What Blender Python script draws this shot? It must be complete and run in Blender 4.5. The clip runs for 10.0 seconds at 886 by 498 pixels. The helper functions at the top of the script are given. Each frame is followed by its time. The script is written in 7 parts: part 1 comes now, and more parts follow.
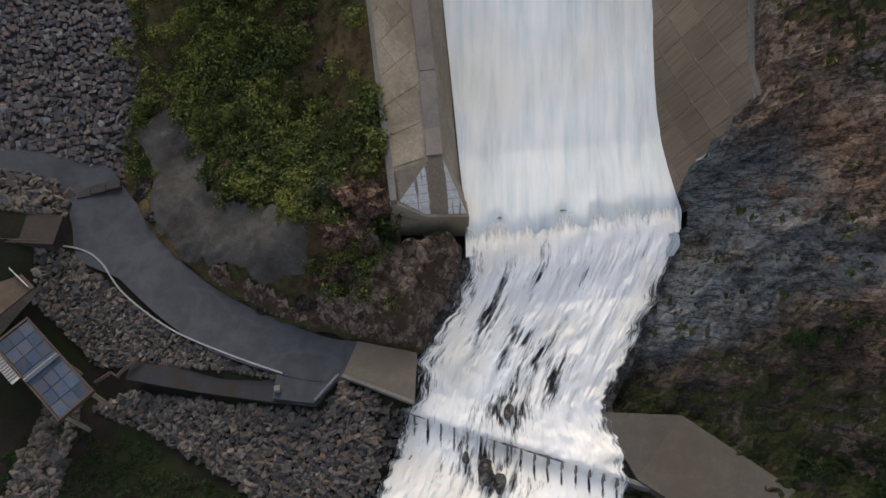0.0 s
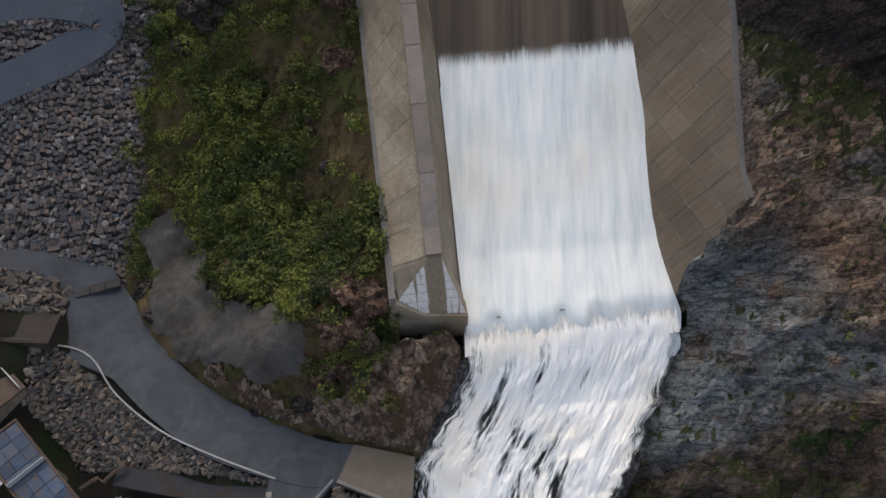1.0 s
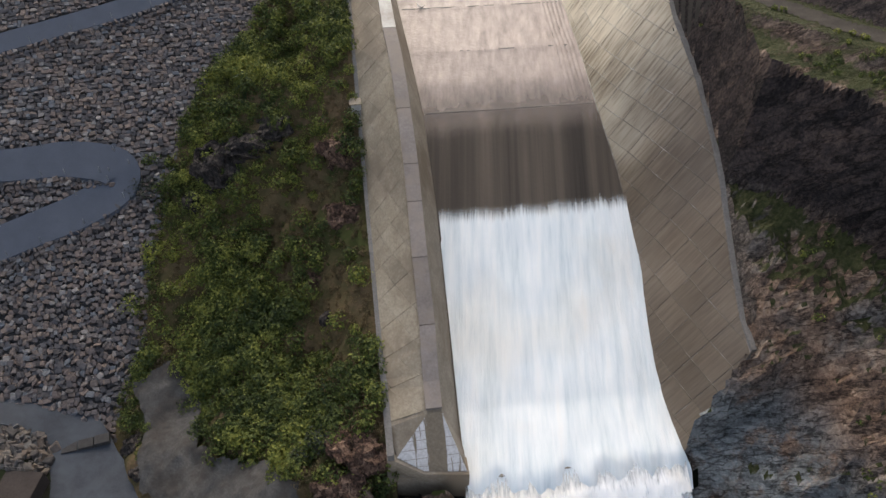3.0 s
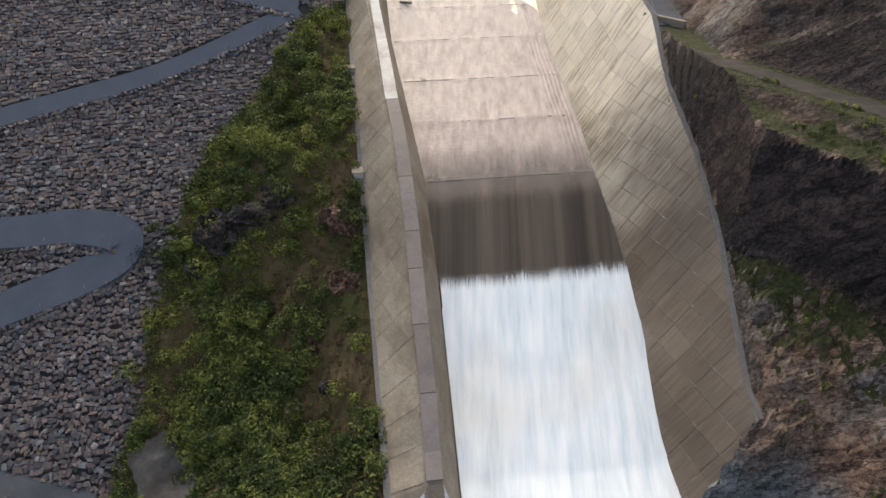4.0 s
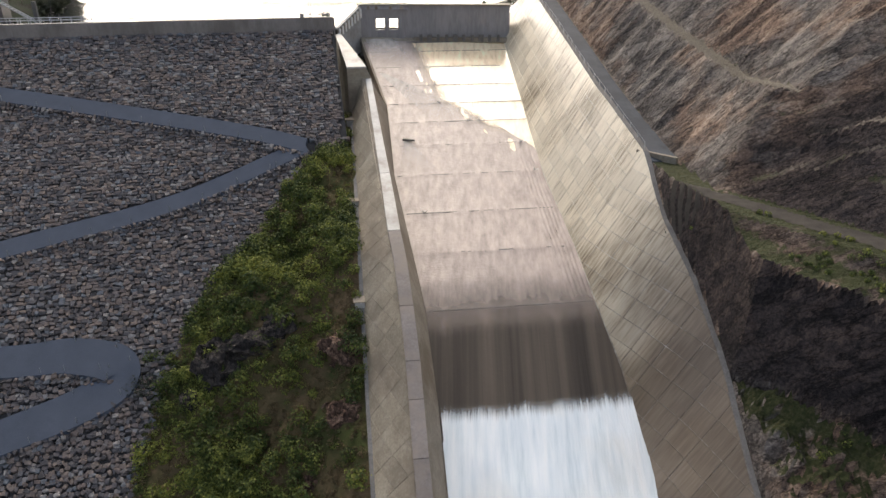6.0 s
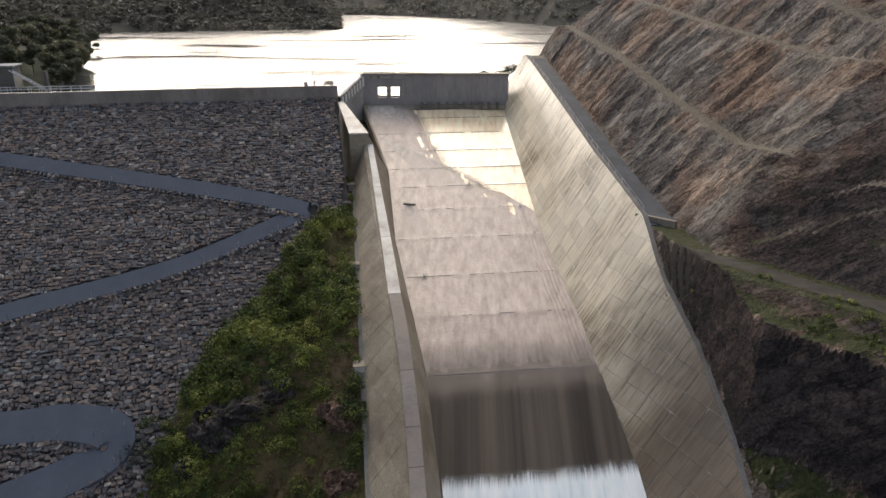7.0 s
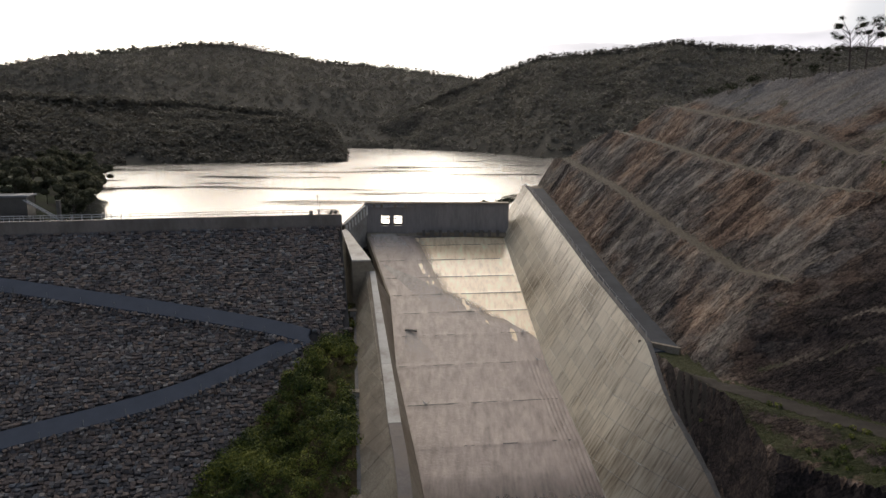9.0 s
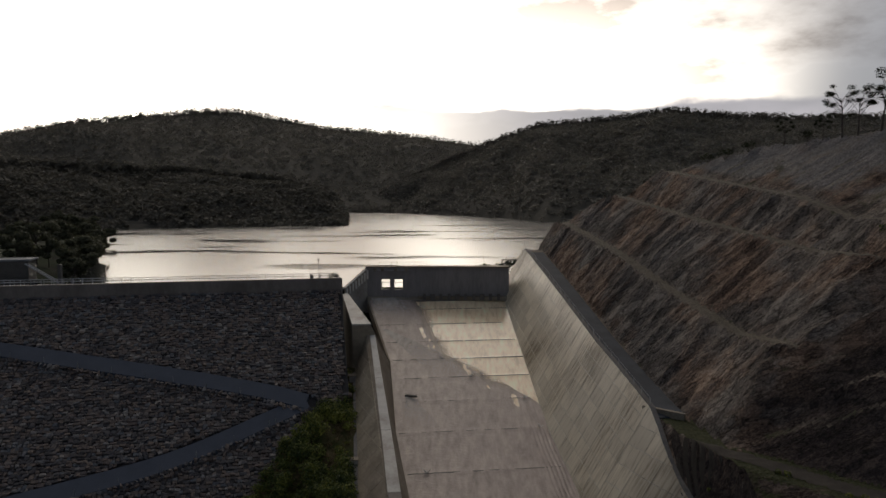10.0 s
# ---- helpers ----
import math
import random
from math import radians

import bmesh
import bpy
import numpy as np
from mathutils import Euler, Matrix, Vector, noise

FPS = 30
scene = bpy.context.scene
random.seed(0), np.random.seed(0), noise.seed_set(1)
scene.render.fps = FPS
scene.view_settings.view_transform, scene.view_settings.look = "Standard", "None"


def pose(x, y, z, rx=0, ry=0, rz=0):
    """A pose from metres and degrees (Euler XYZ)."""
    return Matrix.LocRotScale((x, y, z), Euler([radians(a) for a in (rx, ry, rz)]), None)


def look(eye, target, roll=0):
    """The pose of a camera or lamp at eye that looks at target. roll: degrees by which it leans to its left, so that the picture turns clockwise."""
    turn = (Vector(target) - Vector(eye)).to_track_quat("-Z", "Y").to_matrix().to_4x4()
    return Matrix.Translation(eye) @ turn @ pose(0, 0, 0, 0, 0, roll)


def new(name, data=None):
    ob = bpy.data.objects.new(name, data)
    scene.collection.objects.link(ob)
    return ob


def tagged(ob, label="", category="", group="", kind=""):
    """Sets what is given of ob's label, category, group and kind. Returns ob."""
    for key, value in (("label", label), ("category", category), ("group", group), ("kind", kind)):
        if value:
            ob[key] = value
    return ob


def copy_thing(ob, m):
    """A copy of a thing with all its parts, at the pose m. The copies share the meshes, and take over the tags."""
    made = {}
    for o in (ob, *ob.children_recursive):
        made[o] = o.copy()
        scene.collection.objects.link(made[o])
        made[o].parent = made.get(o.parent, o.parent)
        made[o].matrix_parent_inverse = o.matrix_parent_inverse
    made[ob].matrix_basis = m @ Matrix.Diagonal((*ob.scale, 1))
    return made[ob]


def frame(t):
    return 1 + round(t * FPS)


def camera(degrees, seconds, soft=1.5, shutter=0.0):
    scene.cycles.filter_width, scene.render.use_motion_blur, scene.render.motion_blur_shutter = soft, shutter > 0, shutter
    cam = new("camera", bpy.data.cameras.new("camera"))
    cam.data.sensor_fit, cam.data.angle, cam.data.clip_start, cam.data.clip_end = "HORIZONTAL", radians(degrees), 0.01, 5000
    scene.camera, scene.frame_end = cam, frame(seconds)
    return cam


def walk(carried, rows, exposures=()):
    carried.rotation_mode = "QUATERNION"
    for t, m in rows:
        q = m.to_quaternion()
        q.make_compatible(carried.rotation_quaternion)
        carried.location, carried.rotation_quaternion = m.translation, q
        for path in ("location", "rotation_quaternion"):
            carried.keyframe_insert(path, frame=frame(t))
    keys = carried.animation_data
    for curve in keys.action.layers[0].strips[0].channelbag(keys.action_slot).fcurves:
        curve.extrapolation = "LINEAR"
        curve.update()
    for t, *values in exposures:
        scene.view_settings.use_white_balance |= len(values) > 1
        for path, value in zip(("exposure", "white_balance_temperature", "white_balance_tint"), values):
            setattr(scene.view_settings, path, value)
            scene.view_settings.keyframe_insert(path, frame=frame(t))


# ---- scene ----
import itertools

# ---------------------------------------------------------------- camera: a drone that hovers and tilts up
cam = camera(64.64, 10.0)
EYE = (0.0, 0.0, 100.0)
TILT = [(0.0, 0.0, -61.6, -0.04), (0.5, -0.11, -57.57, -0.15), (1.0, -0.13, -53.49, -0.21), (1.5, -0.14, -49.52, -0.23),
        (2.0, -0.07, -46.38, -0.23), (2.5, -0.06, -43.76, -0.24), (4.0, 0.13, -35.67, -0.09), (4.5, 0.17, -32.99, -0.1),
        (5.0, 0.21, -30.34, -0.06), (5.5, 0.24, -27.71, -0.1), (7.0, 0.31, -19.92, -0.02), (7.5, 0.33, -17.34, -0.01),
        (8.0, 0.38, -14.77, 0.01), (8.5, 0.42, -12.17, 0.06), (9.0, 0.44, -9.62, 0.01), (9.5, 0.46, -7.01, -0.0),
        (10.0, 0.49, -4.41, 0.04)]
walk(cam, [(t, pose(*EYE, 90 + p, 0, w) @ pose(0, 0, 0, 0, 0, -r)) for t, w, p, r in TILT],
     exposures=[(0.0, -0.98), (1.5, -0.64), (2.5, -0.52), (4.0, -0.4), (5.5, -0.4), (7.0, -0.76), (8.0, -0.98), (9.0, -1.65), (9.5, -2.1), (10.0, -2.72)])

# ---------------------------------------------------------------- world and sun
SUN_AZ, SUN_EL = radians(-5), radians(41)          # azimuth from +Y towards +X
SUN_DIR = Vector((math.sin(SUN_AZ) * math.cos(SUN_EL), math.cos(SUN_AZ) * math.cos(SUN_EL), math.sin(SUN_EL)))
world = bpy.data.worlds.new("evening_sky")
scene.world = world
world.use_nodes = True
wn, wl = world.node_tree.nodes, world.node_tree.links
wn.clear()
sky = wn.new("ShaderNodeTexSky")
sky.sky_type, sky.sun_disc = "NISHITA", False
sky.sun_elevation, sky.sun_rotation = SUN_EL, SUN_AZ
sky.air_density, sky.dust_density = 1.0, 2.0
geo = wn.new("ShaderNodeTexCoord")
stretch = wn.new("ShaderNodeMapping")
stretch.inputs["Scale"].default_value = (1.6, 1.6, 4.2)
cloud = wn.new("ShaderNodeTexNoise")
cloud.inputs["Scale"].default_value, cloud.inputs["Detail"].default_value = 3.4, 8
cloud.inputs["Roughness"].default_value = 0.55
ramp = wn.new("ShaderNodeValToRGB")
ramp.color_ramp.elements[0].position, ramp.color_ramp.elements[1].position = 0.38, 0.62
toward = wn.new("ShaderNodeVectorMath")
toward.operation = "DOT_PRODUCT"
toward.inputs[1].default_value = Vector((SUN_DIR.x - 0.07, SUN_DIR.y, SUN_DIR.z * 0.5)).normalized()
squash = wn.new("ShaderNodeVectorMath")            # the haze draws the glow out down to the hills
squash.operation, squash.inputs[1].default_value = "MULTIPLY", (1, 1, 0.5)
unit = wn.new("ShaderNodeVectorMath")
unit.operation = "NORMALIZE"
glow = wn.new("ShaderNodeMapRange")
glow.inputs["From Min"].default_value, glow.inputs["From Max"].default_value = 0.15, 1.0
glow.inputs["To Min"].default_value, glow.inputs["To Max"].default_value = 0.0, 1.0
power = wn.new("ShaderNodeMath")
power.operation, power.inputs[1].default_value = "POWER", 6.2
cloud_col = wn.new("ShaderNodeMix")
cloud_col.data_type = "RGBA"
cloud_col.inputs["A"].default_value = (1.0, 1.18, 1.5, 1)     # cloud away from the sun
cloud_col.inputs["B"].default_value = (20.6, 18.3, 15.9, 1)        # cloud lit from behind
sky_gain = wn.new("ShaderNodeVectorMath")
sky_gain.operation = "SCALE"
sky_gain.inputs["Scale"].default_value = 0.14
mix = wn.new("ShaderNodeMix")
mix.data_type = "RGBA"
fac = wn.new("ShaderNodeMapRange")
fac.inputs["To Min"].default_value, fac.inputs["To Max"].default_value = 0.6, 1.0
bg = wn.new("ShaderNodeBackground")
wout = wn.new("ShaderNodeOutputWorld")
wl.new(geo.outputs["Generated"], stretch.inputs["Vector"])
wl.new(stretch.outputs[0], cloud.inputs["Vector"])
wl.new(cloud.outputs["Fac"], ramp.inputs[0])
wl.new(geo.outputs["Generated"], squash.inputs[0])
wl.new(squash.outputs[0], unit.inputs[0])
wl.new(unit.outputs[0], toward.inputs[0])
wl.new(toward.outputs["Value"], glow.inputs["Value"])
wl.new(glow.outputs[0], power.inputs[0])
wl.new(power.outputs[0], cloud_col.inputs["Factor"])
wl.new(sky.outputs[0], sky_gain.inputs[0])
wl.new(ramp.outputs[0], fac.inputs["Value"])
wl.new(fac.outputs[0], mix.inputs["Factor"])
wl.new(sky_gain.outputs[0], mix.inputs["A"])
shade = wn.new("ShaderNodeMix")                   # thick and thin cloud
shade.data_type, shade.blend_type = "RGBA", "MULTIPLY"
shade.inputs["Factor"].default_value = 1.0
thick = wn.new("ShaderNodeValToRGB")
thick.color_ramp.elements[0].position, thick.color_ramp.elements[0].color = 0.40, (1.3, 1.3, 1.3, 1)
thick.color_ramp.elements[1].position, thick.color_ramp.elements[1].color = 0.60, (0.38, 0.36, 0.355, 1)
wl.new(cloud.outputs["Fac"], thick.inputs[0])
sep = wn.new("ShaderNodeSeparateXYZ")              # a clear bright band low over the hills under the cloud
wl.new(unit.outputs[0], sep.inputs[0])
band = wn.new("ShaderNodeMapRange")
band.interpolation_type = "SMOOTHSTEP"
band.inputs["From Min"].default_value, band.inputs["From Max"].default_value = 0.16, 0.02
band.inputs["To Min"].default_value, band.inputs["To Max"].default_value = 0.0, 1.0
side = wn.new("ShaderNodeMapRange")
side.interpolation_type = "SMOOTHSTEP"
side.inputs["From Min"].default_value, side.inputs["From Max"].default_value = 0.73, 0.99
low_sky = wn.new("ShaderNodeMath")
low_sky.operation = "MULTIPLY"
low_gain = wn.new("ShaderNodeVectorMath")
low_gain.operation, low_gain.inputs[0].default_value = "SCALE", (78.0, 70.0, 58.5)
total = wn.new("ShaderNodeVectorMath")
total.operation = "ADD"
wl.new(sep.outputs["Z"], band.inputs["Value"])
wl.new(toward.outputs["Value"], side.inputs["Value"])
wl.new(band.outputs[0], low_sky.inputs[0])
wl.new(side.outputs[0], low_sky.inputs[1])
wl.new(low_sky.outputs[0], low_gain.inputs["Scale"])
wl.new(cloud_col.outputs["Result"], total.inputs[0])
wl.new(low_gain.outputs[0], total.inputs[1])
wl.new(total.outputs[0], shade.inputs["A"])
wl.new(thick.outputs[0], shade.inputs["B"])
bank_z = wn.new("ShaderNodeSeparateXYZ")          # a flat-topped grey bank of cloud low on one side
wl.new(geo.outputs["Generated"], bank_z.inputs[0])
ragged = wn.new("ShaderNodeMath")
ragged.operation, ragged.inputs[1].default_value = "MULTIPLY_ADD", -0.045
wl.new(cloud.outputs["Fac"], ragged.inputs[0])
wl.new(bank_z.outputs["Z"], ragged.inputs[2])
masks = []
for value, lo, hi in ((ragged.outputs[0], 0.107, 0.096), (bank_z.outputs["X"], -1.0, 0.2)):
    edge = wn.new("ShaderNodeMapRange")
    edge.interpolation_type = "SMOOTHSTEP"
    edge.inputs["From Min"].default_value, edge.inputs["From Max"].default_value = lo, hi
    wl.new(value, edge.inputs["Value"])
    masks.append(edge)
bank_mask = wn.new("ShaderNodeMath")
bank_mask.operation = "MULTIPLY"
wl.new(masks[0].outputs[0], bank_mask.inputs[0])
wl.new(masks[1].outputs[0], bank_mask.inputs[1])
bank_mix = wn.new("ShaderNodeMix")
bank_mix.data_type = "RGBA"
bank_mix.inputs["B"].default_value = (3.5, 3.35, 3.55, 1)
wl.new(bank_mask.outputs[0], bank_mix.inputs["Factor"])
wl.new(shade.outputs["Result"], bank_mix.inputs["A"])
wl.new(bank_mix.outputs["Result"], mix.inputs["B"])
wl.new(mix.outputs["Result"], bg.inputs["Color"])
bg.inputs["Strength"].default_value = 1.0
wl.new(bg.outputs[0], wout.inputs[0])

sun = new("sun", bpy.data.lights.new("sun", "SUN"))
sun.data.energy, sun.data.angle, sun.data.color = 1.5, radians(32), (1.0, 0.875, 0.715)
sun.matrix_world = look(SUN_DIR * 100, (0, 0, 0))


# ---------------------------------------------------------------- materials
def material(name):
    m = bpy.data.materials.new(name)
    m.use_nodes = True
    nt = m.node_tree
    return m, nt, nt.nodes["Principled BSDF"]


def noise_node(nt, scale, detail=5, rough=0.6, vec=None, dim=None):
    n = nt.nodes.new("ShaderNodeTexNoise")
    n.inputs["Scale"].default_value, n.inputs["Detail"].default_value, n.inputs["Roughness"].default_value = scale, detail, rough
    if vec:
        nt.links.new(vec, n.inputs["Vector"])
    return n


def ramp_node(nt, fac, stops):
    r = nt.nodes.new("ShaderNodeValToRGB")
    e = r.color_ramp.elements
    while len(e) < len(stops):
        e.new(0.5)
    for el, (p, c) in zip(e, stops):
        el.position, el.color = p, (*c, 1)
    nt.links.new(fac, r.inputs[0])
    return r


def mix_node(nt, fac, a, b, mode="MIX"):
    m = nt.nodes.new("ShaderNodeMix")
    m.data_type, m.blend_type = "RGBA", mode
    for sock, v in (("Factor", fac), ("A", a), ("B", b)):
        if isinstance(v, (int, float)):
            m.inputs[sock].default_value = v
        elif isinstance(v, tuple):
            m.inputs[sock].default_value = (*v, 1)
        else:
            nt.links.new(v, m.inputs[sock])
    return m.outputs["Result"]


def coords(nt, scale=(1, 1, 1), rot=(0, 0, 0), kind="Object"):
    c, mp = nt.nodes.new("ShaderNodeTexCoord"), nt.nodes.new("ShaderNodeMapping")
    mp.inputs["Scale"].default_value = scale
    mp.inputs["Rotation"].default_value = [radians(a) for a in rot]
    nt.links.new(c.outputs[kind], mp.inputs["Vector"])
    return mp.outputs[0]


def own_axes(nt, axes):
    """Coordinates along three given directions, each with its length as the scale."""
    c, out = nt.nodes.new("ShaderNodeTexCoord"), nt.nodes.new("ShaderNodeCombineXYZ")
    for k, ax in enumerate(axes):
        dt = nt.nodes.new("ShaderNodeVectorMath")
        dt.operation, dt.inputs[1].default_value = "DOT_PRODUCT", ax
        nt.links.new(c.outputs["Object"], dt.inputs[0])
        nt.links.new(dt.outputs["Value"], out.inputs[k])
    return out.outputs[0]


def bump(nt, bsdf, height, strength=0.4, dist=0.1):
    b = nt.nodes.new("ShaderNodeBump")
    b.inputs["Strength"].default_value, b.inputs["Distance"].default_value = strength, dist
    nt.links.new(height, b.inputs["Height"])
    nt.links.new(b.outputs[0], bsdf.inputs["Normal"])


def surface(name, stops, scale=0.4, fine=6.0, rough=0.85, stain=None, stain_scale=0.08, bump_by=0.35, bump_dist=0.08,
            stretch_by=(1, 1, 1), rot=(0, 0, 0), vary=0.0, island=False):
    """Two scales of noise through a colour ramp, a stain layer, and a bump; vary: brightness change from piece to piece."""
    m, nt, b = material(name)
    v = coords(nt, stretch_by, rot)
    big, small = noise_node(nt, scale, 6, 0.65, v), noise_node(nt, fine, 4, 0.6, v)
    f = nt.nodes.new("ShaderNodeMath")
    f.operation, f.inputs[1].default_value = "MULTIPLY_ADD", 0.45
    nt.links.new(small.outputs["Fac"], f.inputs[0])
    half = nt.nodes.new("ShaderNodeMath")
    half.operation, half.inputs[1].default_value = "MULTIPLY_ADD", 0.55
    half.inputs[2].default_value = 0.0
    nt.links.new(big.outputs["Fac"], half.inputs[0])
    nt.links.new(half.outputs[0], f.inputs[2])
    col = ramp_node(nt, f.outputs[0], stops).outputs[0]
    if stain:
        sn_ = noise_node(nt, stain_scale, 5, 0.7, v)
        mask = ramp_node(nt, sn_.outputs["Fac"], [(0.45, (0, 0, 0)), (0.62, (1, 1, 1))])
        col = mix_node(nt, mask.outputs[0], col, stain)
    if vary:
        if island:
            g = nt.nodes.new("ShaderNodeNewGeometry").outputs["Random Per Island"]
        else:
            g = nt.nodes.new("ShaderNodeObjectInfo").outputs["Random"]
        r = nt.nodes.new("ShaderNodeMapRange")
        r.inputs["To Min"].default_value, r.inputs["To Max"].default_value = 1 - vary, 1 + vary
        nt.links.new(g, r.inputs["Value"])
        h = nt.nodes.new("ShaderNodeHueSaturation")
        nt.links.new(r.outputs[0], h.inputs["Value"])
        nt.links.new(col, h.inputs["Color"])
        col = h.outputs[0]
    nt.links.new(col, b.inputs["Base Color"])
    b.inputs["Roughness"].default_value = rough
    if rough >= 0.84:
        b.inputs["Specular IOR Level"].default_value = 0.15        # crumbly ground has hardly any sheen
    bump(nt, b, f.outputs[0], bump_by, bump_dist)
    return m


def stone_material(name, island, tones=((0.042, 0.036, 0.036), (0.082, 0.078, 0.083), (0.135, 0.104, 0.092), (0.165, 0.129, 0.108), (0.10, 0.112, 0.13), (0.28, 0.25, 0.226))):
    m, nt, b = material(name)
    if island:
        g = nt.nodes.new("ShaderNodeNewGeometry").outputs["Random Per Island"]
    else:
        g = nt.nodes.new("ShaderNodeObjectInfo").outputs["Random"]
    tone = ramp_node(nt, g, list(zip((0.0, 0.3, 0.55, 0.75, 0.9, 1.0), tones)))
    v = coords(nt)
    n = noise_node(nt, 2.2, 6, 0.65, v)
    shade = ramp_node(nt, n.outputs["Fac"], [(0.3, (0.55, 0.53, 0.5)), (0.7, (1.15, 1.15, 1.15))])
    nt.links.new(mix_node(nt, 1.0, tone.outputs[0], shade.outputs[0], "MULTIPLY"), b.inputs["Base Color"])
    b.inputs["Roughness"].default_value = 0.8
    bump(nt, b, n.outputs["Fac"], 0.5, 0.15)
    return m


def math_node(nt, op, a, b=0.0, c=0.0, clamp=False):
    n = nt.nodes.new("ShaderNodeMath")
    n.operation, n.use_clamp = op, clamp
    for k, v in enumerate((a, b, c)):
        if isinstance(v, (int, float)):
            n.inputs[k].default_value = v
        else:
            nt.links.new(v, n.inputs[k])
    return n.outputs[0]


def span(nt, value, lo, hi, to=1.0):
    r = nt.nodes.new("ShaderNodeMapRange")
    r.interpolation_type = "SMOOTHSTEP"
    r.inputs["From Min"].default_value, r.inputs["From Max"].default_value, r.inputs["To Max"].default_value = lo, hi, to
    nt.links.new(value, r.inputs["Value"])
    return r.outputs[0]


def leaf_material(name, dark, mid, light):
    m, nt, b = material(name)
    g = nt.nodes.new("ShaderNodeNewGeometry").outputs["Random Per Island"]
    v = coords(nt)
    n = noise_node(nt, 0.42, 4, 0.7, v)
    patch = noise_node(nt, 0.085, 3, 0.6, v)                       # whole stands differ in colour
    a = nt.nodes.new("ShaderNodeMath")
    a.operation, a.inputs[1].default_value = "MULTIPLY_ADD", 0.3
    nt.links.new(g, a.inputs[0])
    k = nt.nodes.new("ShaderNodeMath")
    k.operation, k.inputs[1].default_value = "MULTIPLY", 0.75
    nt.links.new(n.outputs["Fac"], k.inputs[0])
    nt.links.new(math_node(nt, "MULTIPLY_ADD", patch.outputs["Fac"], 0.9, math_node(nt, "SUBTRACT", k.outputs[0], 0.45)), a.inputs[2])
    col = ramp_node(nt, a.outputs[0], [(0.3, dark), (0.52, mid), (0.74, light)])
    nt.links.new(col.outputs[0], b.inputs["Base Color"])
    b.inputs["Roughness"].default_value, b.inputs["Specular IOR Level"].default_value = 0.65, 0.3
    back = nt.nodes.new("ShaderNodeBsdfTranslucent")               # light comes through the leaves
    nt.links.new(col.outputs[0], back.inputs["Color"])
    both = nt.nodes.new("ShaderNodeMixShader")
    both.inputs[0].default_value = 0.4
    nt.links.new(b.outputs[0], both.inputs[1])
    nt.links.new(back.outputs[0], both.inputs[2])
    nt.links.new(both.outputs[0], nt.nodes["Material Output"].inputs["Surface"])
    return m


def wear_tracks(m):
    """Faint pale scuffs that wander over a road."""
    nt = m.node_tree
    b = nt.nodes["Principled BSDF"]
    old = b.inputs["Base Color"].links[0].from_socket
    n = noise_node(nt, 0.08, 3, 0.5, coords(nt, (1, 1, 1)))
    n.inputs["Distortion"].default_value = 0.5
    line = span(nt, math_node(nt, "ABSOLUTE", math_node(nt, "SUBTRACT", n.outputs["Fac"], 0.5)), 0.035, 0.0, 0.3)
    nt.links.new(mix_node(nt, line, old, (0.05, 0.058, 0.07)), b.inputs["Base Color"])


CONCRETE = surface("weathered_concrete", [(0.28, (0.13, 0.107, 0.078)), (0.48, (0.215, 0.182, 0.137)), (0.66, (0.30, 0.265, 0.215))],
                   0.25, 3.0, 0.8, stain=(0.15, 0.118, 0.082), stain_scale=0.10, vary=0.13)
LEFT_PANEL = surface("cast_wall_panel", [(0.28, (0.15, 0.122, 0.084)), (0.48, (0.24, 0.202, 0.145)), (0.66, (0.335, 0.292, 0.225))],
                     0.25, 3.0, 0.72, stain=(0.165, 0.132, 0.094), stain_scale=0.10, vary=0.11)
COPING = surface("grey_brown_coping", [(0.3, (0.115, 0.097, 0.085)), (0.5, (0.165, 0.143, 0.13)), (0.7, (0.235, 0.21, 0.195))], 0.3, 3.0, 0.7,
                 stain=(0.19, 0.158, 0.132), stain_scale=0.2, vary=0.14)
FOOTING = surface("grey_footing_concrete", [(0.3, (0.10, 0.095, 0.09)), (0.7, (0.20, 0.19, 0.18))], 0.5, 4.0, 0.85)
CONCRETE_PALE = surface("pale_concrete", [(0.3, (0.34, 0.33, 0.31)), (0.7, (0.52, 0.51, 0.48))], 0.3, 3.0, 0.6,
                        stain=(0.27, 0.25, 0.22), stain_scale=0.15)
WEIR_GREY = surface("weir_concrete", [(0.3, (0.17, 0.158, 0.158)), (0.7, (0.29, 0.272, 0.265))], 0.3, 2.0, 0.6, stretch_by=(1, 1, 0.2))
PARAPET = surface("dusty_parapet_concrete", [(0.3, (0.15, 0.13, 0.115)), (0.7, (0.25, 0.222, 0.198))], 0.3, 2.5, 0.8, stain=(0.14, 0.122, 0.105), stain_scale=0.2, stretch_by=(1, 1, 0.4))
CONCRETE_DARK = surface("wet_dark_concrete", [(0.3, (0.055, 0.05, 0.045)), (0.7, (0.13, 0.12, 0.105))], 0.3, 3.0, 0.5)
DAM_ROAD = surface("worn_grey_asphalt", [(0.3, (0.05, 0.060, 0.08)), (0.7, (0.08, 0.092, 0.117))], 0.3, 8.0, 0.86, bump_by=0.15, bump_dist=0.02)
ASPHALT = surface("grey_asphalt", [(0.3, (0.014, 0.018, 0.026)), (0.5, (0.020, 0.026, 0.036)), (0.7, (0.031, 0.038, 0.051))], 0.45, 5.0, 0.8,
                  stain=(0.035, 0.043, 0.056), stain_scale=0.16, bump_by=0.15, bump_dist=0.02)
wear_tracks(ASPHALT)
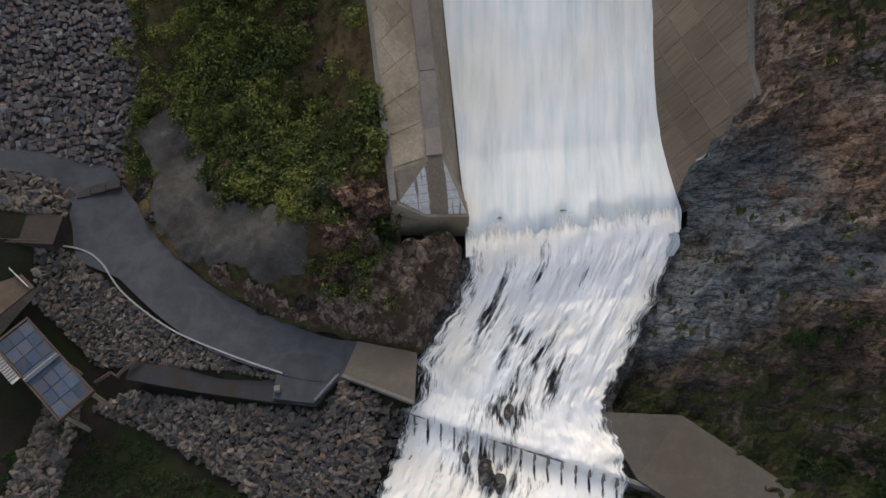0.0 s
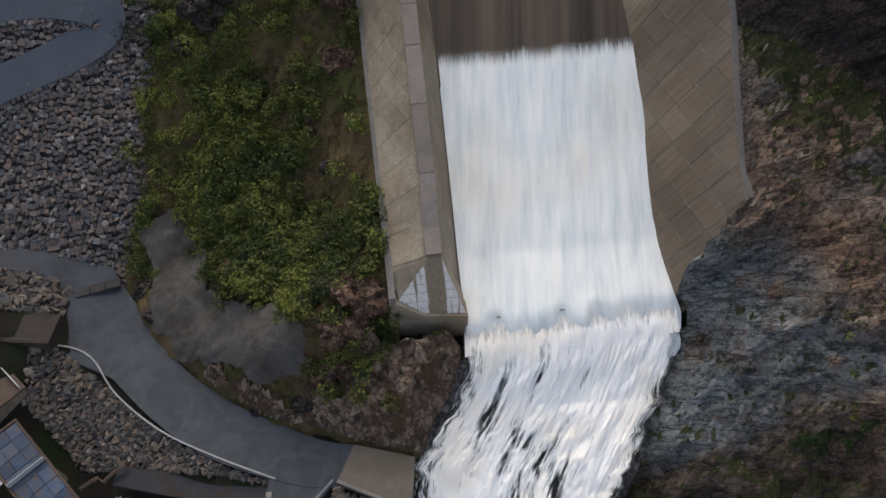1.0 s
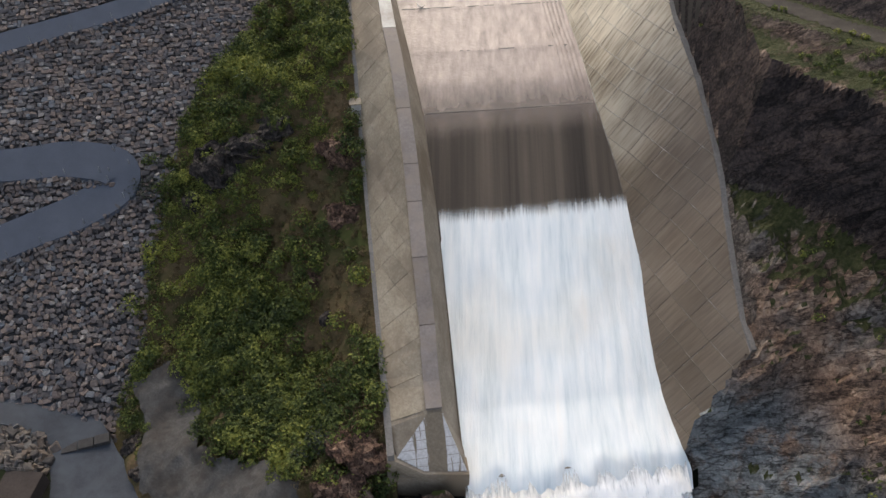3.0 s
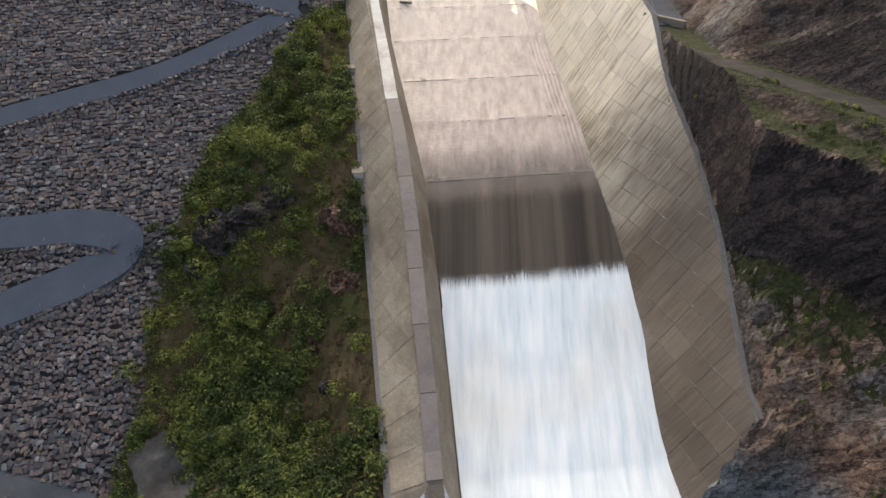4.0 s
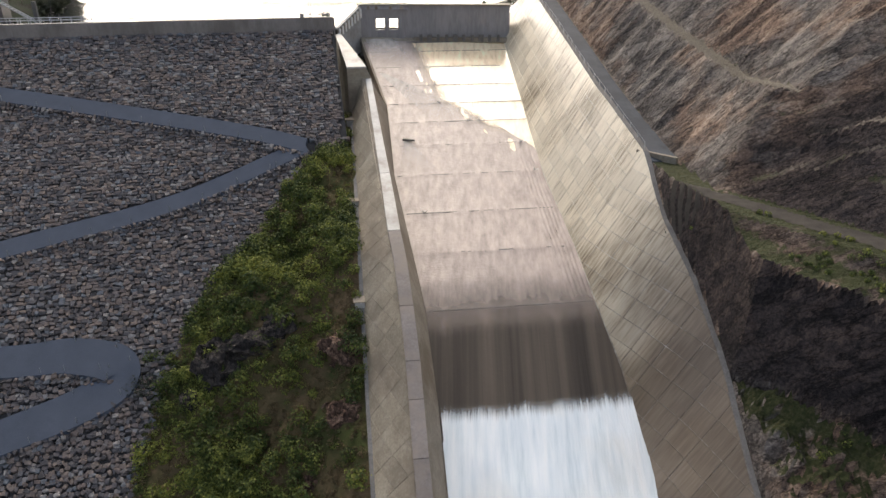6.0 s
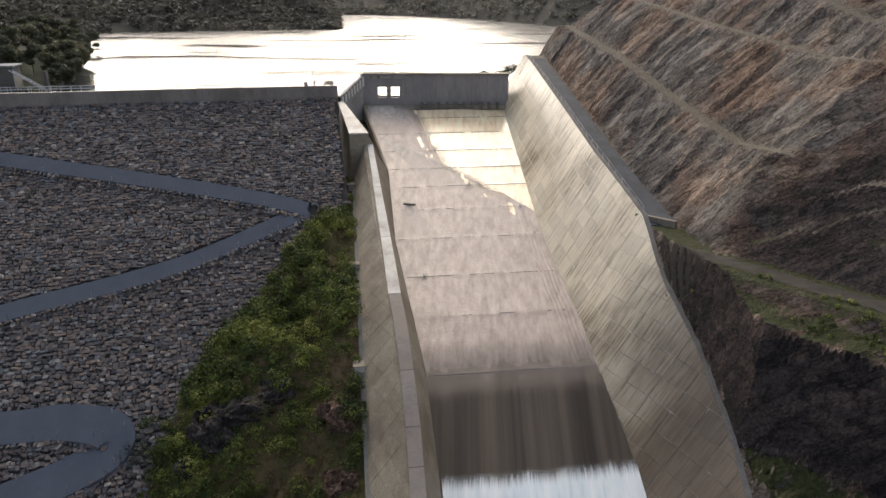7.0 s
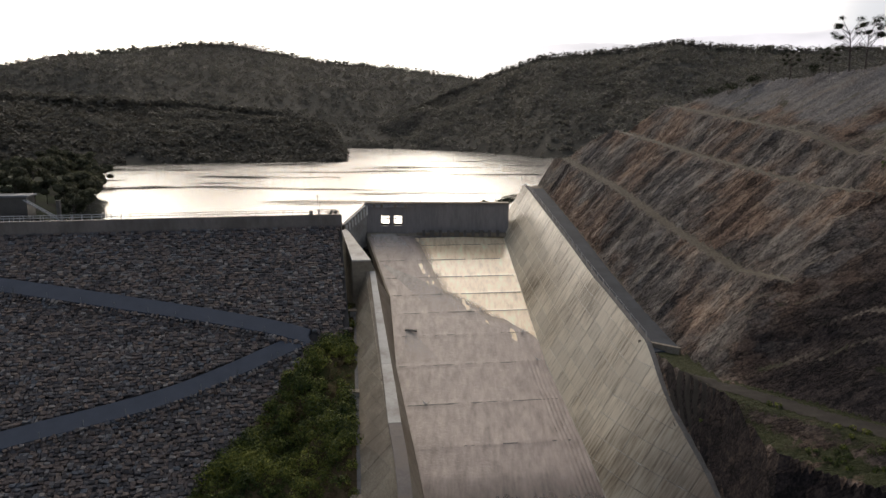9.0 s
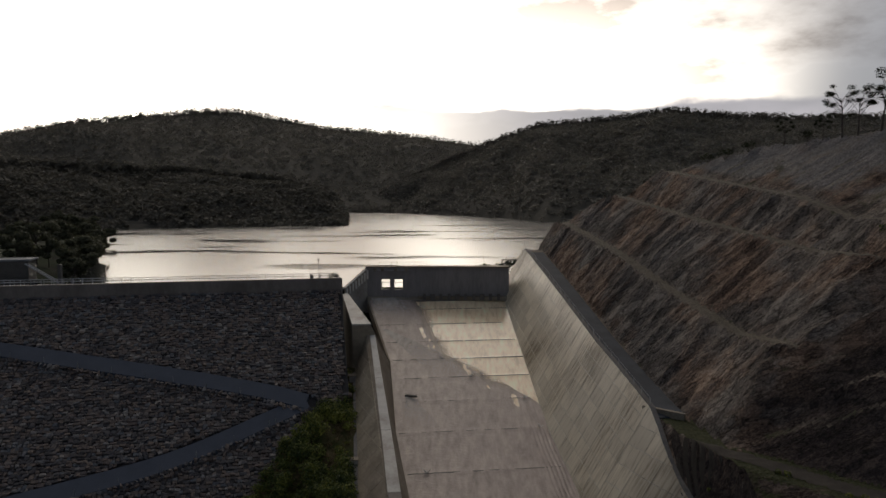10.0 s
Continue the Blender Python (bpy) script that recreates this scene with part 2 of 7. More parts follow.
SHOTCRETE = surface("grey_sprayed_concrete", [(0.3, (0.045, 0.042, 0.039)), (0.5, (0.07, 0.067, 0.063)), (0.68, (0.098, 0.094, 0.088))], 0.5, 3.5, 0.9,
                    stain=(0.05, 0.045, 0.04), stain_scale=0.22, bump_by=0.8, bump_dist=0.3)
STONE = stone_material("quarried_stone", True)
STONE_TAN = stone_material("tan_broken_rock", True, ((0.031, 0.027, 0.025), (0.066, 0.063, 0.065), (0.118, 0.09, 0.07), (0.145, 0.115, 0.09), (0.08, 0.085, 0.09), (0.23, 0.2, 0.168)))
APRON_GREY = surface("damp_apron_concrete", [(0.3, (0.058, 0.047, 0.037)), (0.7, (0.10, 0.085, 0.07))], 0.25, 3.0, 0.6, stain=(0.06, 0.048, 0.033), stain_scale=0.12)
STONE_ONE = stone_material("quarried_stone_piece", False)
BEDDING = surface("dark_gravel_bedding", [(0.3, (0.026, 0.025, 0.026)), (0.7, (0.06, 0.058, 0.057))], 1.0, 6.0, 0.95)
SCRUB_SOIL = surface("scrubby_soil", [(0.28, (0.03, 0.027, 0.013)), (0.45, (0.075, 0.058, 0.028)), (0.58, (0.115, 0.08, 0.046)),
                                      (0.75, (0.16, 0.10, 0.07))], 0.3, 2.6, 0.95, stain=(0.034, 0.042, 0.012), stain_scale=0.07,
                     bump_by=0.7, bump_dist=0.4)
def facets(nt, vec, scale, warp=1.15):
    """Broken rock: two sizes of chipped blocks. Gives block tone, a second random value, crack lines and a height."""
    wob = nt.nodes.new("ShaderNodeVectorMath")
    wob.operation, wob.inputs[1].default_value = "MULTIPLY_ADD", (warp / scale, warp / scale, warp / scale)
    nt.links.new(noise_node(nt, scale * 0.9, 6, 0.68, vec).outputs["Color"], wob.inputs[0])
    nt.links.new(vec, wob.inputs[2])
    outs = []
    for k in (1.0, 2.9):
        cell = nt.nodes.new("ShaderNodeTexVoronoi")
        cell.inputs["Scale"].default_value = scale * k
        nt.links.new(wob.outputs[0], cell.inputs["Vector"])
        sp = nt.nodes.new("ShaderNodeSeparateColor")
        nt.links.new(cell.outputs["Color"], sp.inputs[0])
        outs.append((sp.outputs[0], sp.outputs[1], cell.outputs["Distance"]))
    crack = nt.nodes.new("ShaderNodeTexVoronoi")
    crack.feature = "DISTANCE_TO_EDGE"
    crack.inputs["Scale"].default_value = scale
    nt.links.new(wob.outputs[0], crack.inputs["Vector"])
    tone = math_node(nt, "MULTIPLY_ADD", outs[0][0], 0.5, math_node(nt, "MULTIPLY", outs[1][0], 0.5))
    height = math_node(nt, "ADD", math_node(nt, "MULTIPLY_ADD", outs[0][0], 0.7, math_node(nt, "MULTIPLY", outs[1][0], 0.35)),
                       math_node(nt, "MULTIPLY", math_node(nt, "ADD", outs[0][2], outs[1][2]), -0.35))
    return tone, outs[0][1], span(nt, crack.outputs["Distance"], 0.0, 0.07), height


def crag_material(name, dark, mid, light, scale=0.8, moss=None, rough=0.85):
    m, nt, b = material(name)
    v = coords(nt)
    tone, other, crack, height = facets(nt, coords(nt, (1, 1, 0.6), (20, 15, 30)), scale)
    grain = noise_node(nt, 3.0, 6, 0.7, v).outputs["Fac"]
    col = ramp_node(nt, math_node(nt, "MULTIPLY_ADD", tone, 0.65, math_node(nt, "MULTIPLY", grain, 0.4)), [(0.3, dark), (0.55, mid), (0.8, light)]).outputs[0]
    col = mix_node(nt, 1.0, col, ramp_node(nt, crack, [(0.0, (0.35, 0.34, 0.33)), (1.0, (1, 1, 1))]).outputs[0], "MULTIPLY")
    if moss:
        col = mix_node(nt, span(nt, noise_node(nt, 0.3, 5, 0.65, v).outputs["Fac"], 0.5, 0.62), col, moss)
    nt.links.new(col, b.inputs["Base Color"])
    b.inputs["Roughness"].default_value, b.inputs["Specular IOR Level"].default_value = rough, 0.2
    bump(nt, b, height, 0.9, 0.35)
    return m


def cliff_material():
    """Broken rock: red-brown and tan above, blue-grey beds over the falls, grass and soil where it lies flat."""
    m, nt, b = material("bedded_cliff_rock")
    flat = coords(nt)
    bed, run = Vector((0.04, 0.89, 0.45)).normalized(), Vector((0.64, -0.22, 0.72)).normalized()          # across and along the beds
    tone, other, crack, height = facets(nt, own_axes(nt, (bed * 1.0, run * 0.42, bed.cross(run) * 0.8)), 0.33, 0.9)
    grain = noise_node(nt, 2.4, 9, 0.76, flat).outputs["Fac"]
    split = noise_node(nt, 0.55, 6, 0.6, own_axes(nt, (bed * 1.5, run * 0.3, bed.cross(run)))).outputs["Fac"]             # long open joints along the beds
    joints = span(nt, math_node(nt, "ABSOLUTE", math_node(nt, "SUBTRACT", split, 0.5)), 0.004, 0.03)
    zone = noise_node(nt, 0.06, 5, 0.62, flat).outputs["Fac"]
    f = math_node(nt, "MULTIPLY_ADD", tone, 0.42, math_node(nt, "MULTIPLY_ADD", grain, 1.15, -0.27))
    red = ramp_node(nt, f, [(0.28, (0.046, 0.032, 0.025)), (0.45, (0.14, 0.09, 0.064)), (0.6, (0.23, 0.155, 0.108)), (0.78, (0.38, 0.29, 0.22))])
    plum = ramp_node(nt, f, [(0.3, (0.042, 0.037, 0.034)), (0.52, (0.125, 0.109, 0.097)), (0.78, (0.27, 0.24, 0.21))])
    grey = ramp_node(nt, f, [(0.28, (0.052, 0.056, 0.058)), (0.46, (0.115, 0.13, 0.137)), (0.6, (0.17, 0.188, 0.197)), (0.78, (0.27, 0.285, 0.29))])
    sep = nt.nodes.new("ShaderNodeSeparateXYZ")
    nt.links.new(flat, sep.inputs[0])
    wavy = math_node(nt, "MULTIPLY_ADD", noise_node(nt, 0.11, 4, 0.6, flat).outputs["Fac"], 16.0, sep.outputs["Y"])
    rock = mix_node(nt, span(nt, math_node(nt, "MULTIPLY_ADD", other, 0.12, zone), 0.44, 0.66), red.outputs[0], plum.outputs[0])
    blue = math_node(nt, "MULTIPLY", span(nt, sep.outputs["Z"], 37, 30), span(nt, wavy, 39.5, 44))
    low_brown = ramp_node(nt, f, [(0.3, (0.022, 0.017, 0.014)), (0.5, (0.062, 0.046, 0.037)), (0.78, (0.15, 0.115, 0.09))])
    rock = mix_node(nt, span(nt, sep.outputs["Z"], 30, 22, 0.85), rock, low_brown.outputs[0])                                  # darker brown rock low over the river
    rock = mix_node(nt, math_node(nt, "MULTIPLY", blue, span(nt, noise_node(nt, 0.16, 6, 0.7, flat).outputs["Fac"], 0.36, 0.5, 0.9)), rock, grey.outputs[0])
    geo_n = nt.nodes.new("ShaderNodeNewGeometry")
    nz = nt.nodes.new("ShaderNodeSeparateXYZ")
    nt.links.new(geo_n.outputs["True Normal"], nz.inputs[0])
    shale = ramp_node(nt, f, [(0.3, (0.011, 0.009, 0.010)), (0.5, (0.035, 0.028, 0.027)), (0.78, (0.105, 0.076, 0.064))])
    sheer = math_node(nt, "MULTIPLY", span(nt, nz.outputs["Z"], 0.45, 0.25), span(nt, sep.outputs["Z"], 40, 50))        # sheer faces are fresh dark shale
    near_end_shade = math_node(nt, "MULTIPLY", span(nt, wavy, 112, 97, 0.92), span(nt, sep.outputs["Z"], 60, 66))              # dark rock at the lower end of the cut, its shade painted in too
    rock = mix_node(nt, math_node(nt, "MAXIMUM", sheer, near_end_shade), rock, shale.outputs[0])
    rock = mix_node(nt, 1.0, rock, ramp_node(nt, crack, [(0.0, (0.72, 0.71, 0.70)), (1.0, (1, 1, 1))]).outputs[0], "MULTIPLY")
    rock = mix_node(nt, 1.0, rock, ramp_node(nt, joints, [(0.0, (0.38, 0.36, 0.35)), (1.0, (1, 1, 1))]).outputs[0], "MULTIPLY")
    scree = ramp_node(nt, grain, [(0.35, (0.11, 0.104, 0.10)), (0.5, (0.19, 0.182, 0.178)), (0.65, (0.30, 0.288, 0.28))])        # pale shattered ground over the top bench
    over = span(nt, math_node(nt, "MULTIPLY_ADD", sep.outputs["Y"], -0.135, sep.outputs["Z"]), 83.2, 84.6, 0.8)
    rock = mix_node(nt, math_node(nt, "MULTIPLY", over, span(nt, zone, 0.35, 0.5)), rock, scree.outputs[0])
    shelf = math_node(nt, "MULTIPLY", span(nt, sep.outputs["Z"], 41, 46, 0.34), span(nt, sep.outputs["Z"], 55, 50))        # grass on the shelf under the shale
    bench = math_node(nt, "MULTIPLY", span(nt, sep.outputs["Z"], 61.3, 62.2, 0.03), span(nt, sep.outputs["Z"], 65.2, 64.4))   # and on the bench above it
    lush = math_node(nt, "ADD", math_node(nt, "ADD", nz.outputs["Z"], bench), math_node(nt, "ADD", span(nt, wavy, 42, 33, 0.42), shelf))
    ledge = math_node(nt, "MULTIPLY", span(nt, nz.outputs["Z"], 0.74, 0.9), span(nt, sep.outputs["Z"], 66, 69))           # gravelly benches
    gravel = ramp_node(nt, grain, [(0.35, (0.085, 0.07, 0.056)), (0.6, (0.175, 0.148, 0.12))])
    rock = mix_node(nt, ledge, rock, gravel.outputs[0])
    veg = span(nt, math_node(nt, "MULTIPLY_ADD", noise_node(nt, 0.16, 6, 0.68, flat).outputs["Fac"], 0.9, lush), 1.26, 1.38)
    fine = noise_node(nt, 2.5, 4, 0.6, flat)
    turf = ramp_node(nt, fine.outputs["Fac"], [(0.3, (0.014, 0.020, 0.006)), (0.5, (0.032, 0.038, 0.012)), (0.7, (0.066, 0.058, 0.030))])
    veg = math_node(nt, "MULTIPLY", veg, math_node(nt, "MULTIPLY_ADD", ledge, -0.8, 1.0))
    nt.links.new(mix_node(nt, veg, rock, turf.outputs[0]), b.inputs["Base Color"])
    b.inputs["Roughness"].default_value, b.inputs["Specular IOR Level"].default_value = 0.85, 0.2
    bump(nt, b, math_node(nt, "MULTIPLY_ADD", joints, 0.5, math_node(nt, "MULTIPLY_ADD", grain, 0.7, math_node(nt, "MULTIPLY", height, 0.6))), 0.7, 0.5)
    return m


CLIFF = cliff_material()
DARK_SOIL = surface("dark_river_soil", [(0.3, (0.008, 0.007, 0.006)), (0.55, (0.016, 0.013, 0.011)), (0.72, (0.03, 0.026, 0.021))], 0.5, 4.0, 0.95,
                    stain=(0.012, 0.018, 0.006), stain_scale=0.1, bump_by=0.6, bump_dist=0.3)
GRASS = surface("rough_grass", [(0.3, (0.005, 0.010, 0.003)), (0.5, (0.013, 0.024, 0.006)), (0.72, (0.026, 0.030, 0.011))], 0.3, 4.0, 0.95,
                stain=(0.014, 0.012, 0.010), stain_scale=0.09, bump_by=0.6, bump_dist=0.3)
METAL = surface("galvanised_metal", [(0.3, (0.3, 0.31, 0.32)), (0.7, (0.45, 0.46, 0.47))], 2.0, 12.0, 0.45)
WHITE_PAINT = surface("white_painted_kerb", [(0.3, (0.15, 0.16, 0.17)), (0.7, (0.27, 0.28, 0.29))], 0.6, 5.0, 0.7)
ROOF_BLUE = surface("faded_blue_sheet", [(0.3, (0.024, 0.042, 0.078)), (0.48, (0.044, 0.068, 0.11)), (0.62, (0.09, 0.068, 0.058))], 0.7, 3.0, 0.85, vary=0.35)
TIMBER = surface("brown_weathered_timber", [(0.3, (0.055, 0.04, 0.032)), (0.7, (0.105, 0.08, 0.065))], 0.8, 5.0, 0.85)
BARK = surface("grey_bark", [(0.3, (0.06, 0.05, 0.042)), (0.7, (0.17, 0.15, 0.13))], 1.0, 6.0, 0.9)
LEAF = leaf_material("scrub_leaf", (0.02, 0.036, 0.010), (0.076, 0.101, 0.024), (0.235, 0.25, 0.054))
LEAF_BANK = leaf_material("river_grass_blade", (0.012, 0.025, 0.007), (0.025, 0.052, 0.014), (0.05, 0.078, 0.024))
LEAF_DRY = leaf_material("dry_scrub_leaf", (0.05, 0.037, 0.018), (0.11, 0.08, 0.042), (0.18, 0.14, 0.07))
# haze over the far hills is put into these two greyed leaf colours
LEAF_FAR_HAZED = leaf_material("hazed_eucalypt_leaf", (0.135, 0.128, 0.108), (0.155, 0.147, 0.124), (0.178, 0.169, 0.143))
LEAF_MID_HAZED = leaf_material("hazed_shore_forest_leaf", (0.085, 0.08, 0.066), (0.106, 0.101, 0.084), (0.13, 0.124, 0.103))
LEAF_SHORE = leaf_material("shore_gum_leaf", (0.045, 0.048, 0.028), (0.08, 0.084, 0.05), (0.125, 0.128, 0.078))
LEAF_DARK = leaf_material("dark_eucalypt_leaf", (0.012, 0.016, 0.008), (0.025, 0.032, 0.015), (0.05, 0.055, 0.028))
SPLASH_WHITE = surface("splashing_white_water", [(0.3, (0.6, 0.58, 0.55)), (0.7, (0.8, 0.78, 0.75))], 1.0, 5.0, 0.6)
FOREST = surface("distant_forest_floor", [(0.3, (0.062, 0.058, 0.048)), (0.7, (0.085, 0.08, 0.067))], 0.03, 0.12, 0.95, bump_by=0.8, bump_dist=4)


def lake_material():
    m, nt, b = material("still_lake_water")
    b.inputs["Base Color"].default_value = (0.03, 0.035, 0.035, 1)
    b.inputs["IOR"].default_value, b.inputs["Specular IOR Level"].default_value = 1.33, 1.0
    n = noise_node(nt, 0.012, 4, 0.5, coords(nt, (1, 3.5, 1)))
    r = nt.nodes.new("ShaderNodeMapRange")
    r.inputs["From Min"].default_value, r.inputs["From Max"].default_value = 0.56, 0.64
    r.inputs["To Min"].default_value, r.inputs["To Max"].default_value = 0.22, 0.10
    nt.links.new(n.outputs["Fac"], r.inputs["Value"])
    nt.links.new(r.outputs[0], b.inputs["Roughness"])
    fine = noise_node(nt, 0.5, 3, 0.6, coords(nt, (1, 2.5, 1)))
    bump(nt, b, fine.outputs["Fac"], 0.05, 0.12)
    return m


def sheet_water(name, tint, rough, wave, along, gloss=0.5, spread=(0.7, 1.3), torn=False, across=0.9):
    """A thin fast film of water over concrete: streaked along the flow, rippled, glossy."""
    m, nt, b = material(name)
    v = coords(nt, (1, along, along), (0, 0, -HEAD_DEG))
    n = noise_node(nt, across, 7, 0.65, v)
    col = ramp_node(nt, n.outputs["Fac"], [(0.3, tuple(spread[0] * c for c in tint)), (0.5, tint), (0.72, tuple(min(0.8, spread[1] * c) for c in tint))])
    nt.links.new(col.outputs[0], b.inputs["Base Color"])
    b.inputs["Roughness"].default_value, b.inputs["IOR"].default_value = rough, 1.33
    b.inputs["Specular IOR Level"].default_value = gloss
    thin = nt.nodes.new("ShaderNodeAttribute")                    # thins out into streaks where the floor turns down
    thin.attribute_name = "thinness"
    tear = noise_node(nt, 0.5, 7, 0.68, coords(nt, (1, 0.03, 0.03), (0, 0, -HEAD_DEG)))
    left = nt.nodes.new("ShaderNodeMath")
    left.operation = "SUBTRACT"
    nt.links.new(math_node(nt, "MULTIPLY_ADD", tear.outputs["Fac"], 0.5, 0.25), left.inputs[0])
    nt.links.new(thin.outputs["Fac"], left.inputs[1])
    a = nt.nodes.new("ShaderNodeMapRange")
    a.inputs["From Min"].default_value, a.inputs["From Max"].default_value = -0.46, 0.4
    nt.links.new(left.outputs[0], a.inputs["Value"])
    if torn:
        nt.links.new(a.outputs[0], b.inputs["Alpha"])
    w = noise_node(nt, 1.3, 4, 0.6, coords(nt, (1, 1.6, 1), (0, 0, -HEAD_DEG)))
    bump(nt, b, w.outputs["Fac"], wave, 0.25)
    return m


def foam_water(name, holes, along=0.09, scale=0.8, tan=0.25, turn=0.0):
    """Aerated white water with streaks along the fall; holes: how much dark rock shows through."""
    m, nt, b = material(name)
    v = coords(nt, (1, along, along), (0, 0, -HEAD_DEG + turn))
    n, n2 = noise_node(nt, scale, 7, 0.6, v), noise_node(nt, scale * 4, 5, 0.65, v)
    col = ramp_node(nt, n.outputs["Fac"], [(0.28, (0.50, 0.575, 0.605)), (0.44, (0.66, 0.715, 0.735)), (0.6, (0.76, 0.79, 0.795)), (0.75, (0.79, 0.795, 0.775))])
    warm = noise_node(nt, 0.07, 3, 0.5, coords(nt))
    wm = ramp_node(nt, warm.outputs["Fac"], [(0.5, (0, 0, 0)), (0.72, (tan, tan, tan))])
    c = mix_node(nt, wm.outputs[0], col.outputs[0], (0.62, 0.53, 0.38))
    nt.links.new(c, b.inputs["Base Color"])
    b.inputs["Roughness"].default_value = 0.55
    bump(nt, b, n2.outputs["Fac"], 0.35, 0.3)
    thin = nt.nodes.new("ShaderNodeAttribute")                    # the sheet tears into streaks at its two ends
    thin.attribute_name = "thinness"
    fine = noise_node(nt, scale * 7, 5, 0.7, coords(nt, (1, 0.025, 0.025), (0, 0, -HEAD_DEG + turn)))
    broad = noise_node(nt, scale * 0.9, 3, 0.6, coords(nt, (1, 0.02, 0.02), (0, 0, -HEAD_DEG + turn)))
    tear = math_node(nt, "MULTIPLY_ADD", fine.outputs["Fac"], 1.5, math_node(nt, "MULTIPLY_ADD", broad.outputs["Fac"], 0.9, -0.9))
    val = math_node(nt, "MULTIPLY_ADD", thin.outputs["Fac"], -2.2, tear)
    nt.links.new(span(nt, val, -1.35, -0.1), b.inputs["Alpha"])
    return m


def fall_foam():
    """Torn white water: fine streaks along the flow lines, grey where it thins, bare wet rock where the bed stands high."""
    m, nt, b = material("broken_white_water")
    layers = [noise_node(nt, sc, 5, 0.66, coords(nt, (1, al, 1), kind="UV")) for sc, al in ((0.6, 0.2), (2.4, 0.13), (6.5, 0.1))]
    total = layers[0].outputs["Fac"]
    for lay, w in zip(layers[1:], (1.0, 0.9)):
        a = nt.nodes.new("ShaderNodeMath")
        a.operation, a.inputs[1].default_value = "MULTIPLY_ADD", w
        nt.links.new(lay.outputs["Fac"], a.inputs[0])
        nt.links.new(total, a.inputs[2])
        total = a.outputs[0]
    thin = nt.nodes.new("ShaderNodeAttribute")
    thin.attribute_name = "thinness"
    c = nt.nodes.new("ShaderNodeMath")
    c.operation, c.inputs[1].default_value = "MULTIPLY_ADD", -0.52
    nt.links.new(thin.outputs["Fac"], c.inputs[0])
    nt.links.new(total, c.inputs[2])
    k = nt.nodes.new("ShaderNodeMapRange")
    k.inputs["From Min"].default_value, k.inputs["From Max"].default_value = 0.85, 1.85
    nt.links.new(c.outputs[0], k.inputs["Value"])
    col = ramp_node(nt, k.outputs[0], [(0.0, (0.34, 0.36, 0.38)), (0.18, (0.64, 0.67, 0.69)), (0.34, (0.86, 0.88, 0.885)), (0.5, (0.94, 0.94, 0.93)), (0.8, (0.95, 0.94, 0.92))])
    warm = noise_node(nt, 0.10, 3, 0.5, coords(nt))
    wm = ramp_node(nt, warm.outputs["Fac"], [(0.44, (0, 0, 0)), (0.62, (0.5, 0.5, 0.5))])
    nt.links.new(mix_node(nt, wm.outputs[0], col.outputs[0], mix_node(nt, 1.0, col.outputs[0], (0.96, 0.88, 0.74), "MULTIPLY")), b.inputs["Base Color"])
    b.inputs["Roughness"].default_value, b.inputs["Specular IOR Level"].default_value = 0.9, 0.1
    al = nt.nodes.new("ShaderNodeMapRange")
    al.inputs["From Min"].default_value, al.inputs["From Max"].default_value = 0.86, 1.24
    nt.links.new(c.outputs[0], al.inputs["Value"])
    start = nt.nodes.new("ShaderNodeAttribute")                   # rises out of the smooth sheet in streaks
    start.attribute_name = "onset"
    onset = math_node(nt, "ADD", start.outputs["Fac"], math_node(nt, "MULTIPLY_ADD", layers[1].outputs["Fac"], 1.2, -0.6))
    nt.links.new(math_node(nt, "MULTIPLY", al.outputs[0], span(nt, onset, 0.1, 0.9)), b.inputs["Alpha"])
    bump(nt, b, c.outputs[0], 0.5, 0.3)
    return m


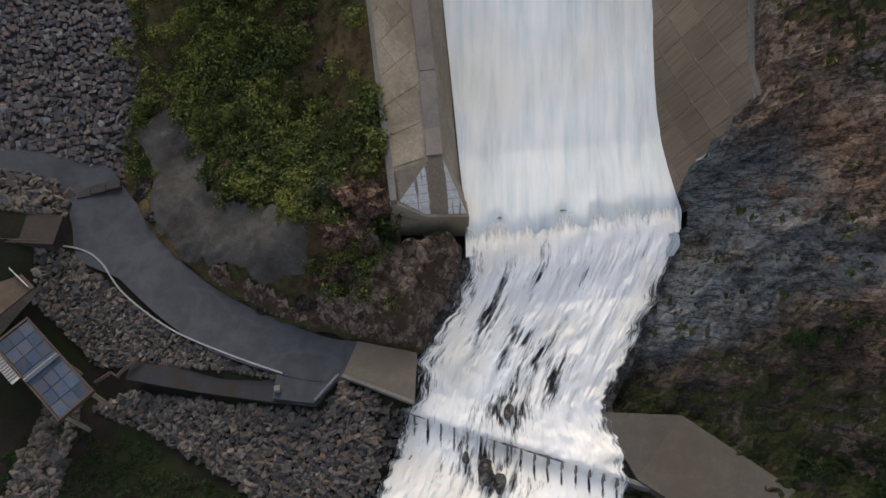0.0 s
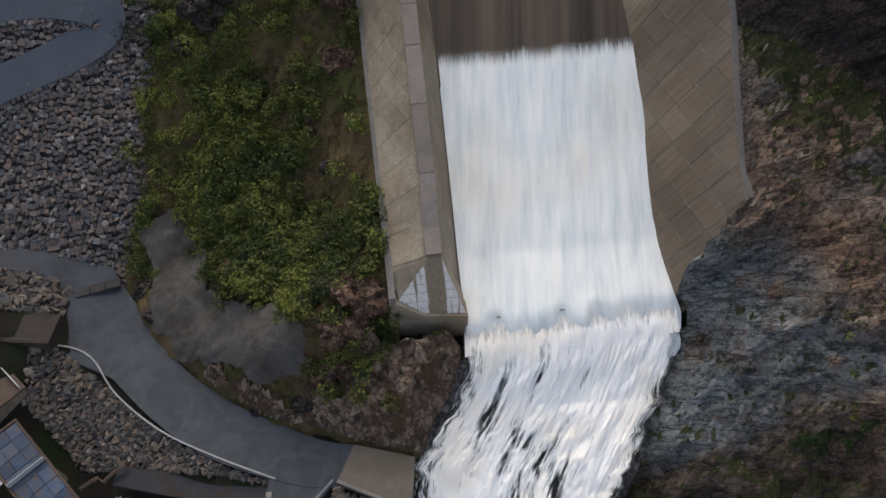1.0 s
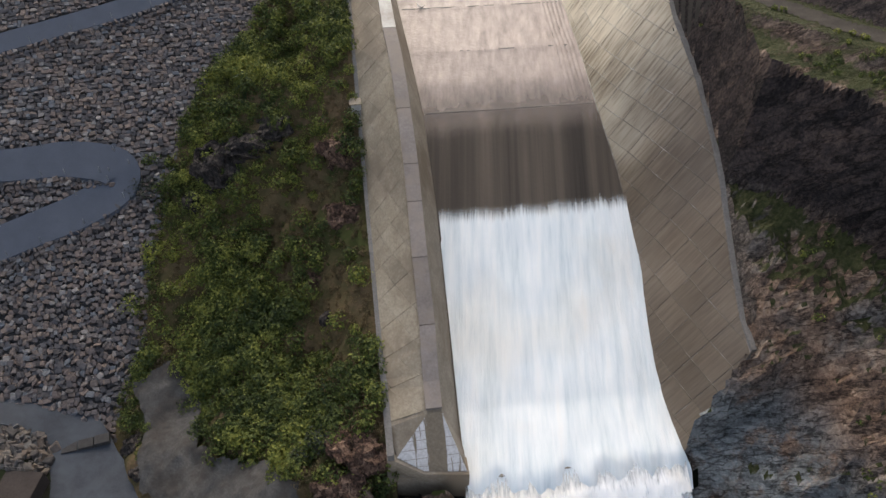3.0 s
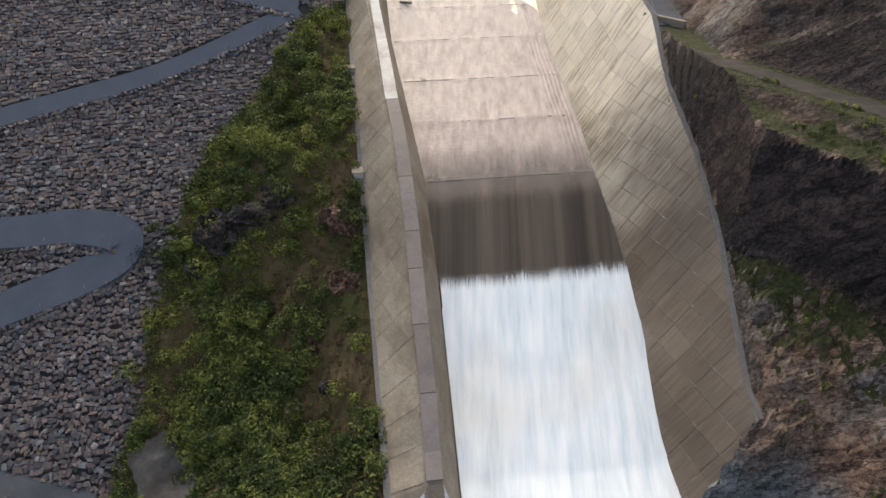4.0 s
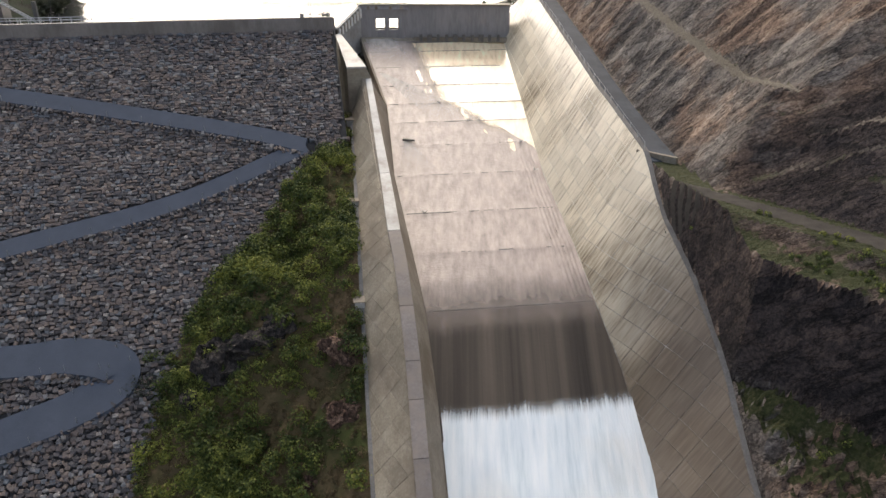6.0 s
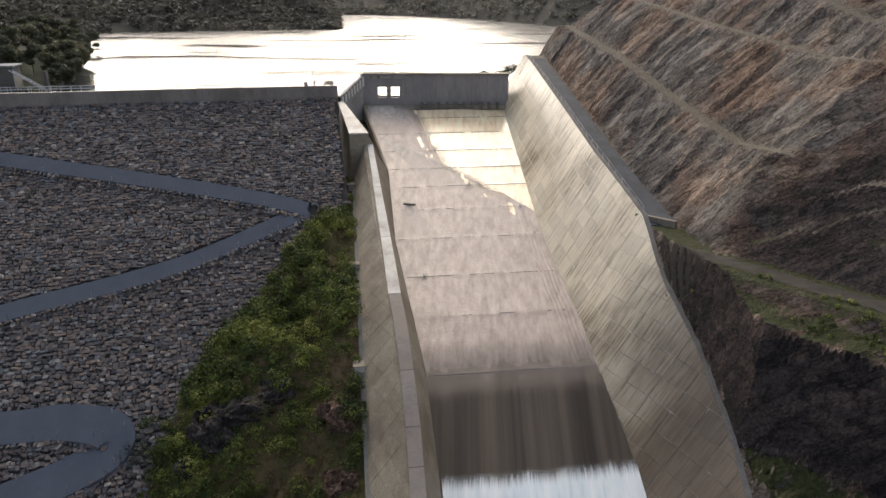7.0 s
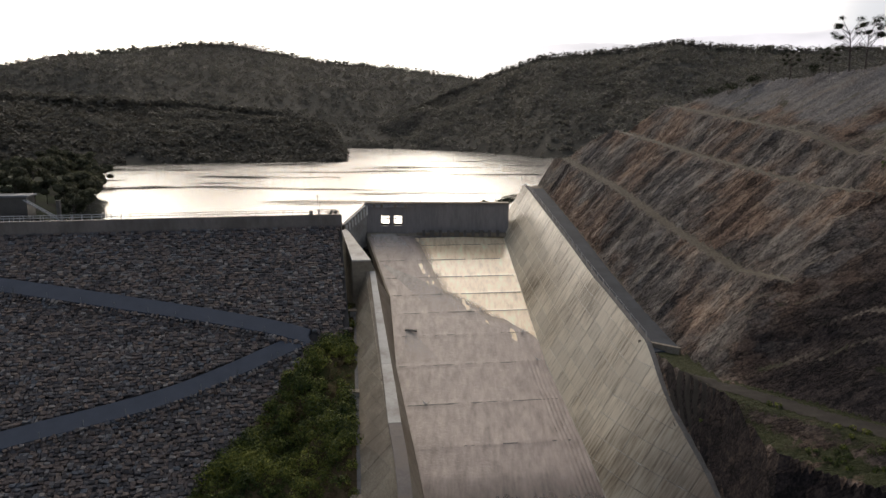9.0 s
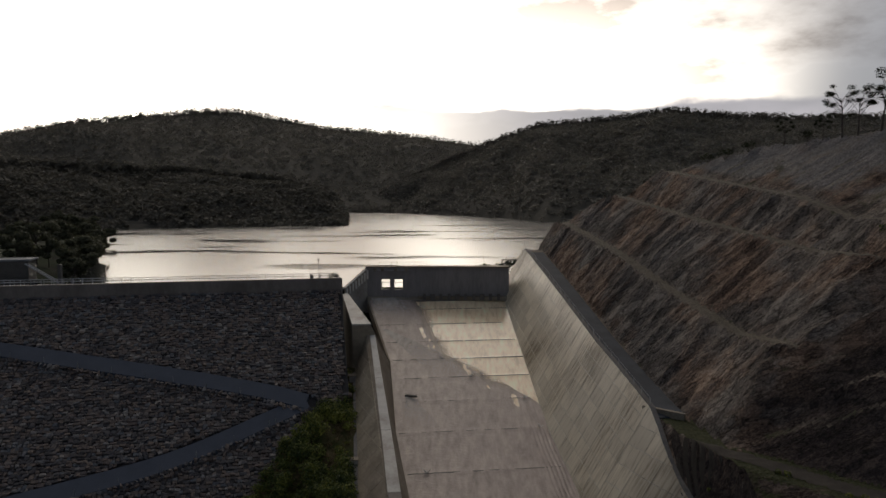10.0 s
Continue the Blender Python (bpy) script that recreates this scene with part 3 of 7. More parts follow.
def streaked_panel():
    """Wet pale concrete with dark run-off streaks down the slope of the wall, its upper sheen painted in."""
    m, nt, b = material("streaked_sheen_wall_panel")
    u, v_ = Vector((-0.137, 0.99, 0.0)), Vector((0.51, 0.07, 0.86))
    streak = noise_node(nt, 1.0, 5, 0.65, own_axes(nt, (u * 2.6, v_ * 0.16, Vector((0, 0, 0)))))
    zone = noise_node(nt, 0.07, 3, 0.55, own_axes(nt, (u, v_ * 0.8, Vector((0, 0, 0)))))
    add = nt.nodes.new("ShaderNodeMath")
    add.operation, add.inputs[1].default_value = "MULTIPLY_ADD", 0.9
    nt.links.new(zone.outputs["Fac"], add.inputs[0])
    nt.links.new(streak.outputs["Fac"], add.inputs[2])
    k = nt.nodes.new("ShaderNodeMath")
    k.operation, k.inputs[1].default_value = "DIVIDE", 1.9
    nt.links.new(add.outputs[0], k.inputs[0])
    col = ramp_node(nt, k.outputs[0], [(0.36, (0.20, 0.155, 0.10)), (0.43, (0.42, 0.355, 0.25)), (0.50, (0.62, 0.545, 0.41)), (0.66, (0.75, 0.675, 0.53))])
    dot = nt.nodes.new("ShaderNodeVectorMath")                   # sheen painted into the upper end gives way to brown lower down
    dot.operation, dot.inputs[1].default_value = "DOT_PRODUCT", u
    nt.links.new(coords(nt), dot.inputs[0])
    brown = ramp_node(nt, k.outputs[0], [(0.36, (0.092, 0.069, 0.047)), (0.5, (0.135, 0.105, 0.076)), (0.64, (0.185, 0.15, 0.113))])
    low = span(nt, math_node(nt, "MULTIPLY_ADD", zone.outputs["Fac"], 26.0, dot.outputs["Value"]), 122, 84)
    mixed = mix_node(nt, low, col.outputs[0], brown.outputs[0])
    g = nt.nodes.new("ShaderNodeObjectInfo").outputs["Random"]
    r = nt.nodes.new("ShaderNodeMapRange")
    r.inputs["To Min"].default_value, r.inputs["To Max"].default_value = 0.88, 1.12
    nt.links.new(g, r.inputs["Value"])
    h = nt.nodes.new("ShaderNodeHueSaturation")
    nt.links.new(r.outputs[0], h.inputs["Value"])
    nt.links.new(mixed, h.inputs["Color"])
    nt.links.new(h.outputs[0], b.inputs["Base Color"])
    b.inputs["Roughness"].default_value = 0.32
    bump(nt, b, streak.outputs["Fac"], 0.2, 0.05)
    return m


def nose_white():
    """Lime-whitened blocks with brown run-off streaks down the slope of the end face."""
    m, nt, b = material("white_stained_blocks")
    across, down = Vector((0.99, 0.137, 0.0)), Vector((0.0, 0.35, 0.94))
    runs = noise_node(nt, 1.0, 5, 0.65, own_axes(nt, (across * 1.7, down * 0.12, Vector((0, 0, 0))))).outputs["Fac"]
    dot = nt.nodes.new("ShaderNodeVectorMath")
    dot.operation, dot.inputs[1].default_value = "DOT_PRODUCT", across
    nt.links.new(coords(nt), dot.inputs[0])
    band = math_node(nt, "ABSOLUTE", math_node(nt, "SUBTRACT", dot.outputs["Value"], across.dot(Vector(at_plan(2.0, -16.9)))))
    brown = span(nt, math_node(nt, "ADD", math_node(nt, "MULTIPLY", span(nt, band, 1.5, 0.5), 0.3), runs), 0.56, 0.62)
    sep = nt.nodes.new("ShaderNodeSeparateXYZ")
    nt.links.new(coords(nt), sep.inputs[0])
    course = math_node(nt, "FRACT", math_node(nt, "MULTIPLY", sep.outputs["Z"], 1.15))
    joint = math_node(nt, "LESS_THAN", course, 0.09)
    grain = noise_node(nt, 3.0, 5, 0.7, coords(nt)).outputs["Fac"]
    white = ramp_node(nt, grain, [(0.3, (0.42, 0.40, 0.38)), (0.7, (0.68, 0.66, 0.65))]).outputs[0]
    stain = ramp_node(nt, grain, [(0.3, (0.14, 0.108, 0.07)), (0.7, (0.23, 0.185, 0.13))]).outputs[0]
    col = mix_node(nt, math_node(nt, "MULTIPLY", joint, 0.6), mix_node(nt, brown, white, stain), stain)
    nt.links.new(col, b.inputs["Base Color"])
    b.inputs["Roughness"].default_value = 0.7
    bump(nt, b, grain, 0.3, 0.05)
    return m


def at_plan(s, n):
    return (16.3 - s * math.sin(radians(7.9)) + n * math.cos(radians(7.9)), 48.0 + s * math.cos(radians(7.9)) + n * math.sin(radians(7.9)), 0)


NOSE_WHITE = nose_white()


def joint_mortar():
    """Joints with wet sheen painted pale along the upper wall, brown and dull along the lower end."""
    m, nt, b = material("joint_mortar")
    u = Vector((-0.137, 0.99, 0.0))
    grain = noise_node(nt, 0.5, 6, 0.7, coords(nt)).outputs["Fac"]
    dot = nt.nodes.new("ShaderNodeVectorMath")
    dot.operation, dot.inputs[1].default_value = "DOT_PRODUCT", u
    nt.links.new(coords(nt), dot.inputs[0])
    pale = ramp_node(nt, grain, [(0.35, (0.45, 0.40, 0.31)), (0.65, (0.78, 0.73, 0.62))])
    dull = ramp_node(nt, grain, [(0.4, (0.12, 0.098, 0.075)), (0.55, (0.22, 0.19, 0.155)), (0.68, (0.42, 0.39, 0.35))])
    low = span(nt, math_node(nt, "MULTIPLY_ADD", grain, 20.0, dot.outputs["Value"]), 122, 92)
    nt.links.new(mix_node(nt, low, pale.outputs[0], dull.outputs[0]), b.inputs["Base Color"])
    b.inputs["Roughness"].default_value = 0.5
    return m


JOINT_PALE = joint_mortar()
def spray_material():
    """Thin veils of spray and broken water over the film."""
    m, nt, b = material("thin_white_spray")
    b.inputs["Base Color"].default_value = (0.78, 0.72, 0.65, 1)
    b.inputs["Roughness"].default_value = 0.8
    thin = nt.nodes.new("ShaderNodeAttribute")
    thin.attribute_name = "thinness"
    n = noise_node(nt, 0.9, 6, 0.7, coords(nt, (1, 0.3, 0.3), (0, 0, -7.9)))
    veil = math_node(nt, "MULTIPLY_ADD", thin.outputs["Fac"], -1.0, math_node(nt, "MULTIPLY_ADD", n.outputs["Fac"], 1.3, 0.32))
    nt.links.new(span(nt, veil, 0.0, 1.2, 0.5), b.inputs["Alpha"])
    return m


HEAD_DEG = 7.9
SPRAY = spray_material()
LAKE = lake_material()
# bright sky mirrored in the smooth film is painted as its gold tint
FILM_SMOOTH_SHEEN = sheet_water("sheen_tinted_film_of_water", (0.82, 0.64, 0.42), 0.2, 0.05, 0.25, 1.0)
FILM_ROUGH = sheet_water("rippled_brown_water", (0.35, 0.288, 0.252), 0.40, 0.4, 0.3, 0.6, torn=True)
# weaker reflection where the water bends steeply is put into this dark tint
FILM_DARK = sheet_water("dulled_fast_water", (0.072, 0.058, 0.044), 0.3, 0.10, 0.016, 0.4, (0.3, 1.8), across=0.24)
FOAM = foam_water("white_chute_water", 0.0)
FOAM_FALL = fall_foam()
PANEL_WET = streaked_panel()


# ---------------------------------------------------------------- builders
def thing(name, label, category, group="", kind="", at=(0, 0, 0)):
    e = new(name)
    e.empty_display_size = 0.5
    e.location = at
    return tagged(e, label, category, group, kind)


def mesh_of(name, verts, faces, mat, smooth=False):
    me = bpy.data.meshes.new(name)
    me.from_pydata([tuple(map(float, v)) for v in verts], [], faces)
    me.materials.append(mat)
    if smooth:
        me.polygons.foreach_set("use_smooth", [True] * len(me.polygons))
    return me


def solid(name, verts, faces, mat, parent=None, label="", smooth=False):
    """One mesh object from plain lists, with its faces turned outwards."""
    me = mesh_of(name, verts, faces, mat, smooth)
    bm = bmesh.new()
    bm.from_mesh(me)
    bmesh.ops.recalc_face_normals(bm, faces=bm.faces)
    bm.to_mesh(me)
    bm.free()
    ob = new(name, me)
    if parent:
        ob.parent = parent
        ob.matrix_parent_inverse = Matrix.Translation(-parent.location)
    if label:
        ob["label"] = label
    return ob


def part(name, bm, mat, parent, label="", smooth=False):
    me = bpy.data.meshes.new(name)
    bm.to_mesh(me)
    bm.free()
    me.materials.append(mat)
    if smooth:
        me.polygons.foreach_set("use_smooth", [True] * len(me.polygons))
    ob = new(name, me)
    if parent:
        ob.parent = parent
        ob.matrix_parent_inverse = Matrix.Translation(-parent.location)
    if label:
        ob["label"] = label
    return ob


def loft(rings, closed=True, caps=True):
    """Verts and faces that join rings of equal length."""
    n = len(rings[0])
    verts = [p for r in rings for p in r]
    faces = []
    for i in range(len(rings) - 1):
        for j in range(n if closed else n - 1):
            k = (j + 1) % n
            faces.append((i * n + j, i * n + k, (i + 1) * n + k, (i + 1) * n + j))
    if closed and caps:
        faces += [tuple(range(n)), tuple(range((len(rings) - 1) * n, len(rings) * n))]
    return verts, faces


def box(bm, cx, cy, cz, sx, sy, sz, rz=0.0, bevel=0.0):
    r = bmesh.ops.create_cube(bm, size=1.0, matrix=pose(cx, cy, cz, 0, 0, rz) @ Matrix.Diagonal((sx, sy, sz, 1)))
    if bevel:
        edges = list({e for v in r["verts"] for e in v.link_edges})
        bmesh.ops.bevel(bm, geom=edges, offset=bevel, segments=1, affect="EDGES")


def rod(bm, a, b, r, sides=6, r2=None):
    a, b = Vector(a), Vector(b)
    d = b - a
    m = Matrix.Translation((a + b) / 2) @ d.to_track_quat("Z", "Y").to_matrix().to_4x4()
    bmesh.ops.create_cone(bm, cap_ends=True, segments=sides, radius1=r, radius2=r if r2 is None else r2, depth=d.length, matrix=m)


rng = np.random.default_rng(7)
_LAT = rng.random((256, 256))


def vnoise(x, y):
    """Smooth value noise on a lattice, -1 to 1."""
    x, y = np.asarray(x, float), np.asarray(y, float)
    xi, yi = np.floor(x).astype(int), np.floor(y).astype(int)
    u, v = x - xi, y - yi
    u, v = u * u * (3 - 2 * u), v * v * (3 - 2 * v)
    g = lambda a, b: _LAT[a % 256, b % 256]
    top = g(xi, yi) * (1 - u) + g(xi + 1, yi) * u
    bot = g(xi, yi + 1) * (1 - u) + g(xi + 1, yi + 1) * u
    return (top * (1 - v) + bot * v) * 2 - 1


def fbm(x, y, scale, octaves=4, gain=0.5):
    total, amp, f = 0.0, 1.0, 1.0 / scale
    for o in range(octaves):
        total = total + amp * vnoise(x * f + 17.3 * o, y * f + 5.1 * o)
        amp, f = amp * gain, f * 2.03
    return total


def field(name, x0, x1, y0, y1, step, height, keep, mat, label, category, smooth=True, kind="structure", shift=None):
    """A ground sheet over a rectangle, with the cells kept that keep() allows."""
    xs, ys = np.arange(x0, x1 + step, step), np.arange(y0, y1 + step, step)
    gx, gy = np.meshgrid(xs, ys)
    gz = height(gx, gy)
    ok = keep(gx, gy)
    if shift is not None:
        dx, dy = shift(gx, gy)
        px, py = gx + dx, gy + dy
    else:
        px, py = gx, gy
    verts = np.stack([px, py, gz], -1).reshape(-1, 3)
    ny, nx = gx.shape
    idx = np.arange(nx * ny).reshape(ny, nx)
    cell = ok[:-1, :-1] | ok[1:, 1:] | ok[:-1, 1:] | ok[1:, :-1]
    q = np.stack([idx[:-1, :-1], idx[:-1, 1:], idx[1:, 1:], idx[1:, :-1]], -1)[cell]
    used = np.unique(q)
    remap = np.full(nx * ny, -1)
    remap[used] = np.arange(len(used))
    me = bpy.data.meshes.new(name)
    me.from_pydata(verts[used].tolist(), [], remap[q].tolist())
    me.materials.append(mat)
    if smooth:
        me.polygons.foreach_set("use_smooth", [True] * len(me.polygons))
    return tagged(new(name, me), label, category, kind=kind)


# ---------------------------------------------------------------- the plan
HEAD = radians(HEAD_DEG)                       # the chute runs this far left of +Y
CU, CV = (-math.sin(HEAD), math.cos(HEAD)), (math.cos(HEAD), math.sin(HEAD))
CO = (16.3, 48.0)                              # middle of the chute's lower lip


def sn(x, y):
    dx, dy = x - CO[0], y - CO[1]
    return dx * CU[0] + dy * CU[1], dx * CV[0] + dy * CV[1]


def at(s, n, z):
    return (CO[0] + s * CU[0] + n * CV[0], CO[1] + s * CU[1] + n * CV[1], z)


def floor_z(s):
    return np.interp(s, [-15, -8, -5, -2, 0, 8, 22, 36, 46, 54, 62, 75, 133, 200], [11, 16.8, 19.3, 21.3, 22, 24.2, 30.6, 38, 43.2, 46.6, 49.3, 53.2, 72, 93])


def floor_left(s):
    return np.interp(s, [-6, 4, 20, 34, 50, 82, 107, 136], [-13.3, -13.2, -12.7, -12.4, -12.6, -14.8, -14.5, -18.4])


def floor_right(s):
    return np.interp(s, [-6, -2, 0, 8, 14, 25, 38, 48, 82, 135], [15.6, 15.0, 14.4, 13.8, 14.2, 15.4, 15.5, 14.6, 13.9, 16.8])


def lean_left(s):
    return np.interp(s, [0, 5, 14, 40, 56, 115, 136], [0.4, 0.4, 0.33, 0.33, 0.39, 0.25, 0.25])


LEAN_RIGHT = 0.6


def right_h(s):
    return np.interp(s, [0.2, 1.9, 4.4, 14, 29, 49.5, 60, 77, 103, 141], [0.4, 6.7, 12.6, 13.4, 14.5, 15.1, 17.3, 16.7, 14.6, 11.3])


def left_top(s):
    h = np.interp(s, [4, 12, 22, 40, 57, 73, 105], [6.7, 8.0, 8.7, 8.8, 7.5, 6.7, 6.3])
    foot = np.interp(s, [4, 20, 34, 50, 82, 107], [-13.2, -12.7, -12.4, -12.6, -14.8, -16.5])
    return foot - lean_left(s) * h, floor_z(s) + h


def left_base_z(s):
    return np.interp(s, [-1, 18, 36, 57, 101, 136], [27, 32, 39, 51, 62, 68])


C0, CD = (-94.6, 145.6), (0.979, 0.2034)       # the dam's crest line
CN = (0.2034, -0.979)
SLOPE = 1.45


def dam_ad(x, y):
    dx, dy = x - C0[0], y - C0[1]
    return dx * CD[0] + dy * CD[1], dx * CN[0] + dy * CN[1]


def dam_at(a, d, lift=0.0):
    z = 78.5 - max(0.0, d - 1.0) / SLOPE
    return (C0[0] + a * CD[0] + d * CN[0] + lift * CN[0] * 0.568, C0[1] + a * CD[1] + d * CN[1] + lift * CN[1] * 0.568, z + lift * 0.823)


def dam_z(x, y):
    return 78.5 - np.maximum(0, dam_ad(x, y)[1] - 1.0) / SLOPE


# ---------------------------------------------------------------- ground, lake and distance
xs = np.concatenate([[-4500, -2000, -900], np.linspace(-400, 400, 9), [900, 2000, 4500]])
gv = [(x, y, 2.0 - (70 if y > 240 else 0)) for y in xs for x in xs]
gf = [(j * 15 + i, j * 15 + i + 1, (j + 1) * 15 + i + 1, (j + 1) * 15 + i) for j in range(14) for i in range(14)]
tagged(solid("ground", gv, gf, GRASS), "rough green valley ground reaching to the horizon", "ground", kind="structure")

lv, lf = [], []
ly = [184.5, 260, 420, 700, 1100, 1700, 2600]
lx = [-1500, -700, -300, -97, 15, 40, 300, 900, 1800]
lv = [(x, y, 75.6) for y in ly for x in lx]
lf = [(j * 9 + i, j * 9 + i + 1, (j + 1) * 9 + i + 1, (j + 1) * 9 + i) for j in range(6) for i in range(8)]
tagged(solid("lake", lv, lf, LAKE), "still silver lake water held behind the dam", "lake", kind="structure")


def leaves(name, centres, radii, per, size, mat, rs, label="", category="scrub", parent=None, flat=0.75, kind="stuff", turn=1.2):
    """Many small leaf sprays round the centres, as one mesh."""
    n = len(centres)
    dirs = rs.normal(0, 1, (n, per, 3))
    dirs /= np.linalg.norm(dirs, axis=2, keepdims=True)
    rad = rs.uniform(0.35, 1.0, (n, per, 1)) ** 0.6
    p = centres[:, None] + dirs * rad * radii[:, None, None] * np.array([1, 1, flat])
    p = p.reshape(-1, 3)
    m = len(p)
    nrm = turn * dirs.reshape(-1, 3) + rs.normal(0, 0.38 * min(1, turn), (m, 3)) + np.array([0, 0, 0.4])
    nrm /= np.linalg.norm(nrm, axis=1, keepdims=True)
    t1 = np.cross(nrm, rs.normal(0, 1, (m, 3)))
    t1 /= np.linalg.norm(t1, axis=1, keepdims=True)
    t2 = np.cross(nrm, t1)
    ln = (size * rs.uniform(0.6, 1.4, m) * np.repeat(np.sqrt(radii), per))[:, None]
    wd = ln * rs.uniform(0.45, 0.8, (m, 1))
    v = np.stack([p - t1 * ln, p + t2 * wd + nrm * ln * 0.25, p + t1 * ln, p - t2 * wd + nrm * ln * 0.25], 1).reshape(-1, 3)
    f = np.arange(4 * m).reshape(-1, 4)
    me = bpy.data.meshes.new(name)
    me.from_pydata(v.tolist(), [], f.tolist())
    me.materials.append(mat)
    ob = new(name, me)
    if parent:
        ob.parent = parent
        ob.matrix_parent_inverse = Matrix.Translation(-parent.location)
    else:
        tagged(ob, label, category, kind=kind)
    return ob


def ridge(name, label, az, el, r_crest, r_base, steps, amp, seed, trees, size, back=1.35, sort="hill", leaf=None):
    """A wooded hill seen across the water: crest heights by bearing, falling to the shore and behind."""
    a = np.radians(np.linspace(az[0], az[-1], steps))
    e = np.interp(np.degrees(a), az, el)
    us = np.concatenate([np.linspace(0, 1, 26), [1.12, back]])
    A, Uu = np.meshgrid(a, us)
    E = np.interp(np.degrees(A), az, el)
    rc = r_crest * (1 + 0.06 * np.sin(A * 9 + seed))
    rb = np.interp(np.degrees(A), *r_base) if isinstance(r_base, tuple) else r_base
    r = rb + (rc - rb) * Uu
    crest = 100 + rc * np.tan(np.radians(E)) - size * 0.55
    shape = np.clip(Uu, 0, 1) ** 0.8
    z = 74 + (crest - 74) * shape
    z = z - np.where(Uu > 1, (Uu - 1) * rc * 0.35, 0)
    fold = fbm(A * 14 + seed, Uu * 2.5, 1.0, 4)
    z = z + amp * fold * np.sin(np.clip(Uu, 0, 1) * math.pi)
    X, Y = r * np.sin(A), r * np.cos(A)
    v = np.stack([X, Y, z], -1).reshape(-1, 3)
    n = steps
    f = [(i * n + j, i * n + j + 1, (i + 1) * n + j + 1, (i + 1) * n + j) for i in range(len(us) - 1) for j in range(n - 1)]
    hill = thing(name, label, sort)
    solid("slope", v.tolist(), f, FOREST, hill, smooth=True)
    # crowns: lumpy clumps all over the slope, thick along the crest
    rs = np.random.default_rng(seed + 50)
    grid = np.stack([X, Y, z], -1)
    fi = rs.random(trees) ** 0.8 * 25.0
    fi[: trees // 5] = 25.0 - rs.random(trees // 5) * 0.8
    fj = rs.random(trees) * (n - 1.001)
    i0, j0 = fi.astype(int), fj.astype(int)
    i0 = np.minimum(i0, 25)
    u, w = (fi - i0)[:, None], (fj - j0)[:, None]
    base = (grid[i0, j0] * (1 - u) * (1 - w) + grid[i0 + 1, j0] * u * (1 - w) + grid[i0, j0 + 1] * (1 - u) * w + grid[i0 + 1, j0 + 1] * u * w)
    rr = rs.uniform(0.3, 0.62, trees) * size
    rr[: trees // 5] *= rs.uniform(0.5, 1.5, trees // 5)
    base[: trees // 5, 2] += rs.uniform(-0.1, 0.5, trees // 5) ** 2 * size * 3.6
    leaves("tree_cover", base + np.array([0, 0, size * 0.22]), rr, 9, 0.86, leaf or LEAF_FAR_HAZED, rs, parent=hill, flat=0.7, turn=0.3)
    return hill


ridge("far_hill", "long wooded hill across the lake, haze painted into its grey-green", [-50, -32.6, -28, -20.4, -16.7, -10.6, -4.8, 0.25, 8],
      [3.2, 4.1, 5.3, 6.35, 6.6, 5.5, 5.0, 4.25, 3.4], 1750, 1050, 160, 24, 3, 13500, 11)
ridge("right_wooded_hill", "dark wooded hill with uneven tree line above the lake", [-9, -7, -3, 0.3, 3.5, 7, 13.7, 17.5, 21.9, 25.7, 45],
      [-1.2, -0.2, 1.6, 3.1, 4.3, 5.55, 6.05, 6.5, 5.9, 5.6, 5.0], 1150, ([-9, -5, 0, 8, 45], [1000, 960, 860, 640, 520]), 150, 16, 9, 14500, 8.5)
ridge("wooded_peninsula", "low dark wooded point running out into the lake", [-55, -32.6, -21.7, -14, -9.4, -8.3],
      [2.6, 2.2, 2.0, 1.3, 0.3, -2.0], 720, 560, 90, 10, 5, 9000, 8, leaf=LEAF_MID_HAZED)


# ---------------------------------------------------------------- spillway chute
ss = np.arange(0, 139, 2.0)
tuck = lambda s: 0.6 if s > 3 else -0.5             # the slab ends inside the wall
rings = [[at(s, floor_left(s) - 0.6, floor_z(s) - 0.1), at(s, floor_right(s) + tuck(s), floor_z(s) - 0.1), at(s, floor_right(s) + tuck(s), floor_z(s) - 2.5),
          at(s, floor_left(s) - 0.6, floor_z(s) - 2.5)] for s in ss]
chute = thing("spillway_chute", "long concrete spillway chute floor under a film of water", "spillway", kind="structure")
solid("floor_slab", *loft(rings), CONCRETE, chute)


JOINTS = (134.4, 129.6, 122.2, 114.2, 106.8, 99.7, 91.6, 82.1, 71.2, 60.9, 49.2)     # slab joints across the floor


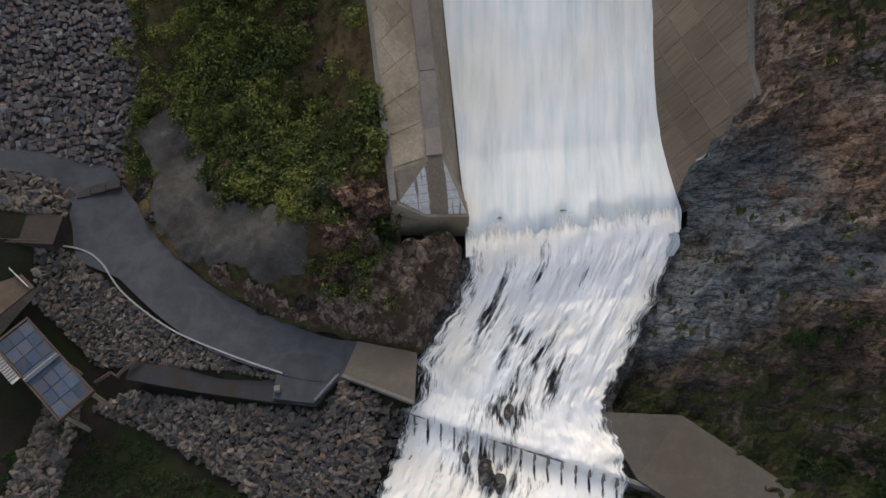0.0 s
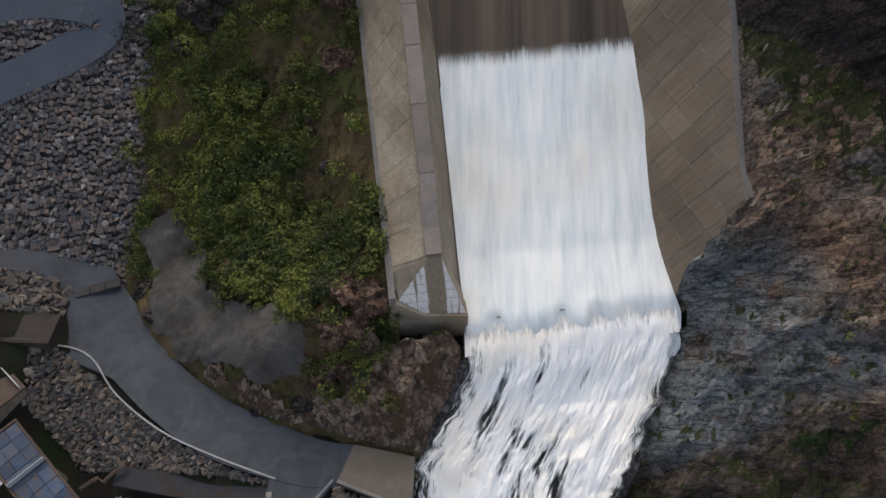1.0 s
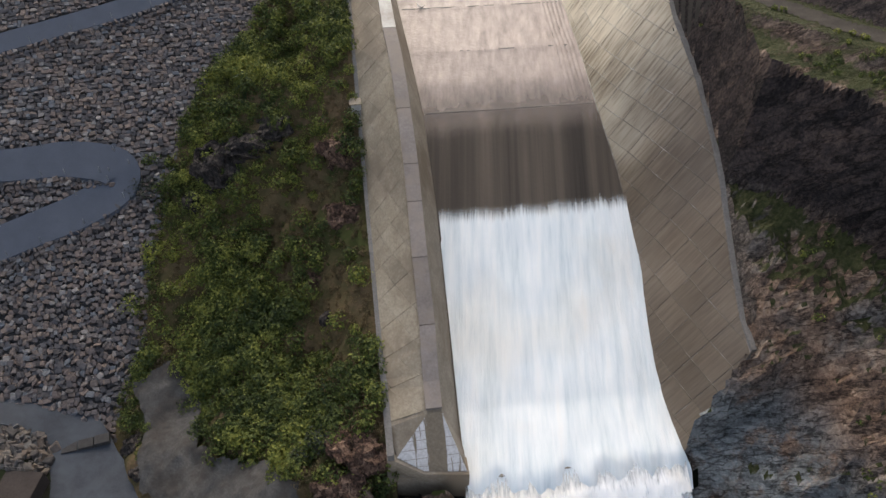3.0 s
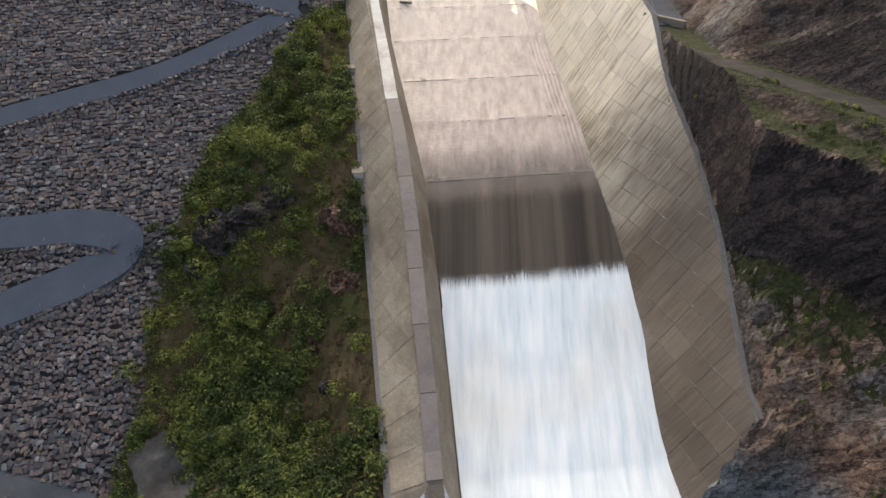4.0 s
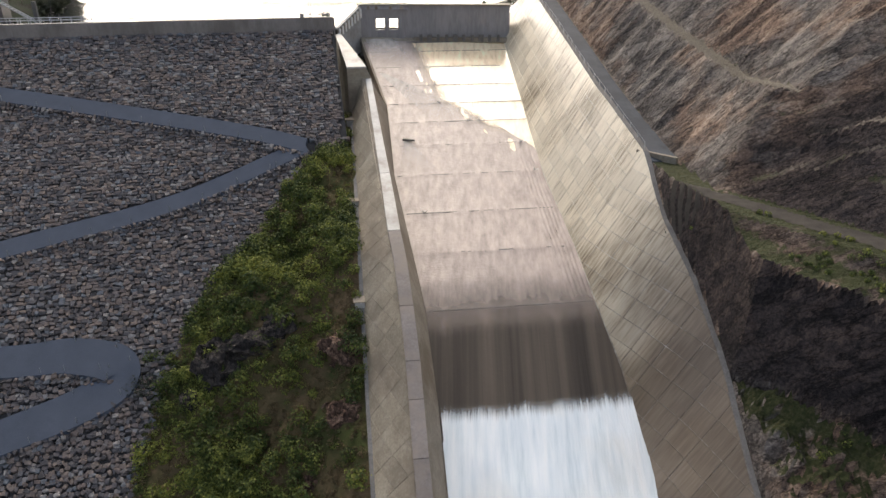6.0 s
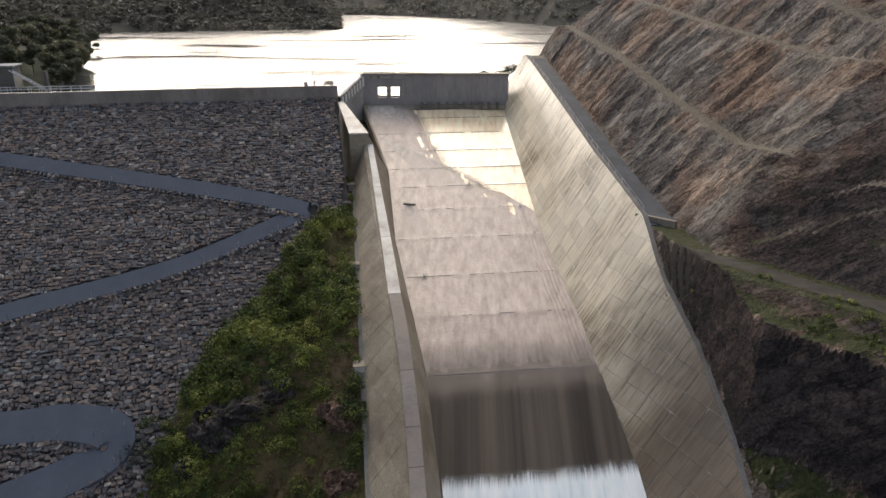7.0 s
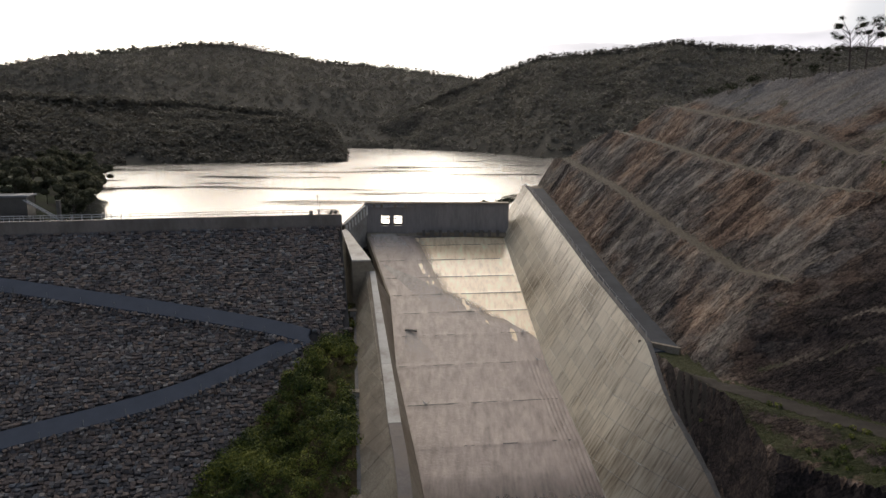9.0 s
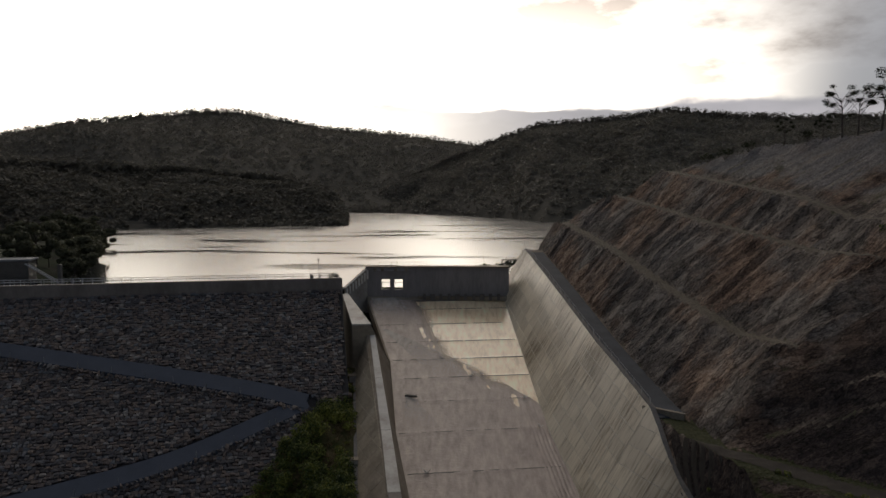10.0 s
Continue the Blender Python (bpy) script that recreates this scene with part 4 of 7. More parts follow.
def sheet(name, s0, s1, step, left, right, mat, label, lift, cols=28, wob=0.0, seed=0, ridge_every=0.0, tear=None, tear_len=3.2, tear_top=3.0, feather=0.0, kind="structure"):
    """A film of water on the chute floor, thick enough to close at its edges."""
    srow = np.arange(s0, s1 + step / 2, step)
    vs, fs = [], []
    for s in srow:
        l, r = left(s), right(s)
        for j in range(cols + 1):
            n = l + (r - l) * j / cols
            z = floor_z(s) + lift + wob * float(fbm(np.array(n + seed), np.array(s * 0.35), 1.6, 3))
            if name == "rippled_water" and s < 92:            # standing ripples along the foot of the wall
                z += 0.07 * math.sin(n * 8.5 + 0.5 * math.sin(s * 0.6)) * min(1.0, max(0.0, (n - floor_right(s) + 4.2) / 0.6)) * min(1.0, (92 - s) / 12)
            if name == "white_water":                         # dives under the broken water past the lip
                dip = min(1.0, max(0.0, (0.3 - s + 1.1 * float(fbm(np.array(n * 0.9), np.array(s * 0.15), 1.0, 3))) / 3.2))
                z -= 1.4 * dip ** 1.5
            if ridge_every:
                z += 0.09 * math.exp(-(min(abs(s - k) for k in JOINTS) / 0.35) ** 2)
            vs.append(at(s, n, z))
    c = cols + 1
    for i in range(len(srow) - 1):
        for j in range(cols):
            fs.append((i * c + j, i * c + j + 1, (i + 1) * c + j + 1, (i + 1) * c + j))
    me = mesh_of(name, vs, fs, mat, True)
    if tear:
        along_s = np.repeat(srow, c)
        thin = np.maximum(np.clip((tear[0] - along_s) / tear_len, 0, 1), np.clip((along_s - tear[1]) / tear_top, 0, 1))
        if feather:
            share = np.tile(np.arange(c) / cols, len(srow))
            span_ = np.repeat([right(v_) - left(v_) for v_ in srow], c)
            beyond = np.repeat(np.clip((srow - 93) / 6, 0, 1), c)
            thin = np.maximum(thin, beyond * np.clip(1 - (1 - share) * span_ / feather, 0, 1))
        me.attributes.new("thinness", "FLOAT", "POINT").data.foreach_set("value", thin)
    return tagged(new(name, me), label, "water", kind=kind)


def wedge(s):
    """Where the rough water from the two openings meets the smooth film."""
    return np.interp(s, [84, 89.6, 94.7, 100, 103.4, 108.2, 115.5, 126.4, 136], [14.6, 14.2, 10.4, 6.7, 4.2, -0.4, -1.5, -3.1, -4.4])


sheet("smooth_water", 86, 134, 0.5, lambda s: wedge(s) - 4.8, lambda s: floor_right(s) + 0.3, FILM_SMOOTH_SHEEN, "thin smooth film of water on the chute, golden sky sheen painted in", 0.10, 24, 0.006, 3, 8.4)
sheet("rippled_water", 43, 135, 0.5, lambda s: floor_left(s) - 0.2, lambda s: max(min(wedge(s), floor_right(s) + 0.3), -17) if s > 86 else floor_right(s) + 0.3,
      FILM_ROUGH, "brown rippled fast water on the chute", 0.14, 130, 0.07, 8, 8.4, tear=(57, 400), tear_len=13.0, feather=4.6)
sheet("dark_water", 29.6, 66, 0.6, lambda s: floor_left(s) - 0.2, lambda s: floor_right(s) + 0.3, FILM_DARK, "streaked water bending over the steep drop, its lost sheen painted dark", 0.04, 60, 0.02, 5)
sheet("white_water", -6.2, 36.2, 0.4, lambda s: floor_left(s) - 0.15 * (s < 30), lambda s: floor_right(s) + 0.25 - 0.22 * max(0.0, -s - 1.5), FOAM,
      "smooth white aerated water racing down the steep chute", 0.38, 70, 0.16, 2, tear=(-50, 31.3), tear_top=4.2)


sheet("gate_foam", 122, 136, 0.5, lambda s: floor_left(s) + 0.4, lambda s: -9.6 + 0.32 * (136 - s), SPRAY, "white foam thrown out below the weir openings", 0.32, 40, 0.15, 6,
      tear=(135.5, 400), tear_len=13.0, feather=2.5)
sheet("log_wake", 80, 93.6, 0.5, lambda s: -12.2 - 0.16 * (93.6 - s), lambda s: -11.4 + 0.50 * (93.6 - s), SPRAY, "fan of spray behind the driftwood log", 0.30, 30, 0.10, 16, tear=(94.5, 400), tear_len=13.0)
sheet("cross_wave", 98, 121, 0.5, lambda s: -16.2 + 0.50 * (121 - s), lambda s: -15.6 + 1.06 * (121 - s), SPRAY, "oblique standing wave thrown across the chute from the wall", 0.24, 16, 0.06, 26,
      tear=(118, 119.5), tear_len=24.0, tear_top=1.5)


jr = random.Random(4)
for js in JOINTS:                                      # slab joints stand a little proud of the film
    n_ = float(floor_left(js)) + 0.3
    end_ = float(floor_right(js))
    while n_ < end_ - 1:
        w_ = min(jr.uniform(4, 11), end_ - n_)
        hgt = 0.19 + 0.05 * jr.random()
        v_ = [at(js + ds, n2, float(floor_z(js + ds)) + dz) for n2 in (n_, n_ + w_) for ds, dz in ((-0.09, -0.1), (-0.09, hgt), (0.09, hgt), (0.09, -0.1))]
        solid("slab_joint", v_, [(0, 1, 2, 3), (7, 6, 5, 4), (0, 4, 5, 1), (1, 5, 6, 2), (2, 6, 7, 3), (3, 7, 4, 0)], CONCRETE_DARK, chute, "dark joint line between slabs")
        n_ += w_ + jr.choice((0.0, 0.0, 0.5, 1.8))

def splash(sx, nx, r, seed):
    """A small standing splash where the film strikes a raised joint: thin leaning jets."""
    r2 = random.Random(seed)
    x, y, z = at(sx, nx, float(floor_z(sx)) + 0.1)
    t = thing("splash", "small white splash standing on a slab joint", "splash", "splashes on the chute", at=(x, y, z))
    for k in range(5):
        bm = bmesh.new()
        lean, side_ = r2.uniform(-0.9, 0.2), r2.uniform(-0.8, 0.8)
        rod(bm, (x, y, z), (x + side_ * r, y + lean * r, z + r * r2.uniform(0.5, 1.0)), 0.07, 5, 0.02)
        part("jet", bm, SPLASH_WHITE, t)


for k, (sx, nx, r) in enumerate([(99.9, 2.1, 1.2), (100.4, 4.6, 1.1), (106.9, -3.2, 0.9), (114.2, -3.4, 0.9), (91.6, 11.9, 1.0), (71.4, -10.3, 1.3), (82.3, 12.6, 0.9), (130, -9.5, 0.9)]):
    splash(sx, nx, r, 40 + k)

# walls: panels are clipped to the sloping wall faces
def clip(poly, keep, cross):
    out = []
    for i, p in enumerate(poly):
        q = poly[(i + 1) % len(poly)]
        a, b = keep(p), keep(q)
        if a >= 0:
            out.append(p)
        if (a >= 0) != (b >= 0):
            t = a / (a - b)
            out.append((p[0] + (q[0] - p[0]) * t, p[1] + (q[1] - p[1]) * t))
    return out


def panels(parent, mat, s0, s1, ds, dz, shear, low, high, place, out, thick=0.16, gap=0.07, zlo=15, zhi=92):
    """Concrete panels in a grid of level (or sheared) joints, cut off at the wall's foot and top."""
    count = 0
    cols = int(round((s1 - s0) / ds))
    for i in range(cols):
        a, b = s0 + i * ds, s0 + (i + 1) * ds
        ref = shear * (a + b) / 2
        k0, k1 = int((zlo - shear * s1) // dz) - 1, int((zhi - shear * s0) // dz) + 1
        for k in range(k0, k1):
            zz = lambda s, m: m * dz + shear * s
            poly = [(a, zz(a, k)), (b, zz(b, k)), (b, zz(b, k + 1)), (a, zz(a, k + 1))]
            poly = clip(poly, lambda p: p[1] - low(p[0]), None)
            if len(poly) >= 3:
                poly = clip(poly, lambda p: high(p[0]) - p[1], None)
            if len(poly) < 3:
                continue
            cs, cz = sum(p[0] for p in poly) / len(poly), sum(p[1] for p in poly) / len(poly)
            ext = max(p[0] for p in poly) - min(p[0] for p in poly), max(p[1] for p in poly) - min(p[1] for p in poly)
            if min(ext) < 0.2:
                continue
            fx, fz = 1 - gap / ext[0], 1 - gap / ext[1]
            poly = [(cs + (p[0] - cs) * fx, cz + (p[1] - cz) * fz) for p in poly]
            t = thick * (1 + 0.3 * random.random())
            verts, faces = [], []
            lo_, hi_ = min(p[0] for p in poly), max(p[0] for p in poly)
            strips = max(1, round((hi_ - lo_) / 1.3))            # the panel follows the bend of the wall
            for k_ in range(strips):
                sa, sb = lo_ + (hi_ - lo_) * k_ / strips, lo_ + (hi_ - lo_) * (k_ + 1) / strips
                sub_ = clip(clip(poly, lambda p: p[0] - sa, None), lambda p: sb - p[0], None)
                if len(sub_) < 3:
                    continue
                m, o_ = len(sub_), len(verts)
                verts += [at(s, place(s, z) + out * t, z) for s, z in sub_] + [at(s, place(s, z) - out * 0.05, z) for s, z in sub_]
                faces += [tuple(range(o_, o_ + m)), tuple(range(o_ + 2 * m - 1, o_ + m - 1, -1))]
                faces += [(o_ + j, o_ + (j + 1) % m, o_ + m + (j + 1) % m, o_ + m + j) for j in range(m)]
            solid("panel", verts, faces, mat, parent)
            count += 1
    return count


left_wall = thing("left_chute_wall", "tall battered concrete chute wall with panelled outer face", "wall", kind="structure")
rings = []
for s in np.concatenate([[4.5], np.arange(6, 106, 2.0), [106]]):
    n, z = left_top(s)
    rings.append([at(s, floor_left(s), floor_z(s) - 0.6), at(s, n, z), at(s, n - 1.7, z), at(s, -22.3, left_base_z(s)),
                  at(s, -22.3, left_base_z(s) - 8), at(s, floor_left(s), floor_z(s) - 8)])
solid("wall_body", *loft(rings), CONCRETE, left_wall)


def cap(name, s0, s1, mat, label):
    r = []
    for s in np.arange(s0, s1 + 0.1, (s1 - s0) / max(2, round((s1 - s0) / 3))):
        n, z = left_top(s)
        w = float(np.interp(s, [60, 105], [1.85, 1.0]))
        r.append([at(s, n + 0.12, z), at(s, n + 0.12, z + 0.3), at(s, n - w, z + 0.3), at(s, n - w, z)])
    solid(name, *loft(r), mat, left_wall, label)


for a, b in ((5, 14), (14.1, 22), (22.1, 29), (29.1, 34), (34.1, 42), (42.1, 57)):
    cap("coping", a, b, COPING, "weathered brown concrete coping")
for a, b in ((57.1, 73), (73.1, 89), (89.1, 105.5)):
    cap("coping", a, b, CONCRETE_PALE, "pale smooth concrete coping")


def left_outer(s, z):
    n, zt = left_top(s)
    zb = left_base_z(s)
    return (n - 1.7) + (-22.3 - (n - 1.7)) * (zt - z) / max(0.1, zt - zb)


PANELS_LEFT = (left_wall, LEFT_PANEL, 5, 105, 4.0, 2.0, 0.0, lambda s: left_base_z(s) + 0.1, lambda s: left_top(s)[1] - 0.15, left_outer, -1, 0.14, 0.075)
# ledge along the foot of the outer face
r = []
for s in np.arange(1.0, 104, 2.9):
    z = left_base_z(s)
    r.append([at(s, -22.0, z - 2), at(s, -22.0, z + 0.25), at(s, -22.85, z + 0.15), at(s, -22.85, z - 2.5)])
solid("footing", *loft(r), FOOTING, left_wall, "grey concrete footing ledge")
# sloping nose at the lower end
n0, z0 = left_top(4.5)
nose = [at(4.5, n0, z0 + 0.3), at(4.5, n0 - 1.7, z0 + 0.3), at(1.4, -21.7, 26.5), at(-0.2, -13.4, 24.3), at(1.4, -21.7, 20), at(-0.2, -13.4, 19),
        at(4.5, -22.3, left_base_z(4.5)), at(4.5, -13.2, 23), at(4.5, -22.3, 19), at(4.5, -13.2, 19), at(0.3, -18.6, 24.7), at(0.3, -18.6, 19.5)]
solid("nose", nose, [(0, 1, 2, 10, 3)], NOSE_WHITE, left_wall, "white-stained end face of the wall")
solid("nose_block", nose, [(1, 6, 2), (0, 3, 7), (2, 10, 11, 4), (10, 3, 5, 11), (2, 6, 8, 4), (3, 7, 9, 5)], CONCRETE, left_wall)
solid("plinth", *loft([[at(s0, n, zz - 5), at(s0, n, zz), at(s0 + 2.4, n, zz), at(s0 + 2.4, n, zz - 5)] for s0, n, zz in ((0.9, -22.9, 26.7), (0.9, -21.9, 26.5), (-0.1, -18.6, 24.65), (-0.6, -13.2, 24.25))]),
      CONCRETE, left_wall, "stained plinth under the wall's end face")
solid("lower_plinth", *loft([[at(s0, n, zz - 4), at(s0, n, zz), at(s0 + 2.4, n, zz), at(s0 + 2.4, n, zz - 4)] for s0, n, zz in ((0.2, -23.0, 24.4), (0.1, -19.4, 23.6))]),
      CONCRETE, left_wall, "stained lower block of the plinth")

right_wall = thing("right_chute_wall", "high sloping panelled concrete chute wall, wet and stained", "wall", kind="structure")
rings = []
for s in np.concatenate([[0.2, 1.0, 1.9, 3, 4.4], np.arange(6, 141, 2.0)]):
    h, z, n = right_h(s), floor_z(s), floor_right(s)
    rings.append([at(s, n, z - 0.6), at(s, n + LEAN_RIGHT * h, z + h), at(s, n + LEAN_RIGHT * h + 0.7, z + h), at(s, n + LEAN_RIGHT * h + 1.0, z - 4), at(s, n, z - 4)])
solid("wall_body", *loft(rings), FOOTING, right_wall)
rings = []
for s in np.concatenate([[0.6, 1.2, 1.9, 3, 4.4], np.arange(6, 141, 2.0)]):
    h, z, n = max(0.5, right_h(s) - 0.25), floor_z(s), floor_right(s)
    rings.append([at(s, n - 0.02, z), at(s, n - 0.02 + LEAN_RIGHT * h, z + h), at(s, n + 0.6 + LEAN_RIGHT * h, z + h), at(s, n + 0.6, z)])
solid("joint_backing", *loft(rings), JOINT_PALE, right_wall, "pale mortar showing in the panel joints")


def right_face(s, z):
    return floor_right(s) + LEAN_RIGHT * (z - floor_z(s))


PANELS_RIGHT = [(right_wall, PANEL_WET, 0, 60, 4.3, 3.0, 0.0, lambda s: floor_z(s) + 0.3, lambda s: floor_z(s) + right_h(max(s, 0.2)) - 0.1, right_face, -1, 0.08, 0.13),
                (right_wall, PANEL_WET, 60.2, 140, 3.8, 2.35, 0.245, lambda s: floor_z(s) + 0.3, lambda s: floor_z(s) + right_h(s) - 0.1, right_face, -1, 0.08, 0.19)]

# block wall above the pale coping, up to the dam's crest
block = thing("left_block_wall", "brown block-ended concrete training wall beside the dam", "wall", kind="structure")
bv = [at(106, -22.9, 60), at(106, -18.9, 60), at(106, -14.4, floor_z(106) - 0.5), at(106, -22.9, 71.8), at(106, -18.9, 71.8),
      at(130, -25.4, 60), at(134, -18.2, 62), at(132, -24.2, 75.2), at(130, -25.2, 75.0)]
solid("block_body", bv, [(0, 1, 4, 3), (1, 2, 4), (3, 4, 7, 8), (4, 2, 6, 7), (0, 3, 8, 5), (5, 8, 7, 6), (0, 5, 6, 2, 1)], LEFT_PANEL, block)
top = [at(106, -22.95, 71.8), at(106, -18.85, 71.8), at(132, -24.15, 75.2), at(130, -25.25, 75.0)]
solid("block_top", [*top, *[(x, y, z + 0.3) for x, y, z in top]], [(3, 2, 1, 0), (4, 5, 6, 7), (0, 1, 5, 4), (1, 2, 6, 5), (2, 3, 7, 6), (3, 0, 4, 7)],
      CONCRETE_PALE, block, "pale concrete top")


# ---------------------------------------------------------------- weir across the head of the chute
weir = thing("weir", "dark concrete weir with two openings and a walkway deck", "weir", kind="structure")
WY = 182.6
bm = bmesh.new()
for cx, sx, cz, sz in ((-20.0, 4.2, 75, 12), (-15.0, 1.0, 75, 12), (-11.4, 1.6, 75, 12)):
    box(bm, cx, WY + 1.5, cz, sx, 3.0, sz)
for cx, sx in ((-16.7, 2.4), (-13.35, 2.3)):
    box(bm, cx, WY + 1.52, 79.45, sx, 2.96, 3.1)
    box(bm, cx, WY + 1.52, 72.1, sx, 2.96, 6.2)
part("pier_wall", bm, WEIR_GREY, weir)
bm = bmesh.new()
box(bm, 2.6, WY + 1.8, 75, 26.4, 2.6, 12)
part("weir_wall", bm, WEIR_GREY, weir, "grey wet concrete face")
bm = bmesh.new()
box(bm, -2.9, WY + 1.6, 81.15, 37.6, 3.4, 0.3, bevel=0.04)
part("deck", bm, CONCRETE, weir, "concrete walkway deck")

# ---------------------------------------------------------------- the dam
dam = thing("dam_embankment", "high rockfill dam face of rows of grey and tan stones", "dam", kind="structure")
dv = []
for d in (-8.0, 0.9, 1.0, 60, 130):
    for a in (-160, -40, 0, 40, 71.2):
        x, y, z = dam_at(a, d)
        dv.append((x, y, z - 0.25))
dfc = [(j * 5 + i, j * 5 + i + 1, (j + 1) * 5 + i + 1, (j + 1) * 5 + i) for j in range(4) for i in range(4)]
solid("face_bed", dv, dfc, BEDDING, dam)
q = lambda a, d, z: (C0[0] + a * CD[0] + d * CN[0], C0[1] + a * CD[1] + d * CN[1], z)


def strip_box(name, a0, a1, d0, d1, z0, z1, mat, parent, label=""):
    v = [q(a, d, z) for a in (a0, a1) for d in (d0, d1) for z in (z0, z1)]
    return solid(name, v, [(0, 1, 3, 2), (4, 6, 7, 5), (0, 4, 5, 1), (2, 3, 7, 6), (0, 2, 6, 4), (1, 5, 7, 3)], mat, parent, label)


strip_box("parapet", -160, 71.5, 0.2, 0.9, 76.5, 81.0, PARAPET, dam, "plain concrete parapet wall")
strip_box("crest_road", -160, 71.5, -7.5, 0.2, 72, 80.2, ASPHALT, dam)

def fall_z(y):
    return np.interp(y, [-40, 0, 16, 23, 27, 31, 38, 42, 45, 47, 48.5], [4.6, 5.2, 6.4, 7.4, 8.9, 11, 14.5, 18.2, 20.4, 21.4, 22])


def sill_y(x):
    return 26.0 - 0.297 * (x + 7)


def fall_left(y):
    return np.interp(y, [-40, 0, 15, 20.6, 26.6, 31, 38, 42, 46], [-30, -20, -9, -6.5, -4.1, -3.7, 0.6, 3.0, 2.9])


def fall_right(y):
    return np.interp(y, [-40, 0, 16, 20, 26, 31, 38, 43.6, 46], [16, 20, 24, 23.5, 21.5, 24.5, 28.6, 31.2, 30.9])


# ---------------------------------------------------------------- hillsides
HILL_D = [-10, 4, 20, 26.5, 30.6, 45.3, 53.7, 63.1, 70.5, 80.6, 87.6, 93.7, 100, 170]
HILL_A = [70.8, 71.0, 71.0, 70, 63, 52, 43.3, 38, 35.8, 33, 32.5, 28, 27, 27]
TOE_X = [-60, -47.7, -42.4, -38.5, -29.6, -21.4, -13.8, -3.6, 6]
TOE_Y = [64, 57.8, 50, 46.2, 40.1, 35.5, 34.3, 31.8, 31]


def left_shore(x, y):
    """The bank dips under the falling water."""
    gap = fall_left(y) - x + 0.9 * fbm(x, y, 3.0, 3)
    return np.where(y < 44.5, fall_z(y) - 1.2 * (y < sill_y(x)) - 0.5 + 1.5 * np.clip(gap, -2, 40), 99.0)


def right_shore(x, y):
    y = y - 0.139 * (x - 16.3) * np.clip((y - 31) / 14, 0, 1)
    gap = x - fall_right(y) + 0.9 * fbm(x + 30, y, 3.0, 3) * np.clip((46 - y) / 3, 0, 1)
    return np.where(y < 48.3, fall_z(y) - 1.2 * (y < sill_y(x)) - 0.5 + 1.3 * np.clip(gap, -2, 40), 99.0)


def left_hill(x, y):
    a, d = dam_ad(x, y)
    side = a - np.interp(d, HILL_D, HILL_A)
    base = np.maximum(dam_z(x, y), 12.0)
    s, n = sn(x, y)
    rough = 1.5 * fbm(x, y, 9, 4) + 0.6 * fbm(x, y, 2.5, 3)
    z = base + np.clip(side, -6, 60) * 0.40 + rough * np.clip(side / 6, 0, 1)
    near = left_base_z(s) - 0.4 + 0.25 * np.maximum(0, -23.6 - n) * 0
    blend = np.clip((n + 31) / 7, 0, 1)
    z = z * (1 - blend) + np.minimum(near, z + 30) * blend + 0.3 * rough * (blend > 0)
    toe = y - np.interp(x, TOE_X, TOE_Y)
    crag = 12.6 + np.maximum(toe, -2) * (1.15 + 0.35 * fbm(x, y, 7, 3)) + 0.6 * fbm(x, y, 2.2, 3)
    return np.minimum(np.minimum(z, crag), left_shore(x, y))


def left_keep(x, y):
    a, d = dam_ad(x, y)
    s, n = sn(x, y)
    side = a - np.interp(d, HILL_D, HILL_A)
    toe = y - np.interp(x, TOE_X, TOE_Y)
    return (side > -2.0) & (toe > -1.0) & ((n < -22.5) | ((s < -2.2) & (x < np.where(y > 41, 2.2, fall_left(y) + 3)))) & (d < 160)


field("left_hillside", -60, 8, 28, 150, 0.7, left_hill, left_keep, SCRUB_SOIL, "steep scrubby hillside of soil, grass and rock", "hillside")

M_U = (0.76, 0.65)


def cut_profile(w, s):
    """Rock cut above the chute road: steep faces between three level benches, easier ground on top."""
    b1 = np.interp(s, [51, 82, 109, 143], [13.5, 11.6, 10.6, 8.0])
    b2 = np.interp(s, [58, 92, 126], [26.4, 22.3, 18.7])
    b3 = np.interp(s, [73, 118], [31.7, 26.9])
    z, prev, face = 0 * w, 1.5 + 0 * w, 0 * w
    zprev = 0 * w
    for b_, flat in ((b1, 2.5), (b2, 2.3), (b3, 2.0)):
        f = np.clip((w - prev) / np.maximum(b_ - flat - prev, 1.0), 0, 1)
        z = z + f * (b_ - zprev)
        face = face + np.clip(f / 0.12, 0, 1) * np.clip((1 - f) / 0.12, 0, 1)
        prev, zprev = b_, b_
    return z + np.maximum(0, w - b3) * 0.8, np.clip(face + np.clip((w - b3) / 3, 0, 0.6), 0.06, 1)


END_N = [28, 36, 46.7, 54.9, 66.3, 75, 100]
END_S = [150, 143, 126, 118, 98.6, 74, 50]


